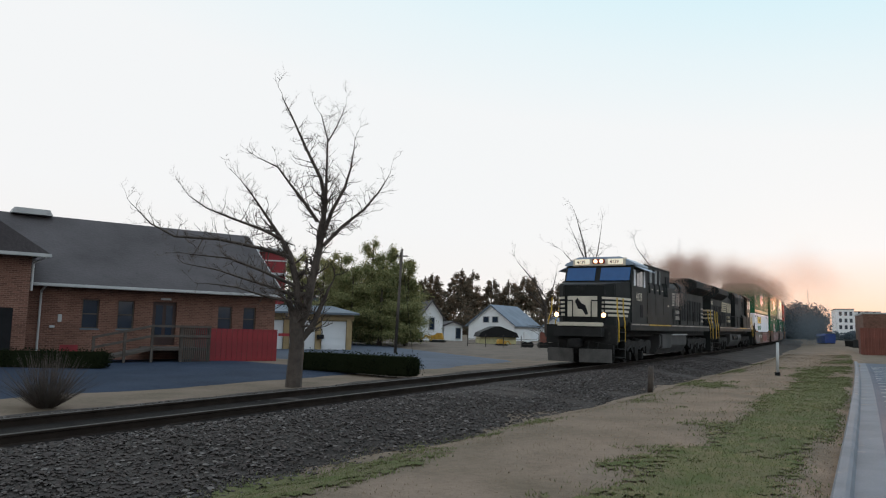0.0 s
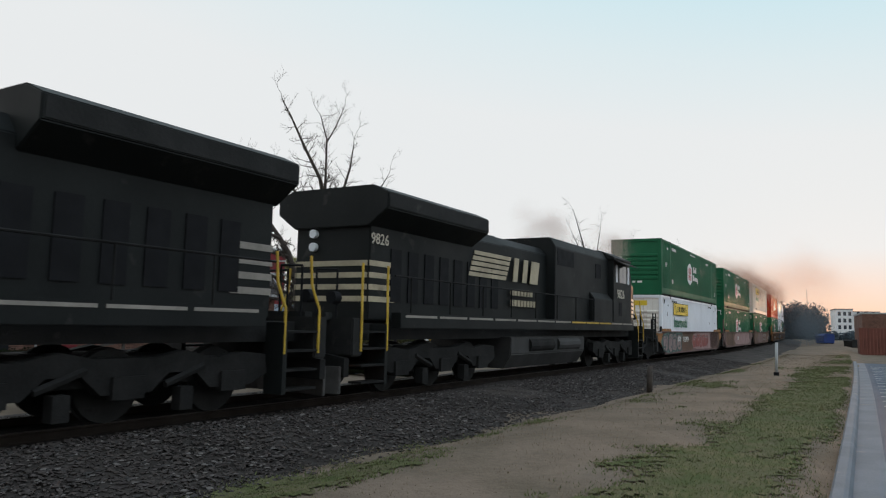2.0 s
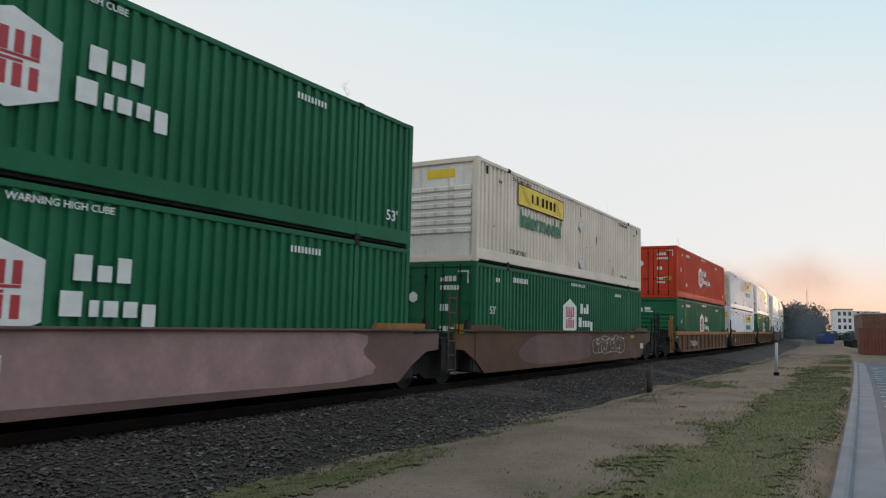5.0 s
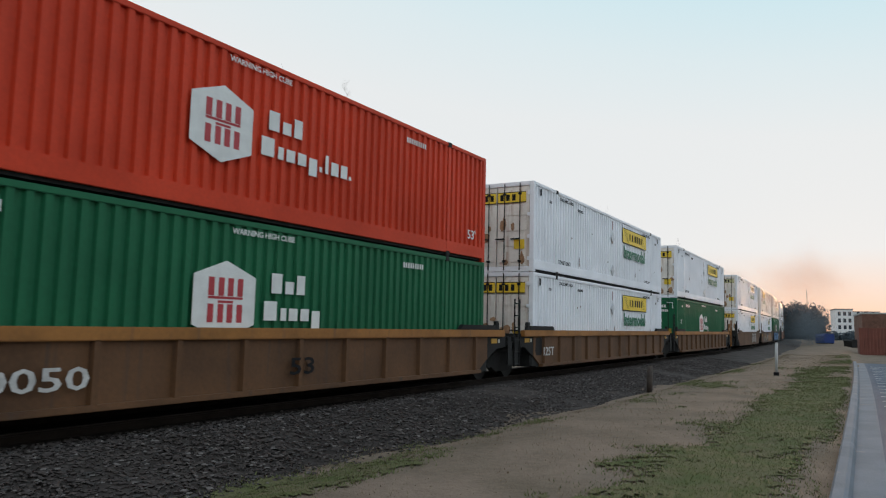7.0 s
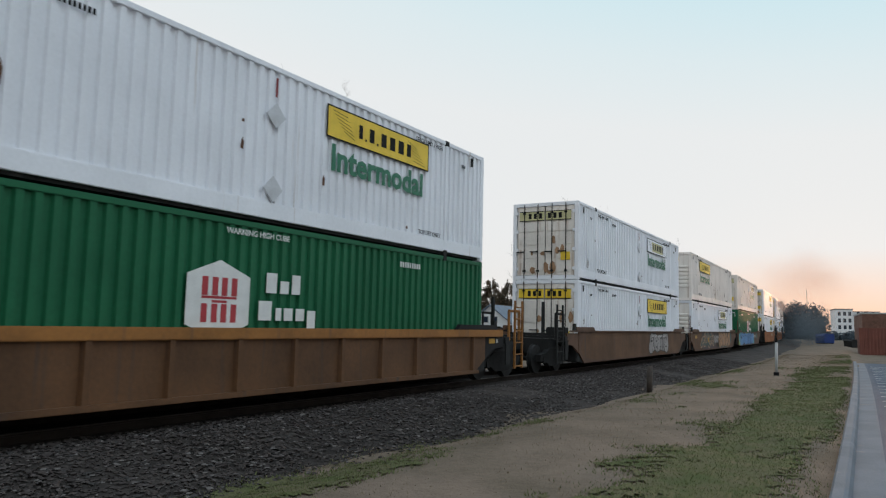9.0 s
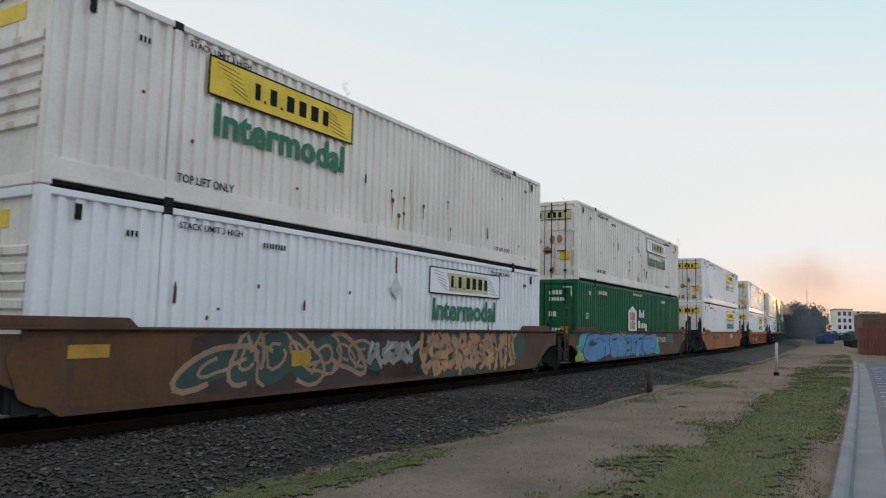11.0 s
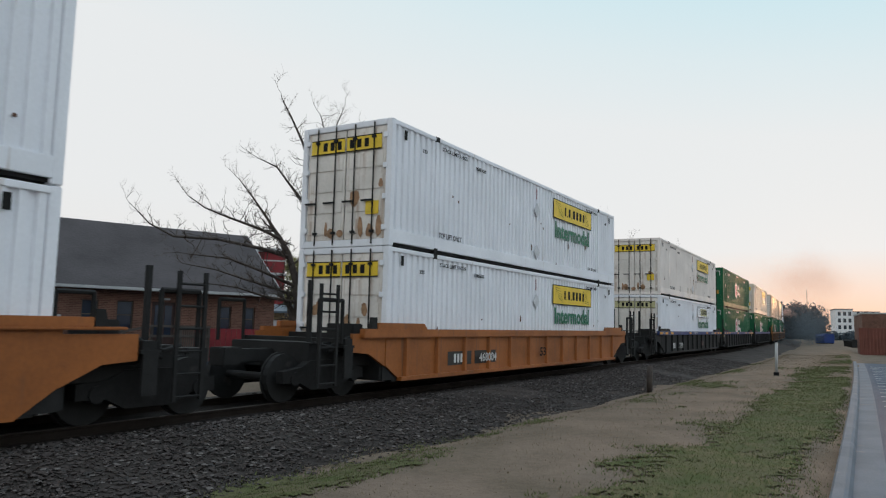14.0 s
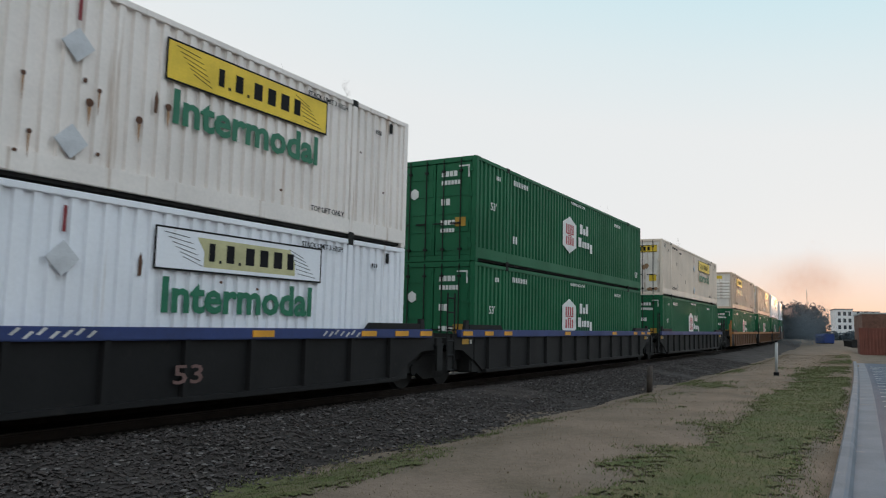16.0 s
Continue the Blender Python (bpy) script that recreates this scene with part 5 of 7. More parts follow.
# ---- locomotives: cab end at -x, radiator end at +x ----
# the sky's blue reflection is painted into the windscreen's base colour
M["bluescreen"] = material("sky_tinted_windscreen", (0.022, 0.075, 0.21), 0.15, vary=0.1, bump=0.0, spec=0.35)
M["dullyellow"] = material("worn_safety_yellow", (0.60, 0.38, 0.03), 0.55, vary=0.25, scale=3, fine=30, bump=0.03)
M["litboard"] = material("lit_number_board", (0.75, 0.68, 0.55), 0.5, vary=0.05, bump=0.0, emit=(1.0, 0.86, 0.65), emit_strength=0.45)
M["fadecream"] = material("faded_cream_emblem", (0.33, 0.295, 0.26), 0.6, vary=0.3, scale=1.5, fine=14, bump=0.03, stain=0.4, stain_col=(0.10, 0.09, 0.08))
M["warmcream"] = material("warm_cream_emblem", (0.50, 0.42, 0.29), 0.6, vary=0.3, scale=1.5, fine=14, bump=0.03, stain=0.35, stain_col=(0.16, 0.13, 0.09))
M["plowgrey"] = material("scraped_grey_steel", (0.075, 0.070, 0.066), 0.6, vary=0.45, scale=2.5, fine=16, bump=0.08, stain=0.4, stain_col=(0.03, 0.026, 0.024), streak=True)
# sky sheen painted as pale blue on the lead cab's roof and sunshades
M["skysheen"] = material("sky_sheen_sheet", (0.24, 0.31, 0.40), 0.4, vary=0.15, scale=2, fine=20, bump=0.02)
M["tankgrey"] = material("grimy_grey_tank", (0.036, 0.035, 0.035), 0.7, vary=0.35, scale=1.2, fine=14, bump=0.05, stain=0.3, stain_col=(0.03, 0.028, 0.026))
M["marker"] = material("lit_marker_lamp", (0.9, 0.4, 0.2), 0.3, vary=0.0, bump=0.0, emit=(1.0, 0.28, 0.1), emit_strength=3.0)


def loco_truck(parent, x, R):
    def frame_shape():
        g = Shape()
        for y in (-1.16, 1.16):
            a, b = y - 0.10, y + 0.10
            g.prism([(-2.75, 0.62), (-2.7, 0.95), (-2.2, 1.0), (-1.6, 0.92), (-1.0, 1.05), (-0.5, 0.95), (0.5, 0.95), (1.0, 1.05), (1.6, 0.92), (2.2, 1.0), (2.7, 0.95), (2.75, 0.62), (2.35, 0.45), (1.5, 0.45), (1.2, 0.72), (0.7, 0.72), (0.4, 0.45), (-0.4, 0.45), (-0.7, 0.72), (-1.2, 0.72), (-1.5, 0.45), (-2.35, 0.45)], a, b)
            for k in (-1.95, 0.0, 1.95):
                g.box(k - 0.26, k + 0.26, y - 0.16, y + 0.16, 0.38, 0.70)
                for e in (-0.36, 0.36):
                    g.tube((k + e, y, 0.55), (k + e, y, 0.95), 0.1, 8)
            for k in (-1.0, 1.0):
                g.tube((k - 0.35, y * 1.08, 0.55), (k + 0.35, y * 1.08, 0.8), 0.06, 6)
                g.box(k - 0.12, k + 0.12, y * 1.06 - 0.1, y * 1.06 + 0.1, 0.15, 0.5)
        g.box(-1.4, 1.4, -1.1, 1.1, 0.55, 0.95)
        return g.mesh("truck", M["truck"])
    t = part("truck", cached("ltruck", frame_shape), M["truck"], parent, m=R @ pose(x, 0, 0))
    for dx in (-1.95, 0.0, 1.95):
        def ws():
            g = Shape()
            for y in (-0.753, 0.753):
                s = 1 if y > 0 else -1
                g.tube((0, y - 0.06, 0.535), (0, y + 0.07, 0.535), 0.533, 22)
                g.tube((0, y - s * 0.09, 0.535), (0, y - s * 0.06, 0.535), 0.565, 22)
            g.tube((0, -1.0, 0.535), (0, 1.0, 0.535), 0.1, 10)
            return g.mesh("wheelset", M["under"])
        part("wheelset", cached("lws", ws), M["under"], t, m=pose(dx, 0, 0))


def locomotive(number, reverse, label):
    ob = thing("locomotive", label, "locomotive", "locomotives")
    R = pose(0, 0, 0, 0, 0, 180 if reverse else 0)

    def P(name, g, mat, lab="", bevel=0.0, parent=None, smooth=False):
        return part(name, g, M[mat], parent or ob, lab, bevel, smooth, m=None if parent else R)

    # underframe, tank, pilots
    P("frame", Shape().box(-10.9, 10.9, -1.0, 1.0, 1.15, 1.52), "under")
    for side in (-1, 1):
        y0, y1 = sorted((side * 1.28, side * 1.54))
        P("sill", Shape().box(-8.6, 9.3, y0, y1, 1.42, 1.76), "loco", bevel=0.01)
        yy = side * 1.546
        a, b = sorted((yy, yy - side * 0.01))
        # edge stripes between the handrail posts
        for i in range(12):
            x = -8.4 + i * 1.47
            P("edge_stripe", Shape().box(x, x + 1.34, a, b, 1.655, 1.71), "dullyellow" if -6.2 < x < -1.2 else "fadecream")
        P("air_tank", Shape().tube((-2.3, side * 1.22, 0.95), (-0.3, side * 1.22, 0.95), 0.24, 14) if reverse else Shape().box(-2.6, -0.6, *sorted((side * 0.9, side * 1.42)), 0.55, 1.25), "tankgrey", bevel=0.0 if reverse else 0.04)
        if reverse:
            P("air_tank", Shape().tube((0.1, side * 1.22, 0.95), (2.0, side * 1.22, 0.95), 0.24, 14), "truck")
    P("fuel_tank", Shape().prism([(-1.36, 0.7), (-1.36, 1.2), (1.36, 1.2), (1.36, 0.7), (1.1, 0.28), (-1.1, 0.28)], -2.9, 3.3, "x"), "tankgrey", bevel=0.03)
    if not reverse:
        P("tank_rail", Shape().box(-0.4, 3.2, -1.44, -1.38, 1.20, 1.26), "trim", "pale pipe along the tank")
    for x in (-6.9, 6.9):
        loco_truck(ob, x, R)
    for e in (-0.955, 1):
        P("pilot", Shape().box(*sorted((e * 10.6, e * 10.95)), -1.5, 1.5, 0.85, 1.62), "under", bevel=0.03)
        P("pilot_plate", Shape().prism([(-1.4, 0.45), (-1.4, 0.82), (-0.5, 0.95), (0.5, 0.95), (1.4, 0.82), (1.4, 0.45)], *sorted((e * 10.9, e * 11.05)), "x"), "truck")
        for side in (-1, 1):
            q = [(e * 11.06, side * 1.35), (e * 11.42, side * 0.12), (e * 11.50, side * 0.12), (e * 11.14, side * 1.35)]
            P("snow_plow", Shape().prism(q, 0.12, 0.66, "z"), "plowgrey", "scraped grey steel plow", bevel=0.012)
            P("plow_brace", Shape().tube((e * 11.0, side * 0.7, 0.72), (e * 11.28, side * 0.62, 0.5), 0.05, 6), "truck")
        P("coupler", Shape().box(*sorted((e * 10.9, e * 11.7)), -0.15, 0.15, 0.76, 1.02).box(*sorted((e * 11.5, e * 11.85)), -0.22, 0.22, 0.72, 1.06), "truck", bevel=0.02)
        P("anticlimber", Shape().box(*sorted((e * 10.9, e * 11.15)), -0.95, 0.95, 1.56, 1.72), "cream" if e < 0 else "loco", "cream-edged step over the coupler", bevel=0.02)
        for k in range(5):
            P("hose", Shape().tube((e * 11.05, -0.8 + k * 0.4 + (0.1 if k > 2 else 0), 0.95), (e * 11.2, -0.75 + k * 0.4, 0.5), 0.03, 6), "under")
        for side in (-1, 1):
            for k in range(4):
                P("step", Shape().box(*sorted((e * 9.85, e * 10.65)), *sorted((side * 1.2, side * 1.53)), 0.30 + k * 0.34, 0.34 + k * 0.34), "truck")
            P("step_plate", Shape().box(*sorted((e * 9.75, e * 9.85)), *sorted((side * 1.1, side * 1.53)), 0.25, 1.5), "loco")
            for dx in (9.78, 10.68):
                P("grab_rail", Shape().pipe([(e * dx, side * 1.52, 0.95), (e * dx, side * 1.52, 1.75), (e * (dx - 0.12), side * 1.42, 2.2), (e * (dx - 0.15), side * 1.40, 2.75)], 0.026, 8), "dullyellow", "yellow grab rail")
            P("ditch_light", Shape().tube((e * 10.85, side * 1.0, 2.02), (e * 11.05, side * 1.0, 2.02), 0.13, 14), "ink")
            if e < 0 and not reverse:
                P("ditch_lens", Shape().tube((e * 11.05, side * 1.0, 2.02), (e * 11.07, side * 1.0, 2.02), 0.10, 14), "lampglow", "lit warm ditch light")
        for y in (-0.95, 0.95):
            P("end_rail", Shape().pipe([(e * 10.8, y, 1.6), (e * 10.8, y, 2.6), (e * 10.8, y * 0.42, 2.62), (e * 10.8, y * 0.42, 1.6)], 0.024, 8), "ink")

    # nose and cab
    def layer(pts, z0, z1, shrink=0.0):
        g = Shape()
        n = len(pts)
        g.v = [(x, y, z0) for x, y in pts] + [(x + shrink, y, z1) for x, y in pts]
        g.f = [tuple(range(n)), tuple(range(2 * n - 1, n - 1, -1))] + [(i, (i + 1) % n, (i + 1) % n + n, i + n) for i in range(n)]
        return g
    nose = Shape()
    prof = [(-10.15, 0.85), (-9.7, 1.22), (-8.2, 1.50)]
    top = {-10.15: 3.28, -9.7: 3.36, -8.2: 3.52}
    ring = [(x, -y) for x, y in prof] + [(x, y) for x, y in reversed(prof)]
    nose.v = [(x, y, 1.58) for x, y in ring] + [(x, y, top[x]) for x, y in ring]
    n = len(ring)
    nose.f = [tuple(range(n)), tuple(range(2 * n - 1, n - 1, -1))] + [(i, (i + 1) % n, (i + 1) % n + n, i + n) for i in range(n)]
    P("nose", nose, "loco", bevel=0.04)
    P("nose_door", Shape().box(-10.19, -10.14, 0.1, 0.72, 1.65, 3.15), "loco", bevel=0.01)
    front = P("nose_panel", Shape().box(-10.215, -10.185, -0.62, 0.66, 1.95, 2.80), "cream", "cream emblem panel", bevel=0.01)
    part("nose_emblem", Shape().prism([(-0.25, 2.05), (-0.12, 2.03), (0.02, 2.25), (0.2, 2.28), (0.34, 2.6), (0.22, 2.72), (0.05, 2.5), (-0.12, 2.42)], -10.222, -10.2, "x"), M["ink"], front, "dark emblem shape")
    # cream stripes wrapped round the nose
    def stripe(z, back):
        g = Shape()
        pts = [(-10.16, 0.86), (-9.71, 1.23)]
        f = (back + 9.7) / 1.5
        pts.append((back, 1.22 + 0.28 * f))
        for side in (-1, 1):
            for (xa, ya), (xb, yb) in zip(pts, pts[1:]):
                d = Vector((xb - xa, yb - ya)).normalized()
                nx, ny = -d.y * 0.014, d.x * 0.014
                q = [(xa, side * ya), (xb, side * yb), (xb + nx, side * (yb + ny)), (xa + nx, side * (ya + ny))]
                g.prism(q, z, z + 0.095, "z")
        for s2 in (-1, 1):
            g.box(-10.175, -10.15, *sorted((s2 * 0.80, s2 * 0.86)), z, z + 0.095)
        return g
    for k in range(5):
        P("nose_stripe", stripe(1.98 + k * 0.175, -8.62 + k * 0.085), "cream", "cream stripe round the nose")
    cab_prof = [(-8.35, 1.58), (-8.35, 3.48), (-8.05, 4.18), (-7.95, 4.28), (-5.85, 4.28), (-5.85, 1.58)]
    P("cab", Shape().prism(cab_prof, -1.52, 1.52), "loco", bevel=0.02)
    roofp = [(-1.58, 4.24), (-1.58, 4.32), (-0.95, 4.62), (0.95, 4.62), (1.58, 4.32), (1.58, 4.24)]
    P("cab_roof", Shape().prism(roofp, -8.1, -5.75, "x"), "loco" if reverse else "skysheen", "sloping cab roof", bevel=0.02)
    P("cab_face", Shape().prism([(-8.12, 4.22), (-8.12, 4.52), (-7.9, 4.60), (-7.9, 4.22)], -1.2, 1.2), "cream", bevel=0.02)
    for side in (-1, 1):
        # windscreens follow the raked face
        g = Shape()
        y0, y1 = side * 0.12, side * 1.42
        g.add([(-8.345, y0, 3.56), (-8.345, y1, 3.56), (-8.085, y1, 4.14), (-8.085, y0, 4.14), (-8.325, y0, 3.56), (-8.325, y1, 3.56), (-8.065, y1, 4.14), (-8.065, y0, 4.14)], [(0, 1, 2, 3), (7, 6, 5, 4), (0, 4, 5, 1), (1, 5, 6, 2), (2, 6, 7, 3), (3, 7, 4, 0)])
        g.v = [(x - 0.02, y, z) for x, y, z in g.v]
        P("windscreen", g, "bluescreen", "windscreen coloured with reflected sky blue")
        nb = P("number_board", Shape().box(-8.16, -8.11, *sorted((side * 0.42, side * 1.08)), 4.29, 4.52), "litboard" if not reverse else "cream", "lit cream number board with dark digits", bevel=0.008)
        if not reverse:
            part("road_number", word(number, 0.2, M["ink"]), M["ink"], nb, m=pose(-8.165, side * 0.75 + 0.24, 4.33, 0, 0, -90))
        yo = side * 1.53
        a, b = sorted((yo, yo - side * 0.02))
        for x0, x1 in ((-8.0, -7.72), (-7.55, -7.1), (-7.05, -6.62), (-6.4, -6.15)):
            P("side_window", Shape().box(x0, x1, a, b, 3.35, 4.05), "siding" if x0 in (-8.0, -6.4) else "glass", "cab side window")
        P("sunshade", Shape().prism([(side * 1.52, 4.20), (side * 1.95, 4.02), (side * 1.95, 4.04), (side * 1.52, 4.24)], -7.9, -5.9, "x"), "truck" if reverse else "skysheen", "sheet metal cab sunshade")
        P("vent", Shape().box(-6.95, -6.55, a, b, 2.0, 2.55), "ink")
        if (side < 0) != reverse:
            w = word(number, 0.5, M["cream"], 0.006)
            xx = -7.75 if side < 0 else -6.25
            part("road_number", w, M["cream"], ob, "cream road number", m=R @ pose(xx, side * 1.545, 2.72, 0, 0, 0 if side < 0 else 180))
    P("headlight", Shape().box(-8.17, -8.11, -0.28, 0.28, 4.32, 4.52), "redpaint", bevel=0.02)
    for y in (-0.13, 0.13):
        P("headlight_lens", Shape().tube((-8.19, y, 4.42), (-8.17, y, 4.42), 0.085, 14), "lampglow" if not reverse else "glass")

    # equipment housing behind the cab, as wide as the cab
    if not reverse:
        P("equipment_housing", Shape().prism([(-1.5, 1.58), (-1.5, 3.55), (-1.38, 3.6), (-1.38, 4.42), (1.38, 4.42), (1.38, 3.6), (1.5, 3.55), (1.5, 1.58)], -5.85, -0.75, "x"), "loco", bevel=0.02)
        for side in (-1, 1):
            for x0, x1 in ((-5.5, -4.86), (-4.5, -3.9), (-3.57, -2.98)):
                a, b = sorted((side * 1.40, side * 1.36))
                v = P("intake_grille", Shape().box(x0, x1, a, b, 3.62, 4.32), "ink")
                for x in (x0 - 0.05, x1 + 0.05):
                    part("grille_post", Shape().box(x - 0.025, x + 0.025, *sorted((side * 1.42, side * 1.38)), 3.66, 4.30), M["trim"], v, "pale upright strip beside the grille")
                P("drain", Shape().tube((x0 + 0.12, side * 1.47, 3.6), (x0 + 0.12, side * 1.52, 3.15), 0.06, 8), "loco")
                P("latch_plate", Shape().box(x0 + 0.62, x0 + 0.80, *sorted((side * 1.512, side * 1.49)), 3.32, 3.37), "cream", "small cream plate")
            for x in (-2.55, -2.3, -1.95):
                P("drain", Shape().tube((x, side * 1.47, 3.75), (x, side * 1.52, 3.1), 0.05, 8), "loco")
            for x0, x1, z0, z1 in ((-5.7, -4.3, 2.2, 3.2), (-4.15, -2.75, 2.2, 3.2), (-2.6, -1.0, 2.2, 3.0)):
                P("housing_door", Shape().box(x0, x1, *sorted((side * 1.512, side * 1.48)), z0, z1), "loco", bevel=0.008)
            P("latch_plate", Shape().box(-1.75, -1.62, *sorted((side * 1.53, side * 1.49)), 2.62, 2.70), "cream", "small cream plate")
            P("hatch", Shape().box(-1.75, -1.05, *sorted((side * 1.41, side * 1.36)), 3.6, 4.15), "ink")
        P("roof_rail", Shape().box(-5.8, -0.8, -1.42, -1.36, 4.42, 4.47), "under")
        P("cab_skirt", Shape().box(-5.85, -0.8, -1.54, -1.50, 1.60, 2.05), "loco", bevel=0.01)
    else:
        P("equipment_housing", Shape().prism([(-1.3, 1.58), (-1.3, 4.2), (-1.1, 4.52), (1.1, 4.52), (1.3, 4.2), (1.3, 1.58)], -5.85, -0.2, "x"), "loco", bevel=0.02)
        for side in (-1, 1):
            P("blower_box", Shape().prism([(side * 1.25, 1.6), (side * 1.5, 1.6), (side * 1.5, 2.6), (side * 1.25, 2.9)], -5.8, -3.6, "x"), "loco", bevel=0.02)
            P("intake_grille", Shape().box(-1.95, -0.4, *sorted((side * 1.31, side * 1.20)), 3.6, 4.14), "ink")
            P("hatch", Shape().box(-4.9, -4.3, *sorted((side * 1.315, side * 1.2)), 3.4, 3.95), "ink")
    # engine hood
    P("engine_hood", Shape().prism([(-0.95, 1.58), (-0.95, 3.75), (-0.72, 4.05), (0.72, 4.05), (0.95, 3.75), (0.95, 1.58)] if not reverse else [(-0.98, 1.58), (-0.98, 3.9), (-0.75, 4.15), (0.75, 4.15), (0.98, 3.9), (0.98, 1.58)], -0.75, 3.3, "x"), "loco", bevel=0.02)
    for side in (-1, 1):
        for i in range(6):
            x = -0.5 + i * 0.62
            P("hood_door", Shape().box(x, x + 0.57, *sorted((side * 0.975, side * 0.94)), 1.75, 3.55), "loco", bevel=0.008)
    hx, sx = (2.9, 2.1) if reverse else (0.0, 0.0)
    H2 = R @ pose(hx, 0, 0.1 if reverse else 0)
    part("horn", Shape().tube((0.2, -0.55, 4.25), (0.8, -0.55, 4.28), 0.05, 8, 0.11).tube((0.2, -0.25, 4.25), (0.8, -0.25, 4.28), 0.05, 8, 0.11).tube((0.2, 0.05, 4.25), (0.75, 0.05, 4.28), 0.05, 8, 0.11).box(0.15, 0.25, -0.6, 0.1, 4.03, 4.3), M["ink"], ob, m=H2)
    part("exhaust_outlet", Shape().box(2.0, 3.0, -0.42, 0.42, 4.0, 4.42).box(1.9, 3.1, -0.5, 0.5, 4.36, 4.44), M["under"], ob, bevel=0.02, m=R @ pose(sx, 0, 0.12 if reverse else 0))
    # radiator end with overhanging wings
    P("radiator_hood", Shape().prism([(-1.05, 1.58), (-1.05, 3.85), (-0.8, 4.15), (0.8, 4.15), (1.05, 3.85), (1.05, 1.58)], 3.3, 9.85, "x"), "loco", bevel=0.02)
    P("radiator_wing", Shape().prism([(-1.05, 3.62), (-1.56, 3.98), (-1.56, 4.34), (-1.15, 4.52), (1.15, 4.52), (1.56, 4.34), (1.56, 3.98), (1.05, 3.62)], 5.2, 9.95, "x"), "loco", "wide overhanging radiator roof", bevel=0.02)
    for side in (-1, 1):
        P("wing_edge", Shape().box(5.25, 9.9, *sorted((side * 1.545, side * 1.575)), 4.02, 4.31), "under", "dark screened radiator edge")
        for i in range(8):
            x = 3.6 + i * 0.72
            P("louvre", Shape().box(x, x + 0.42, *sorted((side * 1.075, side * 1.04)), 2.0, 3.2), "ink")
        for k in range(4):
            P("end_stripe", Shape().box(8.9, 9.86, *sorted((side * 1.065, side * 1.05)), 1.98 + k * 0.26, 2.10 + k * 0.26), "warmcream" if reverse else "fadecream")
    for k in range(4):
        P("rear_stripe", Shape().box(9.85, 9.87, -1.0, 1.0, 1.98 + k * 0.26, 2.10 + k * 0.26), "warmcream" if reverse else "fadecream")
    P("rear_lamp", Shape().tube((9.85, -0.5, 3.5), (9.95, -0.5, 3.5), 0.1, 12).tube((9.85, -0.5, 3.2), (9.95, -0.5, 3.2), 0.1, 12), "siding")
    if reverse:
        part("road_number", word(number, 0.34, M["cream"], 0.006), M["cream"], ob, "cream road number", m=R @ pose(9.85, 1.075, 3.25, 0, 0, 180))
        P("marker_lamp", Shape().tube((10.7, 1.1, 0.55), (10.76, 1.1, 0.55), 0.07, 10), "marker", "orange marker lamp")
    # emblem on the near side of the hood: block of bars, plain letter shapes, two rows of bars
    sd = 1 if reverse else -1
    E = R @ (pose(5.5, 1.075, 2.85, 0, 0, 180) if reverse else pose(0.15, -0.985, 2.78))
    k = 1.25 if reverse else 1.0
    yy = (-0.012, 0.012)
    g = Shape()
    for i in range(5):
        g.prism([((0.3 - 0.06 * (4 - i)) * k, i * 0.15), ((1.9 + 0.06 * i) * k, i * 0.15), ((1.93 + 0.06 * i) * k, 0.11 + i * 0.15), ((0.33 - 0.06 * (4 - i)) * k, 0.11 + i * 0.15)], *yy)
    pieces("emblem_stripe", g, M["warmcream" if reverse else "fadecream"], ob, "cream emblem stripe", m=E)
    g = Shape()
    for x in (2.3, 2.85):
        g.prism([(x * k, 0.0), ((x + 0.24) * k, 0.0), ((x + 0.34) * k, 0.72), ((x + 0.10) * k, 0.72)], *yy)
    g.prism([(3.3 * k, 0.0), (3.78 * k, 0.0), (3.9 * k, 0.72), (3.42 * k, 0.72)], *yy)
    pieces("emblem_shape", g, M["warmcream" if reverse else "fadecream"], ob, "cream emblem shape", m=E)
    g = Shape()
    for row, cnt in ((-0.42, 7), (-0.74, 8)):
        for i in range(cnt):
            g.box((2.2 + i * 0.19) * k, (2.2 + i * 0.19 + 0.13) * k, *yy, row, row + 0.19)
    pieces("name_bar", g, M["warmcream" if reverse else "fadecream"], ob, m=E)
    # walkway handrails
    for side in (-1, 1):
        y = side * 1.5
        x0 = -0.6 if not reverse else -3.4
        P("handrail", Shape().pipe([(x0, y, 2.55), (9.5, y, 2.55)], 0.022, 6), "truck")
        k = x0
        while k < 9.6:
            P("stanchion", Shape().tube((k, y, 1.74), (k, y, 2.55), 0.02, 6), "truck")
            k += 1.75
    return ob


lead = locomotive("4139", False, "black wide-nosed diesel locomotive with cream nose stripes")
ride(lead, 39.0, 13.8)
trail = locomotive("9826", True, "black diesel locomotive running with its radiator end leading")
ride(trail, 61.65, 13.8)


# ---- writing, signs and spray paint on the train ----
def fitted(ob, text, u, v, width, height, ink="ink", dy=0.0, name="lettering"):
    """Lettering stretched to a width and a height of its capitals."""
    me = word(text, 1.0, M[ink], bold=0.03 if text == "Intermodal" else 0.012)
    xs = [p.co.x for p in me.vertices]
    zs = [p.co.z for p in me.vertices]
    k = width / (max(xs) - min(xs))
    return part(name, me, M[ink], ob, m=pose(-CL / 2 + u - min(xs) * k, NEAR - 0.004 + dy, v) @ Matrix.Diagonal((k, 1, height / (max(zs) - min(0, min(zs)) * 0), 1)))


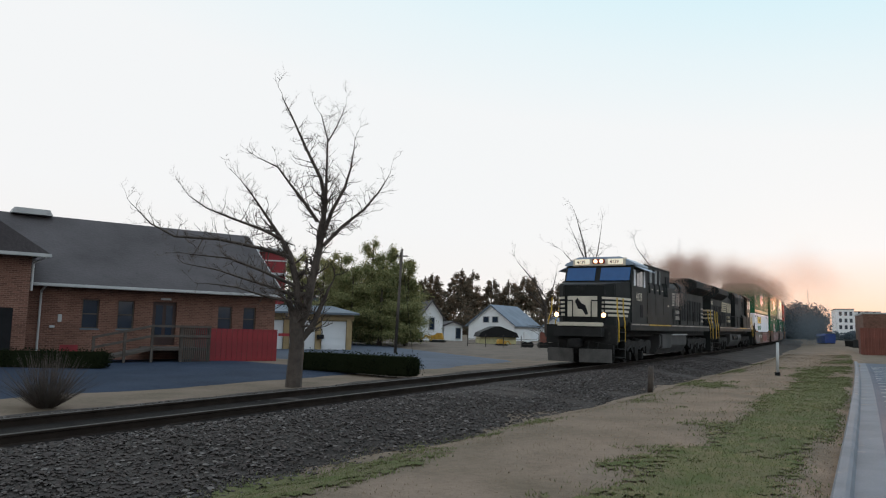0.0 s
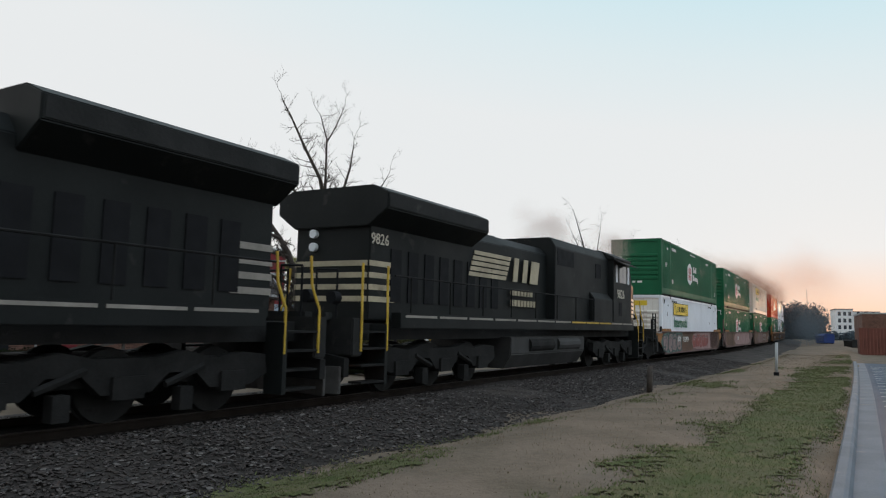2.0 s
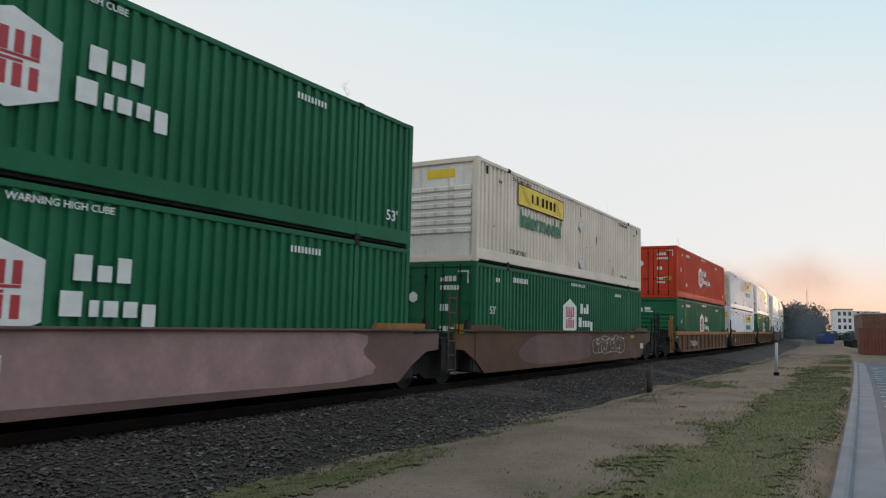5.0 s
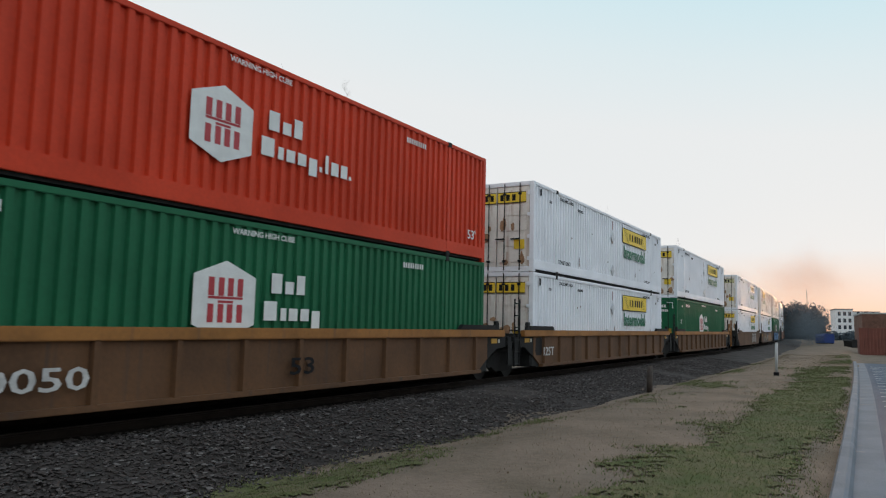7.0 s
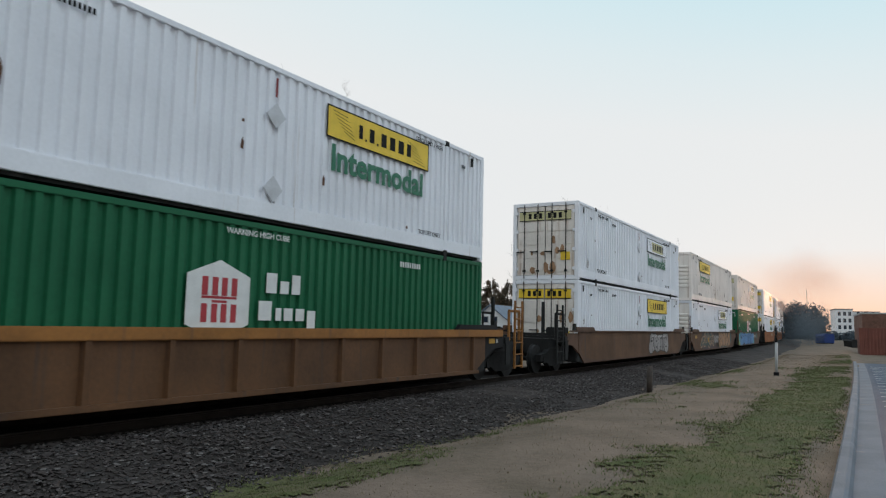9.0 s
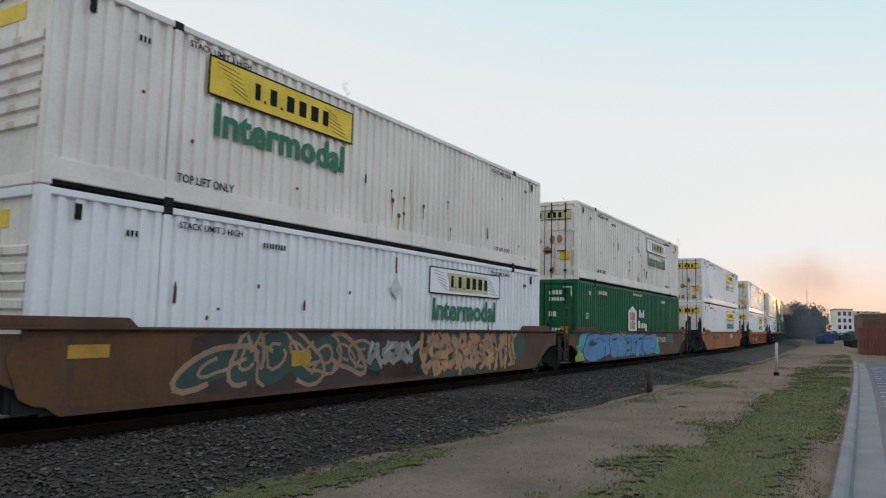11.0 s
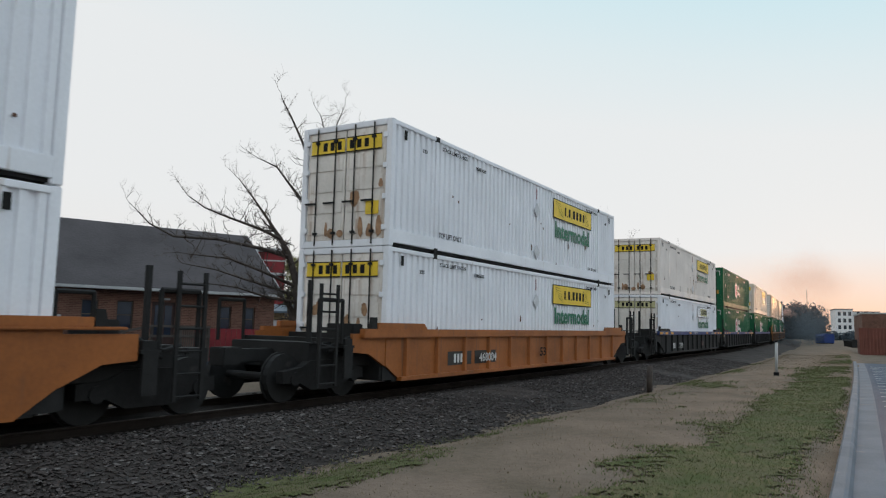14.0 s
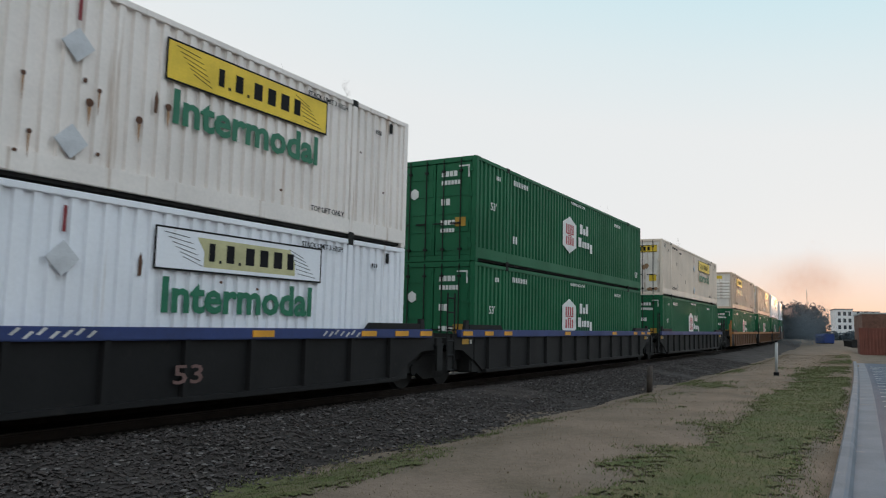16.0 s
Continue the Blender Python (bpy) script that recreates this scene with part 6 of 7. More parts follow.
def intermodal(ob, u, pale=False):
    face = "paleyellow" if pale else "yellow"
    m = pose(-CL / 2 + u, NEAR - 0.006, 1.95)
    b = part("sign_board", cached(("board", face), lambda: Shape().box(0, 3.7, -0.003, 0.003, 0, 0.60).mesh("sign_board", M["white" if pale else face])), M[face], ob, "faded pale sign board with a dark rim" if pale else "yellow sign board with a dark rim", m=m)
    def rim():
        g = Shape()
        for x0, x1, z0, z1 in ((-0.03, 3.73, -0.03, 0.0), (-0.03, 3.73, 0.60, 0.63), (-0.03, 0.0, 0.0, 0.60), (3.7, 3.73, 0.0, 0.60)):
            g.box(x0, x1, -0.005, 0.004, z0, z1)
        return g.mesh("sign_rim", M["ink"])
    part("sign_rim", cached("rim", rim), M["ink"], b)
    def swoops():
        g = Shape()
        for i in range(6):
            g.prism([(0.14 + i * 0.07, 0.55 - i * 0.07), (0.62 + i * 0.05, 0.50 - i * 0.085), (0.62 + i * 0.05, 0.49 - i * 0.085), (0.14 + i * 0.07, 0.54 - i * 0.07)], -0.006, 0.004)
            g.prism([(3.56 - i * 0.07, 0.05 + i * 0.07), (3.08 - i * 0.05, 0.10 + i * 0.085), (3.08 - i * 0.05, 0.11 + i * 0.085), (3.56 - i * 0.07, 0.06 + i * 0.07)], -0.006, 0.004)
        return g
    pieces("sign_line", swoops(), M["ink"], b, key="swoops")
    if pale:
        part("sign_field", cached("field", lambda: Shape().prism([(0.9, 0.06), (3.0, 0.06), (3.0, 0.30), (2.85, 0.52), (0.75, 0.52), (0.9, 0.3)], -0.0045, 0.004).mesh("sign_field", M["paleyellow"])), M["paleyellow"], b)
    def bars():
        g = Shape()
        x = 0.98
        for wd, hh in ((0.16, 0), (0.06, 1), (0.22, 0), (0.06, 1), (0.26, 0), (0.26, 0), (0.28, 0), (0.22, 0)):
            if hh:
                g.box(x, x + 0.05, -0.008, 0.004, 0.14, 0.19)
            else:
                g.box(x + wd * 0.1, x + wd * 0.85, -0.008, 0.004, 0.16, 0.45)
            x += wd + 0.07
        return g
    pieces("sign_bar", bars(), M["ink"], b, key="signbars")
    fitted(ob, "Intermodal", u + 0.15, 1.30, 3.35, 0.52, "greenink")


def hub(ob, u=6.35, red=False):
    ink = "redink"
    m = pose(-CL / 2 + u, NEAR - 0.006, 0.86) @ Matrix.Diagonal((1.1, 1, 0.83, 1))
    b = part("badge", cached("badge", lambda: Shape().prism([(0.6, 1.56), (0.0, 1.26), (0.0, 0.3), (0.6, 0.0), (1.2, 0.3), (1.2, 1.26)], -0.004, 0.004).mesh("badge", M["whiteink"])), M["whiteink"], ob, "white six-sided badge", m=m)
    def strokes():
        g = Shape()
        for x in (0.27, 0.46, 0.64, 0.83):
            g.box(x, x + 0.11, -0.008, 0.004, 0.34, 0.70)
            g.box(x, x + 0.11, -0.008, 0.004, 0.86, 1.22)
        g.box(0.46, 0.75, -0.008, 0.004, 0.72, 0.77).box(0.27, 0.94, -0.008, 0.004, 0.80, 0.85)
        return g
    pieces("badge_bar", strokes(), M[ink], b, key=("strokes", ink))
    def rows():
        g = Shape()
        for x, z, wd, hh in ((0.16, 0.62, 0.30, 0.44), (0.51, 0.62, 0.25, 0.28), (0.81, 0.62, 0.25, 0.44), (0.0, 0.14, 0.36, 0.42), (0.42, 0.14, 0.16, 0.28), (0.63, 0.14, 0.26, 0.28), (0.94, 0.14, 0.26, 0.28), (1.25, 0.0, 0.26, 0.42)):
            g.box(x, x + wd * 0.86, -0.004, 0.004, z, z + hh * 0.8)
        return g
    pieces("sign_bar", rows(), M["whiteink"], ob, "white lettering bar", key="rows", m=pose(-CL / 2 + u + 1.55, NEAR - 0.006, 1.05))
    if red:
        def tail():
            g = Shape()
            for x, wd, hh in ((1.55, 0.07, 0.10), (1.72, 0.09, 0.36), (1.90, 0.22, 0.26), (2.2, 0.2, 0.26), (2.46, 0.07, 0.08)):
                g.box(x, x + wd, -0.004, 0.004, 0.12, 0.12 + hh)
            return g
        pieces("sign_bar", tail(), M["whiteink"], ob, "white lettering bar", key="tail", m=pose(-CL / 2 + u + 1.55, NEAR - 0.006, 1.05))
    fitted(ob, "WARNING HIGH CUBE", u + 0.75, 2.62, 1.5, 0.10, "whiteink")
    fitted(ob, "53'", 0.85, 1.5, 0.36, 0.22, "whiteink")
    fitted(ob, "53'", 15.15, 0.55, 0.42, 0.24, "whiteink")
    plain_bars(ob, 2.35, 2.45, 9, 0.15, "whiteink")
    plain_bars(ob, 12.2, 2.45, 9, 0.12, "whiteink")
    plain_bars(ob, 2.35, 0.7, 2, 0.22, "whiteink")
    plain_bars(ob, 1.2, 2.4, 3, 0.12, "whiteink")


def door_sign(ob, colour, pale=False):
    h = CL / 2
    x = -h - 0.0
    if colour in ("white", "offwhite", "beige", "tanbox"):
        face = "paleyellow" if pale else "yellow"
        for side in (-1, 1):
            y0, y1 = sorted((side * 0.03, side * 1.02))
            b = part("door_sign", cached(("dsign", face, side), lambda: Shape().box(-h - 0.004, -h + 0.008, y0, y1, 2.2, 2.56).mesh("door_sign", M[face])), M[face], ob, "yellow door sign")
            pieces("sign_bar", dbars(side), M["ink"], b, key=("dbars", side))
        part("door_label", cached("dlabel", lambda: Shape().box(-h - 0.004, -h + 0.008, -0.98, -0.62, 0.72, 1.02).mesh("door_label", M["yellow"])), M["yellow"], ob, "yellow label on the door")
    else:
        def codes():
            g = Shape()
            for row, cnt, wd in ((2.35, 4, 0.1), (2.12, 6, 0.08), (1.55, 2, 0.12), (1.0, 4, 0.09), (0.8, 5, 0.07)):
                for i in range(cnt):
                    g.box(-h - 0.004, -h + 0.008, -0.2 - i * wd * 1.3 - wd, -0.2 - i * wd * 1.3, row, row + wd * 1.5)
            g.box(-h - 0.004, -h + 0.008, -1.08, -0.75, 2.6, 2.64).box(-h - 0.004, -h + 0.008, -1.08, -1.04, 2.3, 2.6)
            return g.mesh("door_codes", M["whiteink"])
        part("door_codes", cached("dcodes", codes), M["whiteink"], ob, "white code bars on the door")
        part("door_label", cached("dlabel2", lambda: Shape().box(-h - 0.004, -h + 0.008, -0.98, -0.66, 0.95, 1.2).mesh("door_label", M["machine"])), M["machine"], ob, "orange label on the door")
        part("door_badge", cached("dbadge", lambda: Shape().prism([(0.55, 2.0), (0.68, 2.08), (0.81, 2.0), (0.81, 1.84), (0.68, 1.76), (0.55, 1.84)], -h - 0.004, -h + 0.008, "x").mesh("door_badge", M["whiteink"])), M["whiteink"], ob)


def dbars(side):
    g = Shape()
    h = CL / 2
    for i in range(3):
        y = side * (0.12 + i * 0.21)
        a, b = sorted((y, y + side * 0.12))
        g.box(-h - 0.007, -h + 0.008, a, b, 2.28, 2.48)
    for z in (2.2, 2.535):
        g.box(-h - 0.007, -h + 0.008, *sorted((side * 0.03, side * 1.02)), z, z + 0.025)
    return g


M["ruststain"] = material("rusty_stained_paint", (0.42, 0.24, 0.13), 0.7, vary=0.4, scale=3, fine=12, bump=0.05)
M["rustrun"] = material("thin_rust_run", (0.52, 0.30, 0.16), 0.75, vary=0.4, scale=5, fine=30, bump=0.03)
M["rustspot"] = material("rust_spot", (0.12, 0.05, 0.025), 0.8, vary=0.3, scale=6, fine=30, bump=0.05)


def jb_extras(ob, seed, placards=True, top=True):
    r = random.Random(seed)
    if top:
        fitted(ob, "TOP LIFT ONLY", 2.1, 0.40, 1.15, 0.13)
        fitted(ob, "TOP LIFT ONLY", 12.9, 0.40, 1.0, 0.10)
    fitted(ob, "STACK LIMIT 3 HIGH", 2.2, 2.58, 1.3, 0.10)
    fitted(ob, "STACK LIMIT 3 HIGH", 12.7, 2.58, 1.2, 0.10)
    plain_bars(ob, 4.0, 2.45, 8, 0.09)
    plain_bars(ob, 1.3, 2.35, 3, 0.09)
    plain_bars(ob, 14.9, 2.35, 3, 0.09)
    for x in (0.55, 15.45):
        part("vent_slot", cached("vslot", lambda: Shape().box(-0.05, 0.05, -0.008, 0.004, 0, 0.22).mesh("vent_slot", M["truck"])), M["truck"], ob, m=pose(-CL / 2 + x, NEAR, 2.48))
    if placards:
        placard(ob, 8.1, 1.95)
        placard(ob, 8.1, 0.62)
        part("red_mark", cached("rmark", lambda: Shape().box(-0.025, 0.025, -0.004, 0.004, 0, 0.35).mesh("red_mark", M["redpaint"])), M["redpaint"], ob, m=pose(-CL / 2 + 8.1, NEAR, 2.3))
    # rust scars
    for i in range(9):
        x, z, hh = r.uniform(0.6, 15.5), r.uniform(0.3, 1.9), r.choice((0.04, 0.05, 0.07, 0.2, 0.34))
        part("rust_mark", cached(("rust", hh), lambda: Shape().prism([(-0.03, 0), (0.02, -0.01), (0.035, hh * 0.6), (0.0, hh), (-0.025, hh * 0.7)], -0.003, 0.004).mesh("rust_mark", M["rustspot"])), M["rustspot"], ob, m=pose(-CL / 2 + x, NEAR - 0.001, z))


def rust_runs(ob, seed, count, z0, z1):
    """Rust holes with thin runs of rust below them on the near side."""
    r = random.Random(seed)
    for i in range(count):
        x, z, w = r.uniform(6.2, 10.6), r.uniform(z0, z1), r.choice((0.035, 0.045, 0.06))
        m = pose(-CL / 2 + x, NEAR - 0.002, z)
        run = part("rust_run", cached(("run", w), lambda: Shape().prism([(-w * 0.5, 0), (w * 0.5, 0), (w * 0.3, -0.16), (0.0, -0.34), (-w * 0.35, -0.14)], -0.002, 0.004).mesh("rust_run", M["rustrun"])), M["rustrun"], ob, "run of rust", m=m)
        part("rust_hole", cached(("hole", w), lambda: Shape().prism([(w * math.cos(a * 0.785), w * math.sin(a * 0.785)) for a in range(8)], -0.004, 0.004).mesh("rust_hole", M["rustspot"])), M["rustspot"], run)


def door_rust(ob, seed):
    """Rust spread along the foot and the seam of the doors."""
    r = random.Random(seed)
    h = CL / 2
    for i in range(9):
        y, z = r.uniform(-1.02, 0.95), r.choice((0.2, 0.2, 0.22, 0.9, 1.3))
        w, t = r.uniform(0.10, 0.3), r.uniform(0.15, 0.5)
        pts = [(y + w * 0.5 * math.cos(a * 0.628) * r.uniform(0.7, 1.1), z + t * 0.5 + t * 0.5 * math.sin(a * 0.628) * r.uniform(0.7, 1.1)) for a in range(10)]
        part("rust_stain", Shape().prism(pts, -h + 0.006, -h + 0.015, "x"), M["ruststain"], ob, "rust stain on the door")


# which box carries which sign: lower and upper sign, "f" and "r": near the leading or the trailing end, "p": faded
SIGNS = [("f", "hub"), ("hub", "hub"), ("hub", "f"), ("hub", "hub"), ("r", "r"), ("hub", "r"), ("r", "rp"), ("rp", "f"), ("hub", "rp"), ("r", "r"), ("r", "r"), ("rp", "r"), ("hub", "hub"), ("hub", "r"), ("hub", "f"), ("hub", "r"), ("hub", "r"), ("hub", "r")]
for k, ((car, low, up), signs, row) in enumerate(zip(STACKS, SIGNS, TRAIN)):
    for j, (ob, sign, (col, end)) in enumerate(((low, signs[0], row[6]), (up, signs[1], row[7]))):
        if sign == "hub":
            hub(ob, 6.1 if col == "red" else 6.35, col == "red")
        else:
            intermodal(ob, 2.62 if sign[0] == "f" else 9.53, "p" in sign)
            if col == "offwhite":
                rust_runs(ob, 500 + k, 8, 0.55, 1.5)
            jb_extras(ob, k * 2 + j, placards=(sign[0] == "r" and k != 9) or k == 2, top=j == 1)
        if end == "doors":
            door_sign(ob, col, "p" in sign and k != 7)
            if col not in ("green", "red"):
                door_rust(ob, 300 + k * 2 + j)
        elif col in ("white", "offwhite", "beige", "tanbox"):
            part("front_sign", cached("fsign", lambda: Shape().box(-CL / 2 + 0.05, -CL / 2 + 0.062, -0.55, 0.35, 2.35, 2.6).mesh("front_sign", M["yellow"])), M["yellow"], ob, "small yellow sign on the front wall")
        else:
            if k == 3:
                fb = part("front_badge", Shape().prism([(0.62, 2.3), (0.78, 2.4), (0.94, 2.3), (0.94, 2.1), (0.78, 2.0), (0.62, 2.1)], -CL / 2 + 0.05, -CL / 2 + 0.066, "x"), M["whiteink"], ob, "white six-sided badge")
                for y0, y1, z0, z1 in ((0.18, 0.5, 2.22, 2.36), (0.05, 0.5, 2.03, 2.17)):
                    part("sign_bar", Shape().box(-CL / 2 + 0.05, -CL / 2 + 0.066, y0, y1, z0, z1), M["whiteink"], fb)
            part("front_code", cached("fbars", lambda: Shape().box(-CL / 2 + 0.05, -CL / 2 + 0.062, -0.3, -0.05, 0.62, 0.72).box(-CL / 2 + 0.05, -CL / 2 + 0.062, 0.05, 0.2, 0.62, 0.72).mesh("front_code", M["whiteink"])), M["whiteink"], ob)

# spray paint and numbers on the cars
for name, col in (("spray_teal", (0.10, 0.19, 0.17)), ("spray_pink", (0.36, 0.22, 0.21)), ("spray_red", (0.28, 0.045, 0.035)), ("spray_blue", (0.10, 0.28, 0.56)), ("spray_navy", (0.012, 0.03, 0.08)), ("spray_grey", (0.34, 0.31, 0.30)), ("spray_orange", (0.46, 0.19, 0.065)), ("spray_green", (0.05, 0.10, 0.055)), ("spray_lime", (0.32, 0.48, 0.08)), ("spray_cyan", (0.06, 0.42, 0.48)), ("spray_lilac", (0.20, 0.36, 0.60)), ("spray_white", (0.62, 0.60, 0.58)), ("spray_dark", (0.03, 0.025, 0.022)), ("spray_mauve", (0.29, 0.205, 0.20)), ("spray_salmon", (0.40, 0.245, 0.165)), ("spray_peach", (0.50, 0.265, 0.125)), ("spray_pine", (0.032, 0.072, 0.062)), ("spray_plum", (0.055, 0.032, 0.034))):
    M[name] = material(name + "_paint", col, 0.6, vary=0.3, scale=1.6, fine=12, bump=0.03, stain=0.3, stain_col=tuple(c * 0.55 for c in col))
CAR_NEAR = -1.375


def rounded(w, h, r, bumps, power=3.0):
    """A fat hand-drawn outline inside w x h."""
    pts = []
    ph = [r.uniform(0, 6.28) for _ in range(3)]
    for i in range(30):
        a = 2 * math.pi * i / 30
        c, s = math.cos(a), math.sin(a)
        k = 1 / (abs(c) ** power + abs(s) ** power) ** (1 / power)
        k *= 1 + bumps * (0.5 * math.sin(2 * a + ph[0]) + 0.4 * math.sin(3 * a + ph[1]) + 0.3 * math.sin(5 * a + ph[2]))
        pts.append((c * k * w / 2, s * k * h / 2))
    return pts


def ribbon(g, pts, width, lift):
    """A thick painted stroke along a line of points."""
    for (xa, za), (xb, zb) in zip(pts, pts[1:]):
        d = Vector((xb - xa, zb - za))
        if d.length < 0.01:
            continue
        n = Vector((-d.y, d.x)).normalized() * width / 2
        e = d.normalized() * width * 0.3
        q = [(xa - e.x + n.x, za - e.y + n.y), (xb + e.x + n.x * 0.8, zb + e.y + n.y * 0.8), (xb + e.x - n.x * 0.8, zb + e.y - n.y * 0.8), (xa - e.x - n.x, za - e.y - n.y)]
        g.prism([(x, min(1.345, max(0.255, z))) for x, z in q], CAR_NEAR - lift, CAR_NEAR + 0.002)


def spray(car, u0, u1, z0, z1, count, fill, rim, accent, seed, sharp=False, spans=None, shrink=(0.93, 0.90)):
    """Spray paint: overlapping fat forms or angular strokes with dark rims and light marks."""
    r = random.Random(seed)
    rims, fills, marks = Shape(), Shape(), Shape()
    w = (u1 - u0) / count
    zc, H = (z0 + z1) / 2, z1 - z0
    for i in range(count):
        x = -CL / 2 + u0 + (i + 0.5) * w
        if spans:
            x, w = -CL / 2 + sum(spans[i]) / 2, (spans[i][1] - spans[i][0]) / 1.45
        tilt = r.uniform(-0.25, 0.25)
        if sharp:
            lines = []
            for k in range(3):
                n = r.randint(3, 4)
                pts = [(x + w * r.uniform(-0.55, 0.55), zc + H * (0.5 - j / (n - 1) + r.uniform(-0.08, 0.08)) * r.choice((0.85, 1.0))) for j in range(n)]
                lines.append(pts)
            for k, pts in enumerate(lines):
                ribbon(rims, pts, 0.22, 0.003 + 0.0004 * k)
            for k, pts in enumerate(lines):
                ribbon(fills, pts, 0.145, 0.006 + 0.0004 * k + 0.0003 * (i % 2))
            ribbon(marks, [(p[0] + 0.02, p[1]) for p in lines[0][:2]], 0.025, 0.010)
            continue
        hh = H * r.uniform(0.88, 1.0)
        ww = w * r.uniform(1.35, 1.6)
        def put(pts, g, lift, sx=1.0, sz=1.0, ox=0.0, oz=0.0):
            g.prism([(x + ox + px * sx + tilt * pz, min(1.345, max(0.255, zc + oz + pz * sz))) for px, pz in pts], CAR_NEAR - lift, CAR_NEAR + 0.002)
        base = rounded(ww, hh, r, 0.16, 3.4)
        lift = 0.003 + 0.0042 * (i % 2)
        put(base, rims, lift)
        put(base, fills, lift + 0.002, *shrink)
        for k in range(r.randint(1, 2)):
            put(rounded(ww * r.uniform(0.12, 0.32), hh * r.uniform(0.07, 0.16), r, 0.2, 1.7), rims, 0.0125, ox=r.uniform(-0.22, 0.22) * ww, oz=r.choice((-0.22, 0.1, 0.24)) * hh)
        a = r.uniform(-0.25, 0.25) * ww
        ribbon(rims, [(x + a, zc - hh * 0.48), (x + a + tilt * 0.2, zc - hh * 0.2), (x + a + 0.12, zc + hh * 0.02)], 0.035, 0.0125)
        ribbon(rims, [(x - ww * 0.3, zc + hh * 0.2), (x, zc + hh * 0.3), (x + ww * 0.2, zc + hh * 0.16)], 0.03, 0.0125)
        for k in range(2):
            b = r.uniform(-0.35, 0.3) * ww
            ribbon(marks, [(x + b, zc + hh * 0.33), (x + b + 0.2 * ww, zc + hh * 0.38)], 0.03, 0.014)
    g = part("spray_rim", rims, M[rim], car, "dark spray-painted outlines")
    part("spray_fill", fills, M[fill], g, "spray-painted fat forms")
    part("spray_mark", marks, M[accent], g)


def patch(car, u0, u1, z0, z1, mat, seed, bumps=0.12):
    r = random.Random(seed)
    x, z = -CL / 2 + (u0 + u1) / 2, (z0 + z1) / 2
    part("paint_patch", Shape().prism([(x + a, min(1.348, max(0.25, z + b))) for a, b in rounded(u1 - u0, z1 - z0, r, bumps, 5.0)], CAR_NEAR - 0.0015, CAR_NEAR + 0.002), M[mat], car, "patch of faded spray paint")


def car_text(car, text, u, v, width, height, ink="whiteink"):
    ribbed = any(c.name.startswith("rib") for c in car.children)
    fitted(car, text, u, v, width, height, ink, dy=CAR_NEAR - NEAR - (0.088 if ribbed else 0.012), name="lettering")


def car_bars(car, u, v, count, size, ink="whiteink"):
    g = Shape()
    for i in range(count):
        g.box(i * size * 0.75, i * size * 0.75 + size * 0.4, -0.004, 0.004, 0, size)
    part("lettering", g, M[ink], car, m=pose(-CL / 2 + u, CAR_NEAR - 0.012, v))


def loops(car, u0, u1, count, line, fill, seed, width=0.085):
    """Spray paint: large looped bands with smaller loops inside, over dark fields."""
    r = random.Random(seed)
    bands, fields = Shape(), Shape()
    for i in range(count):
        x = -CL / 2 + u0 + (i + 0.5) * (u1 - u0) / count
        rx, rz, a0, lean, zc = (u1 - u0) / count * r.uniform(0.45, 0.95), r.uniform(0.34, 0.50), r.uniform(0, 6.28), r.uniform(-0.9, 0.9), r.uniform(0.76, 0.92)
        ph, am = r.uniform(0, 6.28), r.uniform(0.12, 0.3)
        def ring(f, n, start, turn):
            out = []
            for k in range(n + 1):
                q = start + turn * k / n
                w = f * (1 + am * math.sin(2 * q + ph) + 0.1 * math.sin(3 * q + 2 * ph))
                out.append((x + w * rx * math.cos(q) + lean * w * rz * math.sin(q), zc + w * rz * math.sin(q)))
            return out
        fields.prism([(a, min(1.345, max(0.255, b))) for a, b in ring(0.98, 19, 0, 5.95)], CAR_NEAR - 0.0028 - 0.0004 * (i % 2), CAR_NEAR + 0.002)
        ribbon(bands, ring(1.0, 16, a0, r.uniform(4.2, 5.6)), width * r.uniform(0.8, 1.4), 0.005 + 0.0005 * (i % 3))
        ribbon(bands, ring(0.45, 10, a0 + 2, r.uniform(3.5, 5.5)), width * 0.8, 0.007 + 0.0005 * (i % 2))
        e = r.uniform(0, 6.28)
        ribbon(bands, [(x + 0.45 * rx * math.cos(e), 0.83 + 0.45 * rz * math.sin(e)), (x + rx * math.cos(e + 0.4), 0.83 + rz * math.sin(e + 0.4))], width, 0.009)
    g = part("spray_band", bands, M[line], car, "looped bands of spray paint")
    part("spray_field", fields, M[fill], g, "dark sprayed fields")


cars = [s[0] for s in STACKS]
patch(cars[0], -0.2, 4.4, 0.30, 1.4, "spray_teal", 1)
patch(cars[0], 4.2, 7.6, 0.32, 1.4, "rust", 2, 0.05)
patch(cars[0], 7.5, 16.0, 0.32, 1.4, "spray_pink", 3, 0.03)
spray(cars[0], -0.1, 4.3, 0.30, 1.33, 4, "spray_mauve", "spray_pine", "spray_teal", 4, shrink=(0.72, 0.84), spans=((-0.2, 1.2), (0.9, 2.2), (1.9, 3.2), (2.9, 4.3)))
spray(cars[0], 7.4, 12.0, 0.42, 1.25, 5, "spray_red", "spray_pink", "spray_teal", 6)
patch(cars[0], 13.0, 16.4, 0.32, 1.4, "rust", 8, 0.04)
car_bars(cars[0], 3.3, 0.86, 4, 0.26)
car_text(cars[0], "732929", 4.55, 0.84, 1.5, 0.27)
patch(cars[1], 0.3, 5.0, 0.34, 1.4, "rust", 12)
patch(cars[1], 5.0, 14.5, 0.34, 1.4, "spray_pink", 13)
car_bars(cars[1], 6.6, 0.75, 3, 0.3)
patch(cars[2], 3.0, 9.0, 0.34, 1.3, "pink", 14)
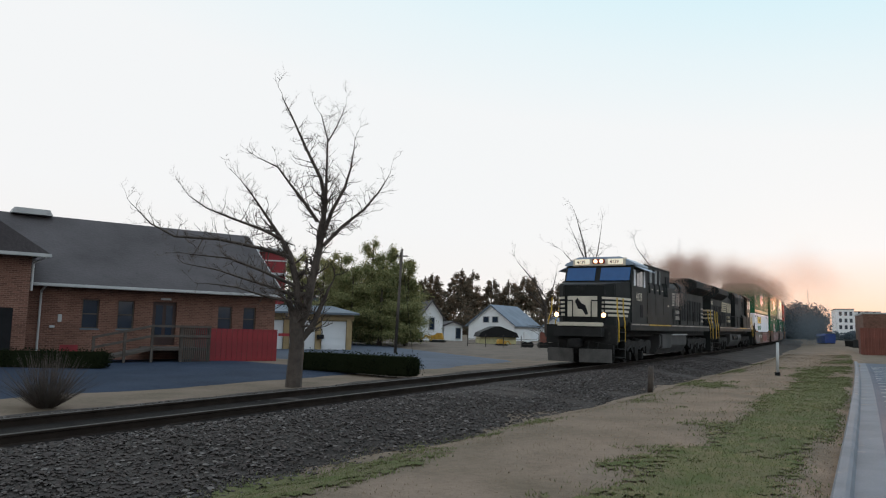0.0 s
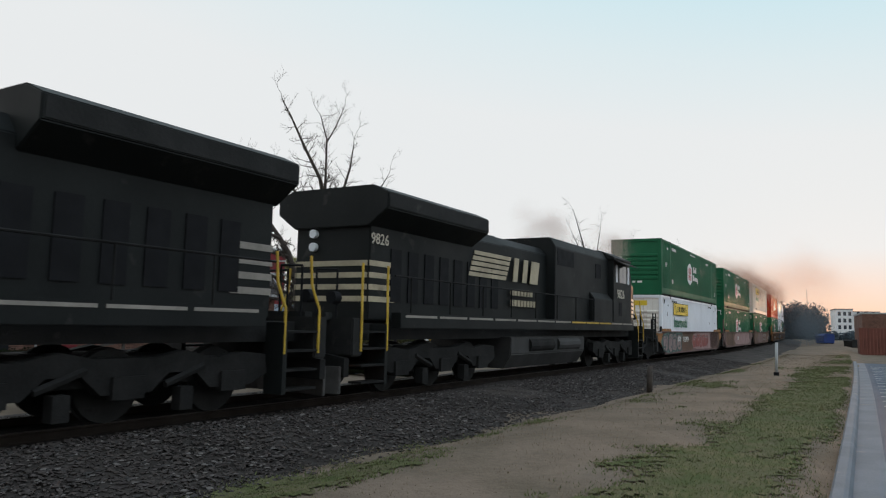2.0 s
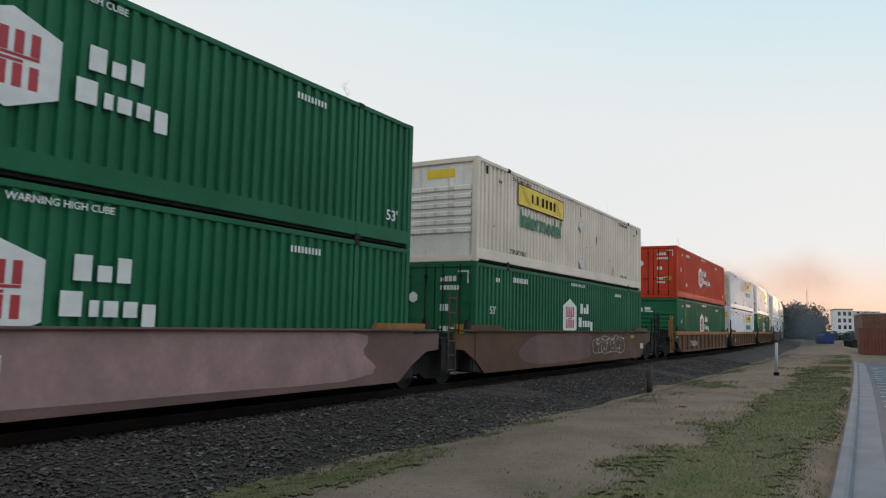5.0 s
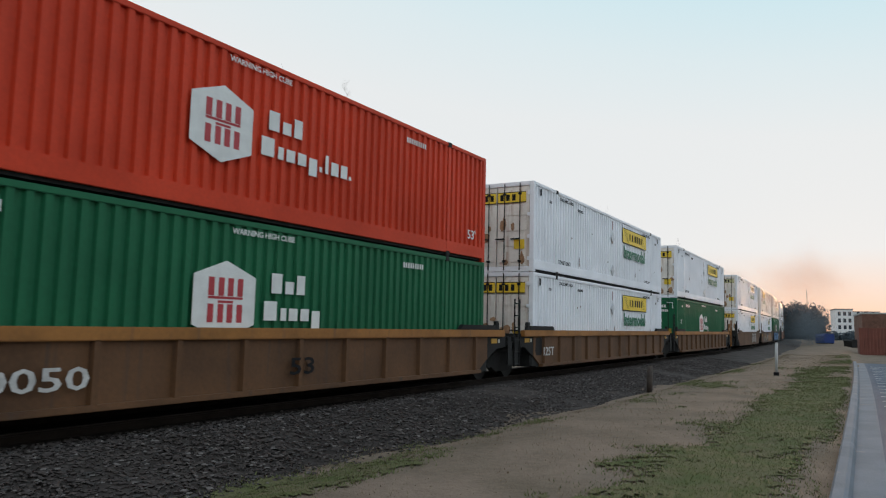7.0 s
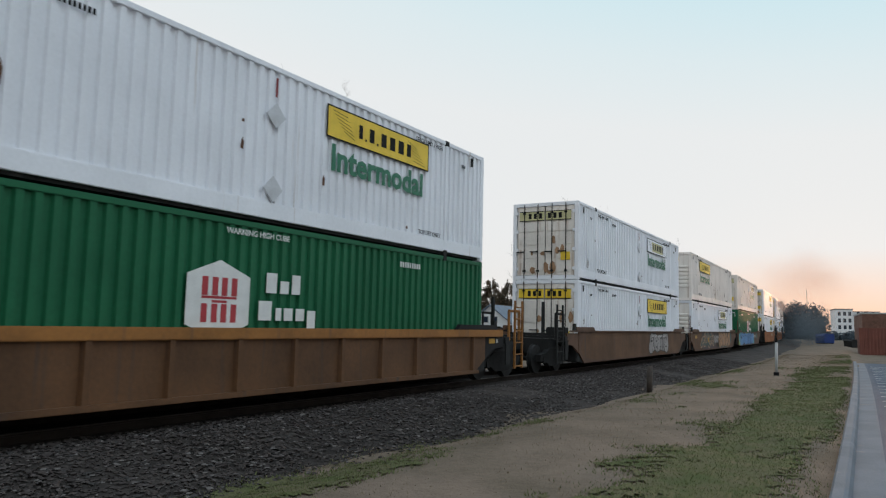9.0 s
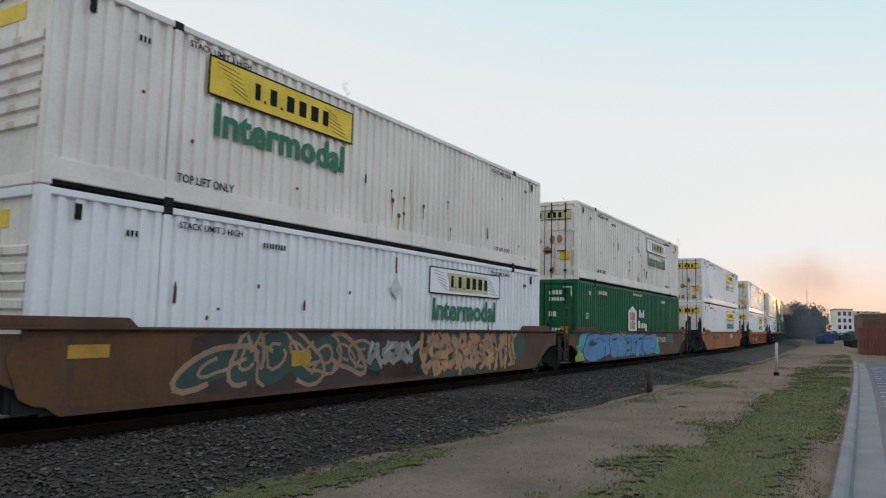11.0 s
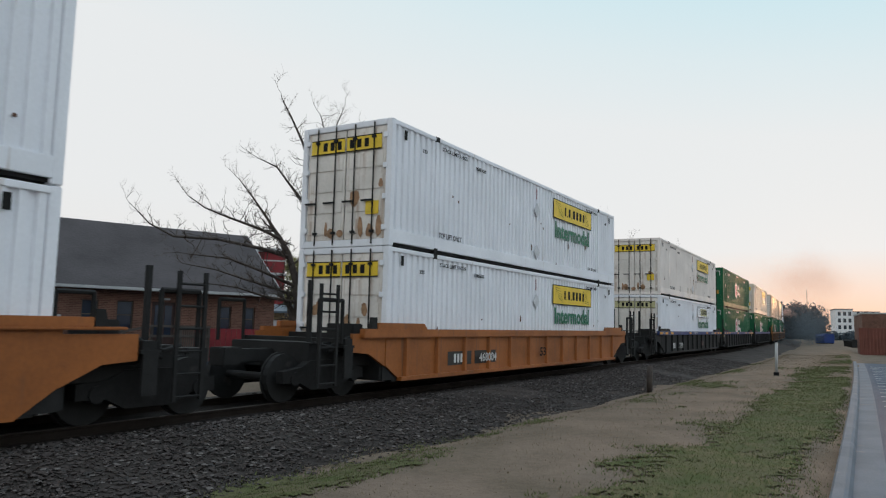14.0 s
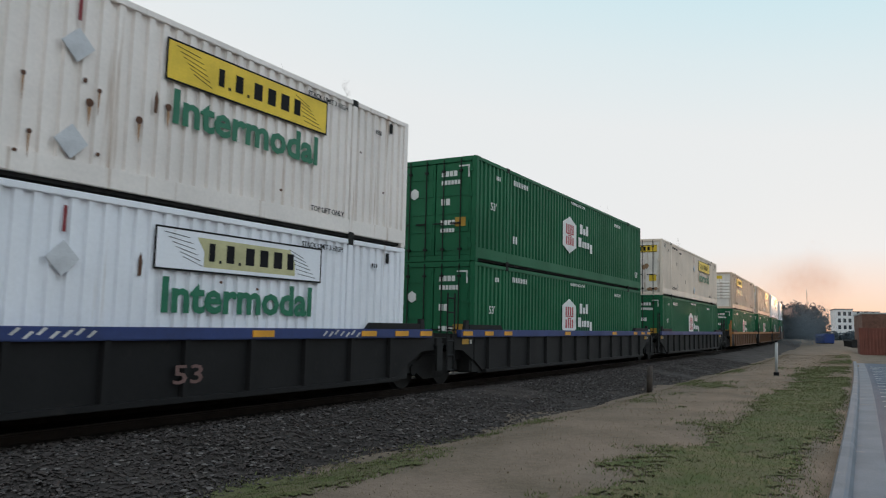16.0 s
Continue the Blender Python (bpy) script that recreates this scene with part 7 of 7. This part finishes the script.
spray(cars[2], 9.5, 13.0, 0.5, 1.2, 4, "rust", "spray_grey", "spray_white", 15)
part("reflector", Shape().box(6.1, 6.6, CAR_NEAR - 0.01, CAR_NEAR, 1.1, 1.22), M["machine"], cars[2], "orange reflector plate")
part("stencil_box", Shape().box(7.6, 8.05, CAR_NEAR - 0.006, CAR_NEAR, 0.62, 0.85), M["spray_white"], cars[2])
car_text(cars[3], "730050", 2.5, 0.58, 2.1, 0.30, "spray_white")
car_text(cars[3], "53", 8.45, 0.58, 0.65, 0.30, "ink")
for c in (cars[3], cars[4], cars[5], cars[12], cars[13]):
    for x in (-CL / 2 - 0.75, CL / 2 + 0.35):
        el = part("end_label", cached("endlabel", lambda: Shape().box(0, 0.34, -1.372, -1.36, 1.03, 1.16).mesh("end_label", M["machine"])), M["machine"], c, "amber reflector on the car end", m=pose(x, 0, 0))
        part("end_stencil", cached("endsten", lambda: Shape().box(0.42, 0.52, -1.368, -1.36, 1.04, 1.14).mesh("end_stencil", M["spray_white"])), M["spray_white"], el)
patch(cars[4], 0.05, 0.55, 0.62, 1.18, "blackwell", 16, 0.02)
car_text(cars[4], "125T", 0.5, 0.62, 0.85, 0.26, "spray_white")
patch(cars[6], 0.3, 16.0, 0.26, 1.4, "ochredark", 21, 0.02)
spray(cars[6], 9.7, 13.1, 0.36, 1.32, 4, "spray_grey", "spray_dark", "spray_white", 20)
patch(cars[7], -0.2, 2.8, 0.34, 1.3, "ochredark", 40, 0.05)
part("stencil_box", Shape().box(-CL / 2 + 0.5, -CL / 2 + 1.1, CAR_NEAR - 0.008, CAR_NEAR, 0.98, 1.16), M["machine"], cars[7], "orange stencil panel")
patch(cars[7], 2.5, 7.6, 0.30, 1.4, "spray_plum", 30, 0.04)
loops(cars[7], 2.7, 7.3, 7, "spray_salmon", "spray_pine", 22, 0.075)
part("stencil_box", Shape().box(-CL / 2 + 4.75, -CL / 2 + 5.25, CAR_NEAR - 0.014, CAR_NEAR, 0.72, 1.0), M["machine"], cars[7], "yellow stencil panel")
patch(cars[7], 7.0, 9.4, 0.30, 1.4, "spray_plum", 41, 0.06)
patch(cars[7], 7.6, 9.2, 0.34, 0.75, "rust", 42, 0.1)
spray(cars[7], 7.1, 9.0, 0.68, 1.08, 4, "spray_grey", "spray_dark", "spray_white", 25, True)
patch(cars[7], 8.7, 14.8, 0.30, 1.4, "spray_pine", 31, 0.08)
spray(cars[7], 9.1, 14.3, 0.38, 1.31, 7, "spray_peach", "spray_dark", "spray_salmon", 23, True)
spray(cars[7], 9.2, 14.0, 0.46, 1.22, 5, "spray_salmon", "spray_orange", "spray_peach", 26, True)
patch(cars[8], -0.3, 1.5, 0.34, 0.9, "spray_lime", 32, 0.3)
patch(cars[8], 0.0, 2.4, 0.6, 1.4, "spray_cyan", 43, 0.2)
patch(cars[8], 2.6, 7.6, 0.9, 1.4, "spray_lime", 44, 0.1)
patch(cars[8], 9.4, 11.4, 0.36, 1.2, "spray_cyan", 33, 0.2)
spray(cars[8], 0.3, 10.8, 0.27, 1.34, 6, "spray_blue", "spray_navy", "spray_lilac", 24, spans=((0.3, 4.1), (3.5, 5.7), (5.2, 6.9), (6.5, 7.9), (7.5, 8.9), (8.5, 10.8)), shrink=(0.95, 0.90))
car_bars(cars[8], 10.95, 0.88, 1, 0.24)
car_text(cars[8], "724881", 11.25, 0.86, 1.45, 0.25, "spray_white")
patch(cars[8], 13.0, 14.4, 0.8, 1.3, "spray_green", 35, 0.2)
car_bars(cars[9], 2.95, 0.9, 4, 0.18, "spray_dark")
car_text(cars[9], "470182", 4.0, 0.88, 1.1, 0.2, "spray_dark")
patch(cars[9], 10.6, 12.2, 0.95, 1.2, "spray_white", 37, 0.3)
for u in (2.55, 3.95):
    part("number_panel", Shape().box(-CL / 2 + u, -CL / 2 + u + 1.22, CAR_NEAR - 0.005, CAR_NEAR + 0.002, 0.52, 0.86), M["spray_dark"], cars[10], "dark painted number panel", bevel=0.002)
car_bars(cars[10], 2.85, 0.58, 4, 0.22)
car_text(cars[10], "468004", 4.05, 0.58, 1.0, 0.22, "spray_white")
car_text(cars[10], "53", 8.1, 0.62, 0.45, 0.26, "ink")
for u, seed in ((-0.6, 61), (7.4, 62), (13.2, 63)):
    rr = random.Random(seed)
    g = Shape()
    for i in range(7):
        a, b = u + i * 0.17, rr.uniform(1.24, 1.30)
        g.prism([(-CL / 2 + a, b), (-CL / 2 + a + 0.045, b - 0.01), (-CL / 2 + a + 0.15, b + 0.08), (-CL / 2 + a + 0.10, b + 0.09)], -1.474, -1.46)
    part("scribble", g, M["spray_white"], cars[11], "white scribbled strokes")
car_bars(cars[11], 2.1, 0.52, 4, 0.28)
car_text(cars[11], "7398", 3.5, 0.52, 0.9, 0.27, "spray_white")
car_text(cars[11], "53", 9.85, 0.56, 0.55, 0.28, "pink")
M["amber"] = material("amber_reflector", (0.80, 0.36, 0.02), 0.4, vary=0.2, scale=3, fine=30, bump=0.02)
for i, u in enumerate((-0.9, 0.3, 1.5, 6.2, 11.4, 14.4, 15.6, 16.6)):
    part("reflector", cached("reflector", lambda: Shape().box(0, 0.50, -1.485, -1.46, 1.25, 1.36).mesh("reflector", M["amber"])), M["yellow"], cars[11], "yellow reflector plate", m=pose(-CL / 2 + u, 0, 0))
    part("reflector", cached("reflector", None), M["yellow"], cars[12], "yellow reflector plate", m=pose(-CL / 2 + u, 0, 0))


# ---- sleepers, loose ballast, grass ----
me_tie = Shape().box(-0.11, 0.11, -1.3, 1.3, -0.30, -0.155).mesh("sleeper", M["tie"], 0.008)
for i in range(240):
    s = -16 + i * 0.5
    part("sleeper", me_tie, M["tie"], railway, m=along(s))
M["oily"] = material("oil_dark_ballast", (0.016, 0.0135, 0.012), 0.95, spec=0.1, vary=0.4, scale=1.5, fine=20, bump=0.3, bump_scale=25)
solo("track_centre", sheet(list(np.arange(-30, 100, 1.0)) + list(np.arange(100, 400, 10.0)), [-1.05, -0.6, 0, 0.6, 1.05], lambda l: -0.145, 0.015, 7), M["oily"], "oil-stained dark stone between the rails", "ballast", kind="structure", smooth=True)


def island_material(name, cols, rough=0.9):
    """Colour picked piece by piece from a few tones."""
    m = bpy.data.materials.new(name)
    m.use_nodes = True
    n, l = m.node_tree.nodes, m.node_tree.links
    g = n.new("ShaderNodeNewGeometry")
    r = n.new("ShaderNodeValToRGB")
    r.color_ramp.interpolation = "CONSTANT"
    e = r.color_ramp.elements
    e[0].color = (*cols[0], 1)
    e[1].position, e[1].color = 1 - 1 / len(cols), (*cols[-1], 1)
    for i, c in enumerate(cols[1:-1], 1):
        q = e.new(i / len(cols))
        q.color = (*c, 1)
    l.new(g.outputs["Random Per Island"], r.inputs[0])
    l.new(r.outputs[0], n["Principled BSDF"].inputs["Base Color"])
    n["Principled BSDF"].inputs["Roughness"].default_value = rough
    n["Principled BSDF"].inputs["Specular IOR Level"].default_value = 0.2
    return m


M["stones"] = island_material("mixed_ballast_stone", [(0.050, 0.041, 0.038), (0.058, 0.048, 0.044), (0.038, 0.031, 0.029), (0.069, 0.058, 0.055), (0.052, 0.044, 0.039), (0.125, 0.111, 0.104), (0.048, 0.044, 0.042), (0.058, 0.048, 0.044), (0.045, 0.037, 0.035), (0.054, 0.045, 0.041), (0.063, 0.053, 0.049)])
M["tufts"] = island_material("dry_grass_blade", [(0.211, 0.162, 0.115), (0.232, 0.179, 0.128), (0.194, 0.148, 0.104), (0.219, 0.169, 0.121), (0.181, 0.144, 0.095), (0.254, 0.198, 0.143)])
M["greens"] = island_material("green_grass_blade", [(0.109, 0.126, 0.048), (0.135, 0.143, 0.061), (0.099, 0.112, 0.045), (0.162, 0.148, 0.083), (0.122, 0.134, 0.058)])


def line_points(s, l):
    """Many points at once, in the plane."""
    h = np.interp(s, _s, _h)
    return np.interp(s, _s, _x) + l * np.cos(h), np.interp(s, _s, _y) - l * np.sin(h), np.array([rise(v) for v in s])


def verge(s):
    """Where the crushed stone ends and the grass begins, across the line."""
    return np.interp(s, (-6, 5, 9, 11.5, 15, 20, 60), (4.3, 4.1, 3.95, 4.4, 4.7, 4.9, 4.9)) + 0.16 * np.sin(s * 1.9) * np.cos(s * 0.77)


def turf(s, l):
    """How green the ground is: lush beside the kerb, worn to a tan path in the middle, tufty at the stones."""
    patchy = np.array([noise.noise((a * 0.22, b * 0.6, 3.0)) * 0.8 + 0.4 * noise.noise((a * 0.8, b * 1.6, 8.0)) + 0.25 * noise.noise((a * 2.6, b * 3.1, 12.0)) for a, b in zip(s, l)])
    edge = np.interp(l, (3.7, 4.4, 5.2, 5.9, 7.1, 7.7, 8.4, 9.3, 9.7, 10.2), (0.0, -0.02, -0.14, -0.5, -0.45, 0.0, 0.5, 0.65, 0.1, -0.2))
    return patchy + edge * np.interp(s, (0, 9, 35, 60), (1.1, 1.0, 0.8, 0.4)) + np.interp(s, (0, 7, 10), (0.10, 0.05, 0.0)) * np.interp(l, (5.5, 7), (0.3, 1)) - np.interp(s, (28, 50), (0.0, 0.45))


def soil_z(s, l, x, y, z):
    """Height of the finished ground, the toe of the stone bed included."""
    bare = np.array([bed(v) for v in l]) + np.array([0.05 * noise.noise((a * 0.35, b * 0.35, 0)) + 0.02 * noise.noise((a * 1.3, b * 1.3, 5)) for a, b in zip(x, y)])
    toe = np.interp(l, [p[0] for p in BED], [p[1] for p in BED])
    return z + np.where(l < 4.4, np.maximum(bare, toe), bare)


def turf_sheet():
    """The matted green of the grass, where it is dense, a thin layer on the soil."""
    r = np.random.RandomState(77)
    s_list = np.concatenate([np.arange(-3, 22, 0.11), np.arange(22, 58, 0.3)])
    l_list = np.arange(3.75, 9.98, 0.09)
    S, L = [a.ravel() for a in np.meshgrid(s_list, l_list, indexing="ij")]
    S, L = S + 0.04 * r.normal(size=S.size), L + 0.03 * r.normal(size=S.size)
    x, y, z = line_points(S, L)
    z = soil_z(S, L, x, y, z) + 0.022
    want = turf(S, L) + 0.17 * r.normal(size=S.size)
    good = (want > 0.10) & (L > verge(S)) & (L < 9.96 - 0.0125 * S)
    n = len(l_list)
    ok = good.reshape(len(s_list), n)
    faces = [(i * n + j, i * n + j + 1, (i + 1) * n + j + 1, (i + 1) * n + j) for i in range(len(s_list) - 1) for j in range(n - 1) if ok[i, j] and ok[i + 1, j + 1]]
    used = sorted({k for q in faces for k in q})
    order = {k: i for i, k in enumerate(used)}
    g = Shape()
    g.v = [(float(x[k]), float(y[k]), float(z[k])) for k in used]
    g.f = [tuple(order[k] for k in q) for q in faces]
    return raw_mesh(g, "turf", M["turf"])


def stones(n, seed):
    r = np.random.RandomState(seed)
    s = -6 + 52 * r.random_sample(n) ** 1.7
    side = r.random_sample(n)
    l = np.where(side < 0.93, r.uniform(0.95, 5.1, n), r.uniform(-3.6, -0.9, n))
    keep = (l < verge(s) + 0.25 * r.normal(size=n) + 0.35 * (r.random_sample(n) < 0.12) * r.random_sample(n) * 2)
    s, l = s[keep], l[keep]
    n = len(s)
    x, y, z = line_points(s, l)
    z = z + np.interp(l, [p[0] for p in BED], [p[1] for p in BED]) + 0.012
    size = r.gamma(6.0, 0.0032, n) + 0.009
    octa = np.array([(1, 0, 0), (0, 1, 0), (-1, 0, 0), (0, -1, 0), (0.2, 0.1, 0.8), (-0.1, 0.2, -0.8), (0.6, 0.6, 0.5), (-0.5, -0.6, 0.5)])
    v = octa[None] * (1 + 0.35 * r.normal(size=(n, 8, 1)).clip(-1.5, 1.5)) * size[:, None, None]
    a = r.uniform(0, 6.28, n)
    ca, sa = np.cos(a)[:, None], np.sin(a)[:, None]
    vx, vy = v[..., 0] * ca - v[..., 1] * sa, v[..., 0] * sa + v[..., 1] * ca
    V = np.stack([vx + x[:, None], vy + y[:, None], v[..., 2] * 0.55 + z[:, None] + 0.012 * r.random_sample(n)[:, None]], 2).reshape(-1, 3)
    tri = np.array([(0, 6, 4), (6, 1, 4), (1, 2, 4), (2, 7, 4), (7, 3, 4), (3, 0, 4), (1, 6, 5), (6, 0, 5), (2, 1, 5), (7, 2, 5), (3, 7, 5), (0, 3, 5)])
    F = (tri[None] + 8 * np.arange(n)[:, None, None]).reshape(-1, 3)
    me = bpy.data.meshes.new("loose_ballast")
    me.from_pydata(V.tolist(), [], F.tolist())
    me.materials.append(M["stones"])
    return me


tagged(new("loose_ballast", stones(66000, 3)), "angular grey ballast stones beside the rails", "ballast", kind="stuff")


def blades(n, seed, green):
    r = np.random.RandomState(seed)
    s = 1.5 + 62 * r.random_sample(n) ** 1.9
    s = np.where(r.random_sample(n) < 0.07, r.uniform(-16, 1.5, n), s)
    l = r.uniform(3.7, 10.2, n)
    want = turf(s, l) + 0.12 * r.normal(size=n)
    path = np.interp(l, (4.8, 5.6, 7.4, 8.2), (0.2, 0.82, 0.82, 0.2))
    keep = (want > 0.08) if green else ((want < 0.16) & (r.random_sample(n) > path))
    keep &= l < 10.0 - 0.013 * s + 0.06 * r.normal(size=n)
    keep &= l > verge(s) - 0.3 * (r.random_sample(n) ** 3)
    s, l = s[keep], l[keep]
    n = len(s)
    x, y, z = line_points(s, l)
    z = soil_z(s, l, x, y, z) + (0.016 if green else 0.004)
    hgt = (0.013 + 0.017 * r.random_sample(n)) * (0.85 if green else 0.65) * np.interp(s, (0, 20, 60), (1, 1.3, 2.2))
    wid = hgt * np.interp(s, (0, 20, 60), (0.30, 0.48, 0.7))
    a, b = r.uniform(0, 6.28, n), r.uniform(0, 6.28, n)
    lean = hgt * r.uniform(0.3, 1.3, n)
    V = np.stack([np.stack([x - np.cos(a) * wid, y - np.sin(a) * wid, z - 0.01], 1), np.stack([x + np.cos(a) * wid, y + np.sin(a) * wid, z - 0.01], 1), np.stack([x + np.cos(b) * lean, y + np.sin(b) * lean, z + hgt], 1)], 1).reshape(-1, 3)
    me = bpy.data.meshes.new("grass")
    me.from_pydata(V.tolist(), [], [(3 * i, 3 * i + 1, 3 * i + 2) for i in range(n)])
    me.materials.append(M["greens" if green else "tufts"])
    return me


M["turf"] = material("matted_green_turf", (0.078, 0.092, 0.034), 0.95, vary=0.4, dark=(0.132, 0.114, 0.066), scale=2.6, fine=30, bump=0.3, bump_scale=40, spec=0.1)
solo("turf", turf_sheet(), M["turf"], "matted green grass patches between kerb and track", "grass", kind="stuff")
tagged(new("dry_grass", blades(110000, 5, False)), "short tan dormant grass beside the track", "grass", kind="stuff")
tagged(new("green_grass", blades(300000, 6, True)), "short green grass near the kerb", "grass", kind="stuff")

# a low bare shrub across the line
def shrub(x, y, seed):
    r = random.Random(seed)
    ob = thing("bare_shrub", "leafless brown shrub across the track", "shrub", m=pose(x, y, ground_z(x, y)))
    g = Shape()
    for i in range(520):
        a, t = r.uniform(0, 6.28), r.uniform(0.1, 1.15)
        p, q = Vector((0.15 * math.cos(a), 0.15 * math.sin(a), 0)), Vector((math.cos(a) * math.sin(t), math.sin(a) * math.sin(t), math.cos(t))) * r.uniform(0.6, 1.35)
        g.tube(p, q, 0.006, 3, 0.002)
    part("shrub_body", raw_mesh(g, "shrub_body", M["bark"]), M["bark"], ob)


shrub(-8.6, 16.0, 4)

# ---- smoke: clouds of fine flakes that drift as whole puffs ----
def smoke_material(name, col):
    m = bpy.data.materials.new(name)
    m.use_nodes = True
    n, l = m.node_tree.nodes, m.node_tree.links
    n.remove(n["Principled BSDF"])
    d, t, mx = n.new("ShaderNodeBsdfDiffuse"), n.new("ShaderNodeBsdfTranslucent"), n.new("ShaderNodeMixShader")
    d.inputs[0].default_value = t.inputs[0].default_value = (*col, 1)
    mx.inputs[0].default_value = 0.5
    l.new(d.outputs[0], mx.inputs[1])
    l.new(t.outputs[0], mx.inputs[2])
    l.new(mx.outputs[0], n["Material Output"].inputs[0])
    return m


M["smoke"] = smoke_material("brown_diesel_smoke", (0.52, 0.33, 0.255))
# far haze flakes carry the sunset's orange glow in their own colour
M["haze"] = smoke_material("sunset_tinted_smoke", (0.92, 0.50, 0.33))
M["thin"] = smoke_material("pale_thin_smoke", (0.62, 0.45, 0.39))


def puff_mesh(n, radius, flake, seed, mat):
    r = np.random.RandomState(seed)
    lumps = r.normal(size=(7, 3)) * radius * (0.55, 0.45, 0.35)
    c = lumps[r.randint(0, 7, n)] + r.normal(size=(n, 3)) * radius * 0.30
    a = r.normal(size=(n, 3))
    a /= np.linalg.norm(a, axis=1)[:, None]
    b = np.cross(a, r.normal(size=(n, 3)))
    b /= np.linalg.norm(b, axis=1)[:, None]
    V = np.stack([c - a * flake, c + b * flake, c + a * flake, c - b * flake], 1).reshape(-1, 3)
    me = bpy.data.meshes.new("smoke_puff")
    me.from_pydata(V.tolist(), [], [(4 * i, 4 * i + 1, 4 * i + 2, 4 * i + 3) for i in range(n)])
    me.materials.append(mat)
    return me


DENSE = [puff_mesh(90000, 1.3, 0.0060, 50 + i, M["smoke"]) for i in range(3)]
SOFT = [puff_mesh(60000, 2.0, 0.0066, 60 + i, M["smoke"]) for i in range(3)]
WISP = [puff_mesh(40000, 0.85, 0.0034, 70 + i, M["thin"]) for i in range(2)]
DRIFTS = []
STACK_S = 41.7
r = random.Random(31)
# smoke already trailing when the clip begins: thins out towards the far end
for i in range(24):
    d = 1.5 + i * 3.0 + r.uniform(-0.6, 0.6)
    p = tagged(new("smoke_puff", (DENSE if i < 5 else SOFT)[i % 3]), "drifting brown diesel smoke puff over the train", "smoke", "smoke puffs")
    z0 = 4.7 + 1.5 * (1 - math.exp(-d / 14)) + r.uniform(-0.3, 0.3)
    DRIFTS.append((p, STACK_S + d, r.uniform(-0.4, 0.8), z0, 4.5 - 3.0 * math.exp(-d / 20), 0.10, 0.0))
# puffs that leave the stack while the clip runs, are drawn along behind the engine and rise
for i in range(8):
    p = tagged(new("smoke_puff", WISP[i % 2]), "thin grey exhaust puff above the locomotive", "smoke", "smoke puffs")
    DRIFTS.append((p, STACK_S, r.uniform(-0.3, 0.3), 3.2, -3.0 - 5.0 * r.random(), 0.03, 0.03 + i * 0.12))
# haze that hangs over the far end of the line and slowly spreads
HAZE = []
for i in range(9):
    p = tagged(new("smoke_puff", cached(("haze", i % 3), lambda: puff_mesh(26000, 5.2, 0.0108, 80 + i % 3, M["haze"]))), "smoke haze hanging over the far line, coloured with sunset orange", "smoke", "smoke haze")
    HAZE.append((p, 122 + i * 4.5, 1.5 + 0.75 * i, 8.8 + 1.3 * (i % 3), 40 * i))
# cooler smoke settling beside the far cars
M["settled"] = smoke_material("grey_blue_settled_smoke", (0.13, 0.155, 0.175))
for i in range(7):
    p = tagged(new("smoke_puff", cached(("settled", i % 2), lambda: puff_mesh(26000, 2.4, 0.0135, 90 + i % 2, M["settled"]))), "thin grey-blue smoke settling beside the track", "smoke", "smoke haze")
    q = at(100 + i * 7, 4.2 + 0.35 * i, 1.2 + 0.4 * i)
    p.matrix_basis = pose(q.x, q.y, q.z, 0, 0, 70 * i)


# ---- the train runs ----
def motions():
    for ob, s, base, z in RIDERS:
        walk(ob, [(t, riding(s - SPEED * t - 0.00225 * t * t, base) @ Matrix.Translation((0, 0, z))) for t in (0, 1, 2, 3, 4, 5, 6, 7, 8, 9, 10, 11, 12, 13, 14, 15, 16)])

    for p, s, l, z, turn in HAZE:
        rows = []
        for t in (0, 4, 8, 12, 16):
            q = at(s + 1.2 * t, l + 0.12 * t, z + 0.06 * t)
            rows.append((t, pose(q.x, q.y, q.z, 0, 0, turn)))
        walk(p, rows)

    for p, s, l, z, drift, climb, leave in DRIFTS:
        rows = []
        for t in sorted({*[k * 0.5 for k in range(33)], *([leave] if leave else [])}):
            if t < leave:
                q = at(s - SPEED * t, l, z)
            else:
                u = t - leave
                gone = drift * 1.6 * (1 - math.exp(-u / 1.6)) + 13.0 * max(0.0, u - 0.9) if leave else drift * u
                q = at(min(165.0, s - SPEED * leave + gone), l + (0.15 * u if leave else -0.9 * max(0.0, u - 1.5)), z + (1.9 * (1 - math.exp(-2.5 * u)) if leave else 0.0) + climb * u)
            rows.append((t, pose(q.x, q.y, q.z, 0, 0, (10 * t) % 360)))
        walk(p, rows)


motions()
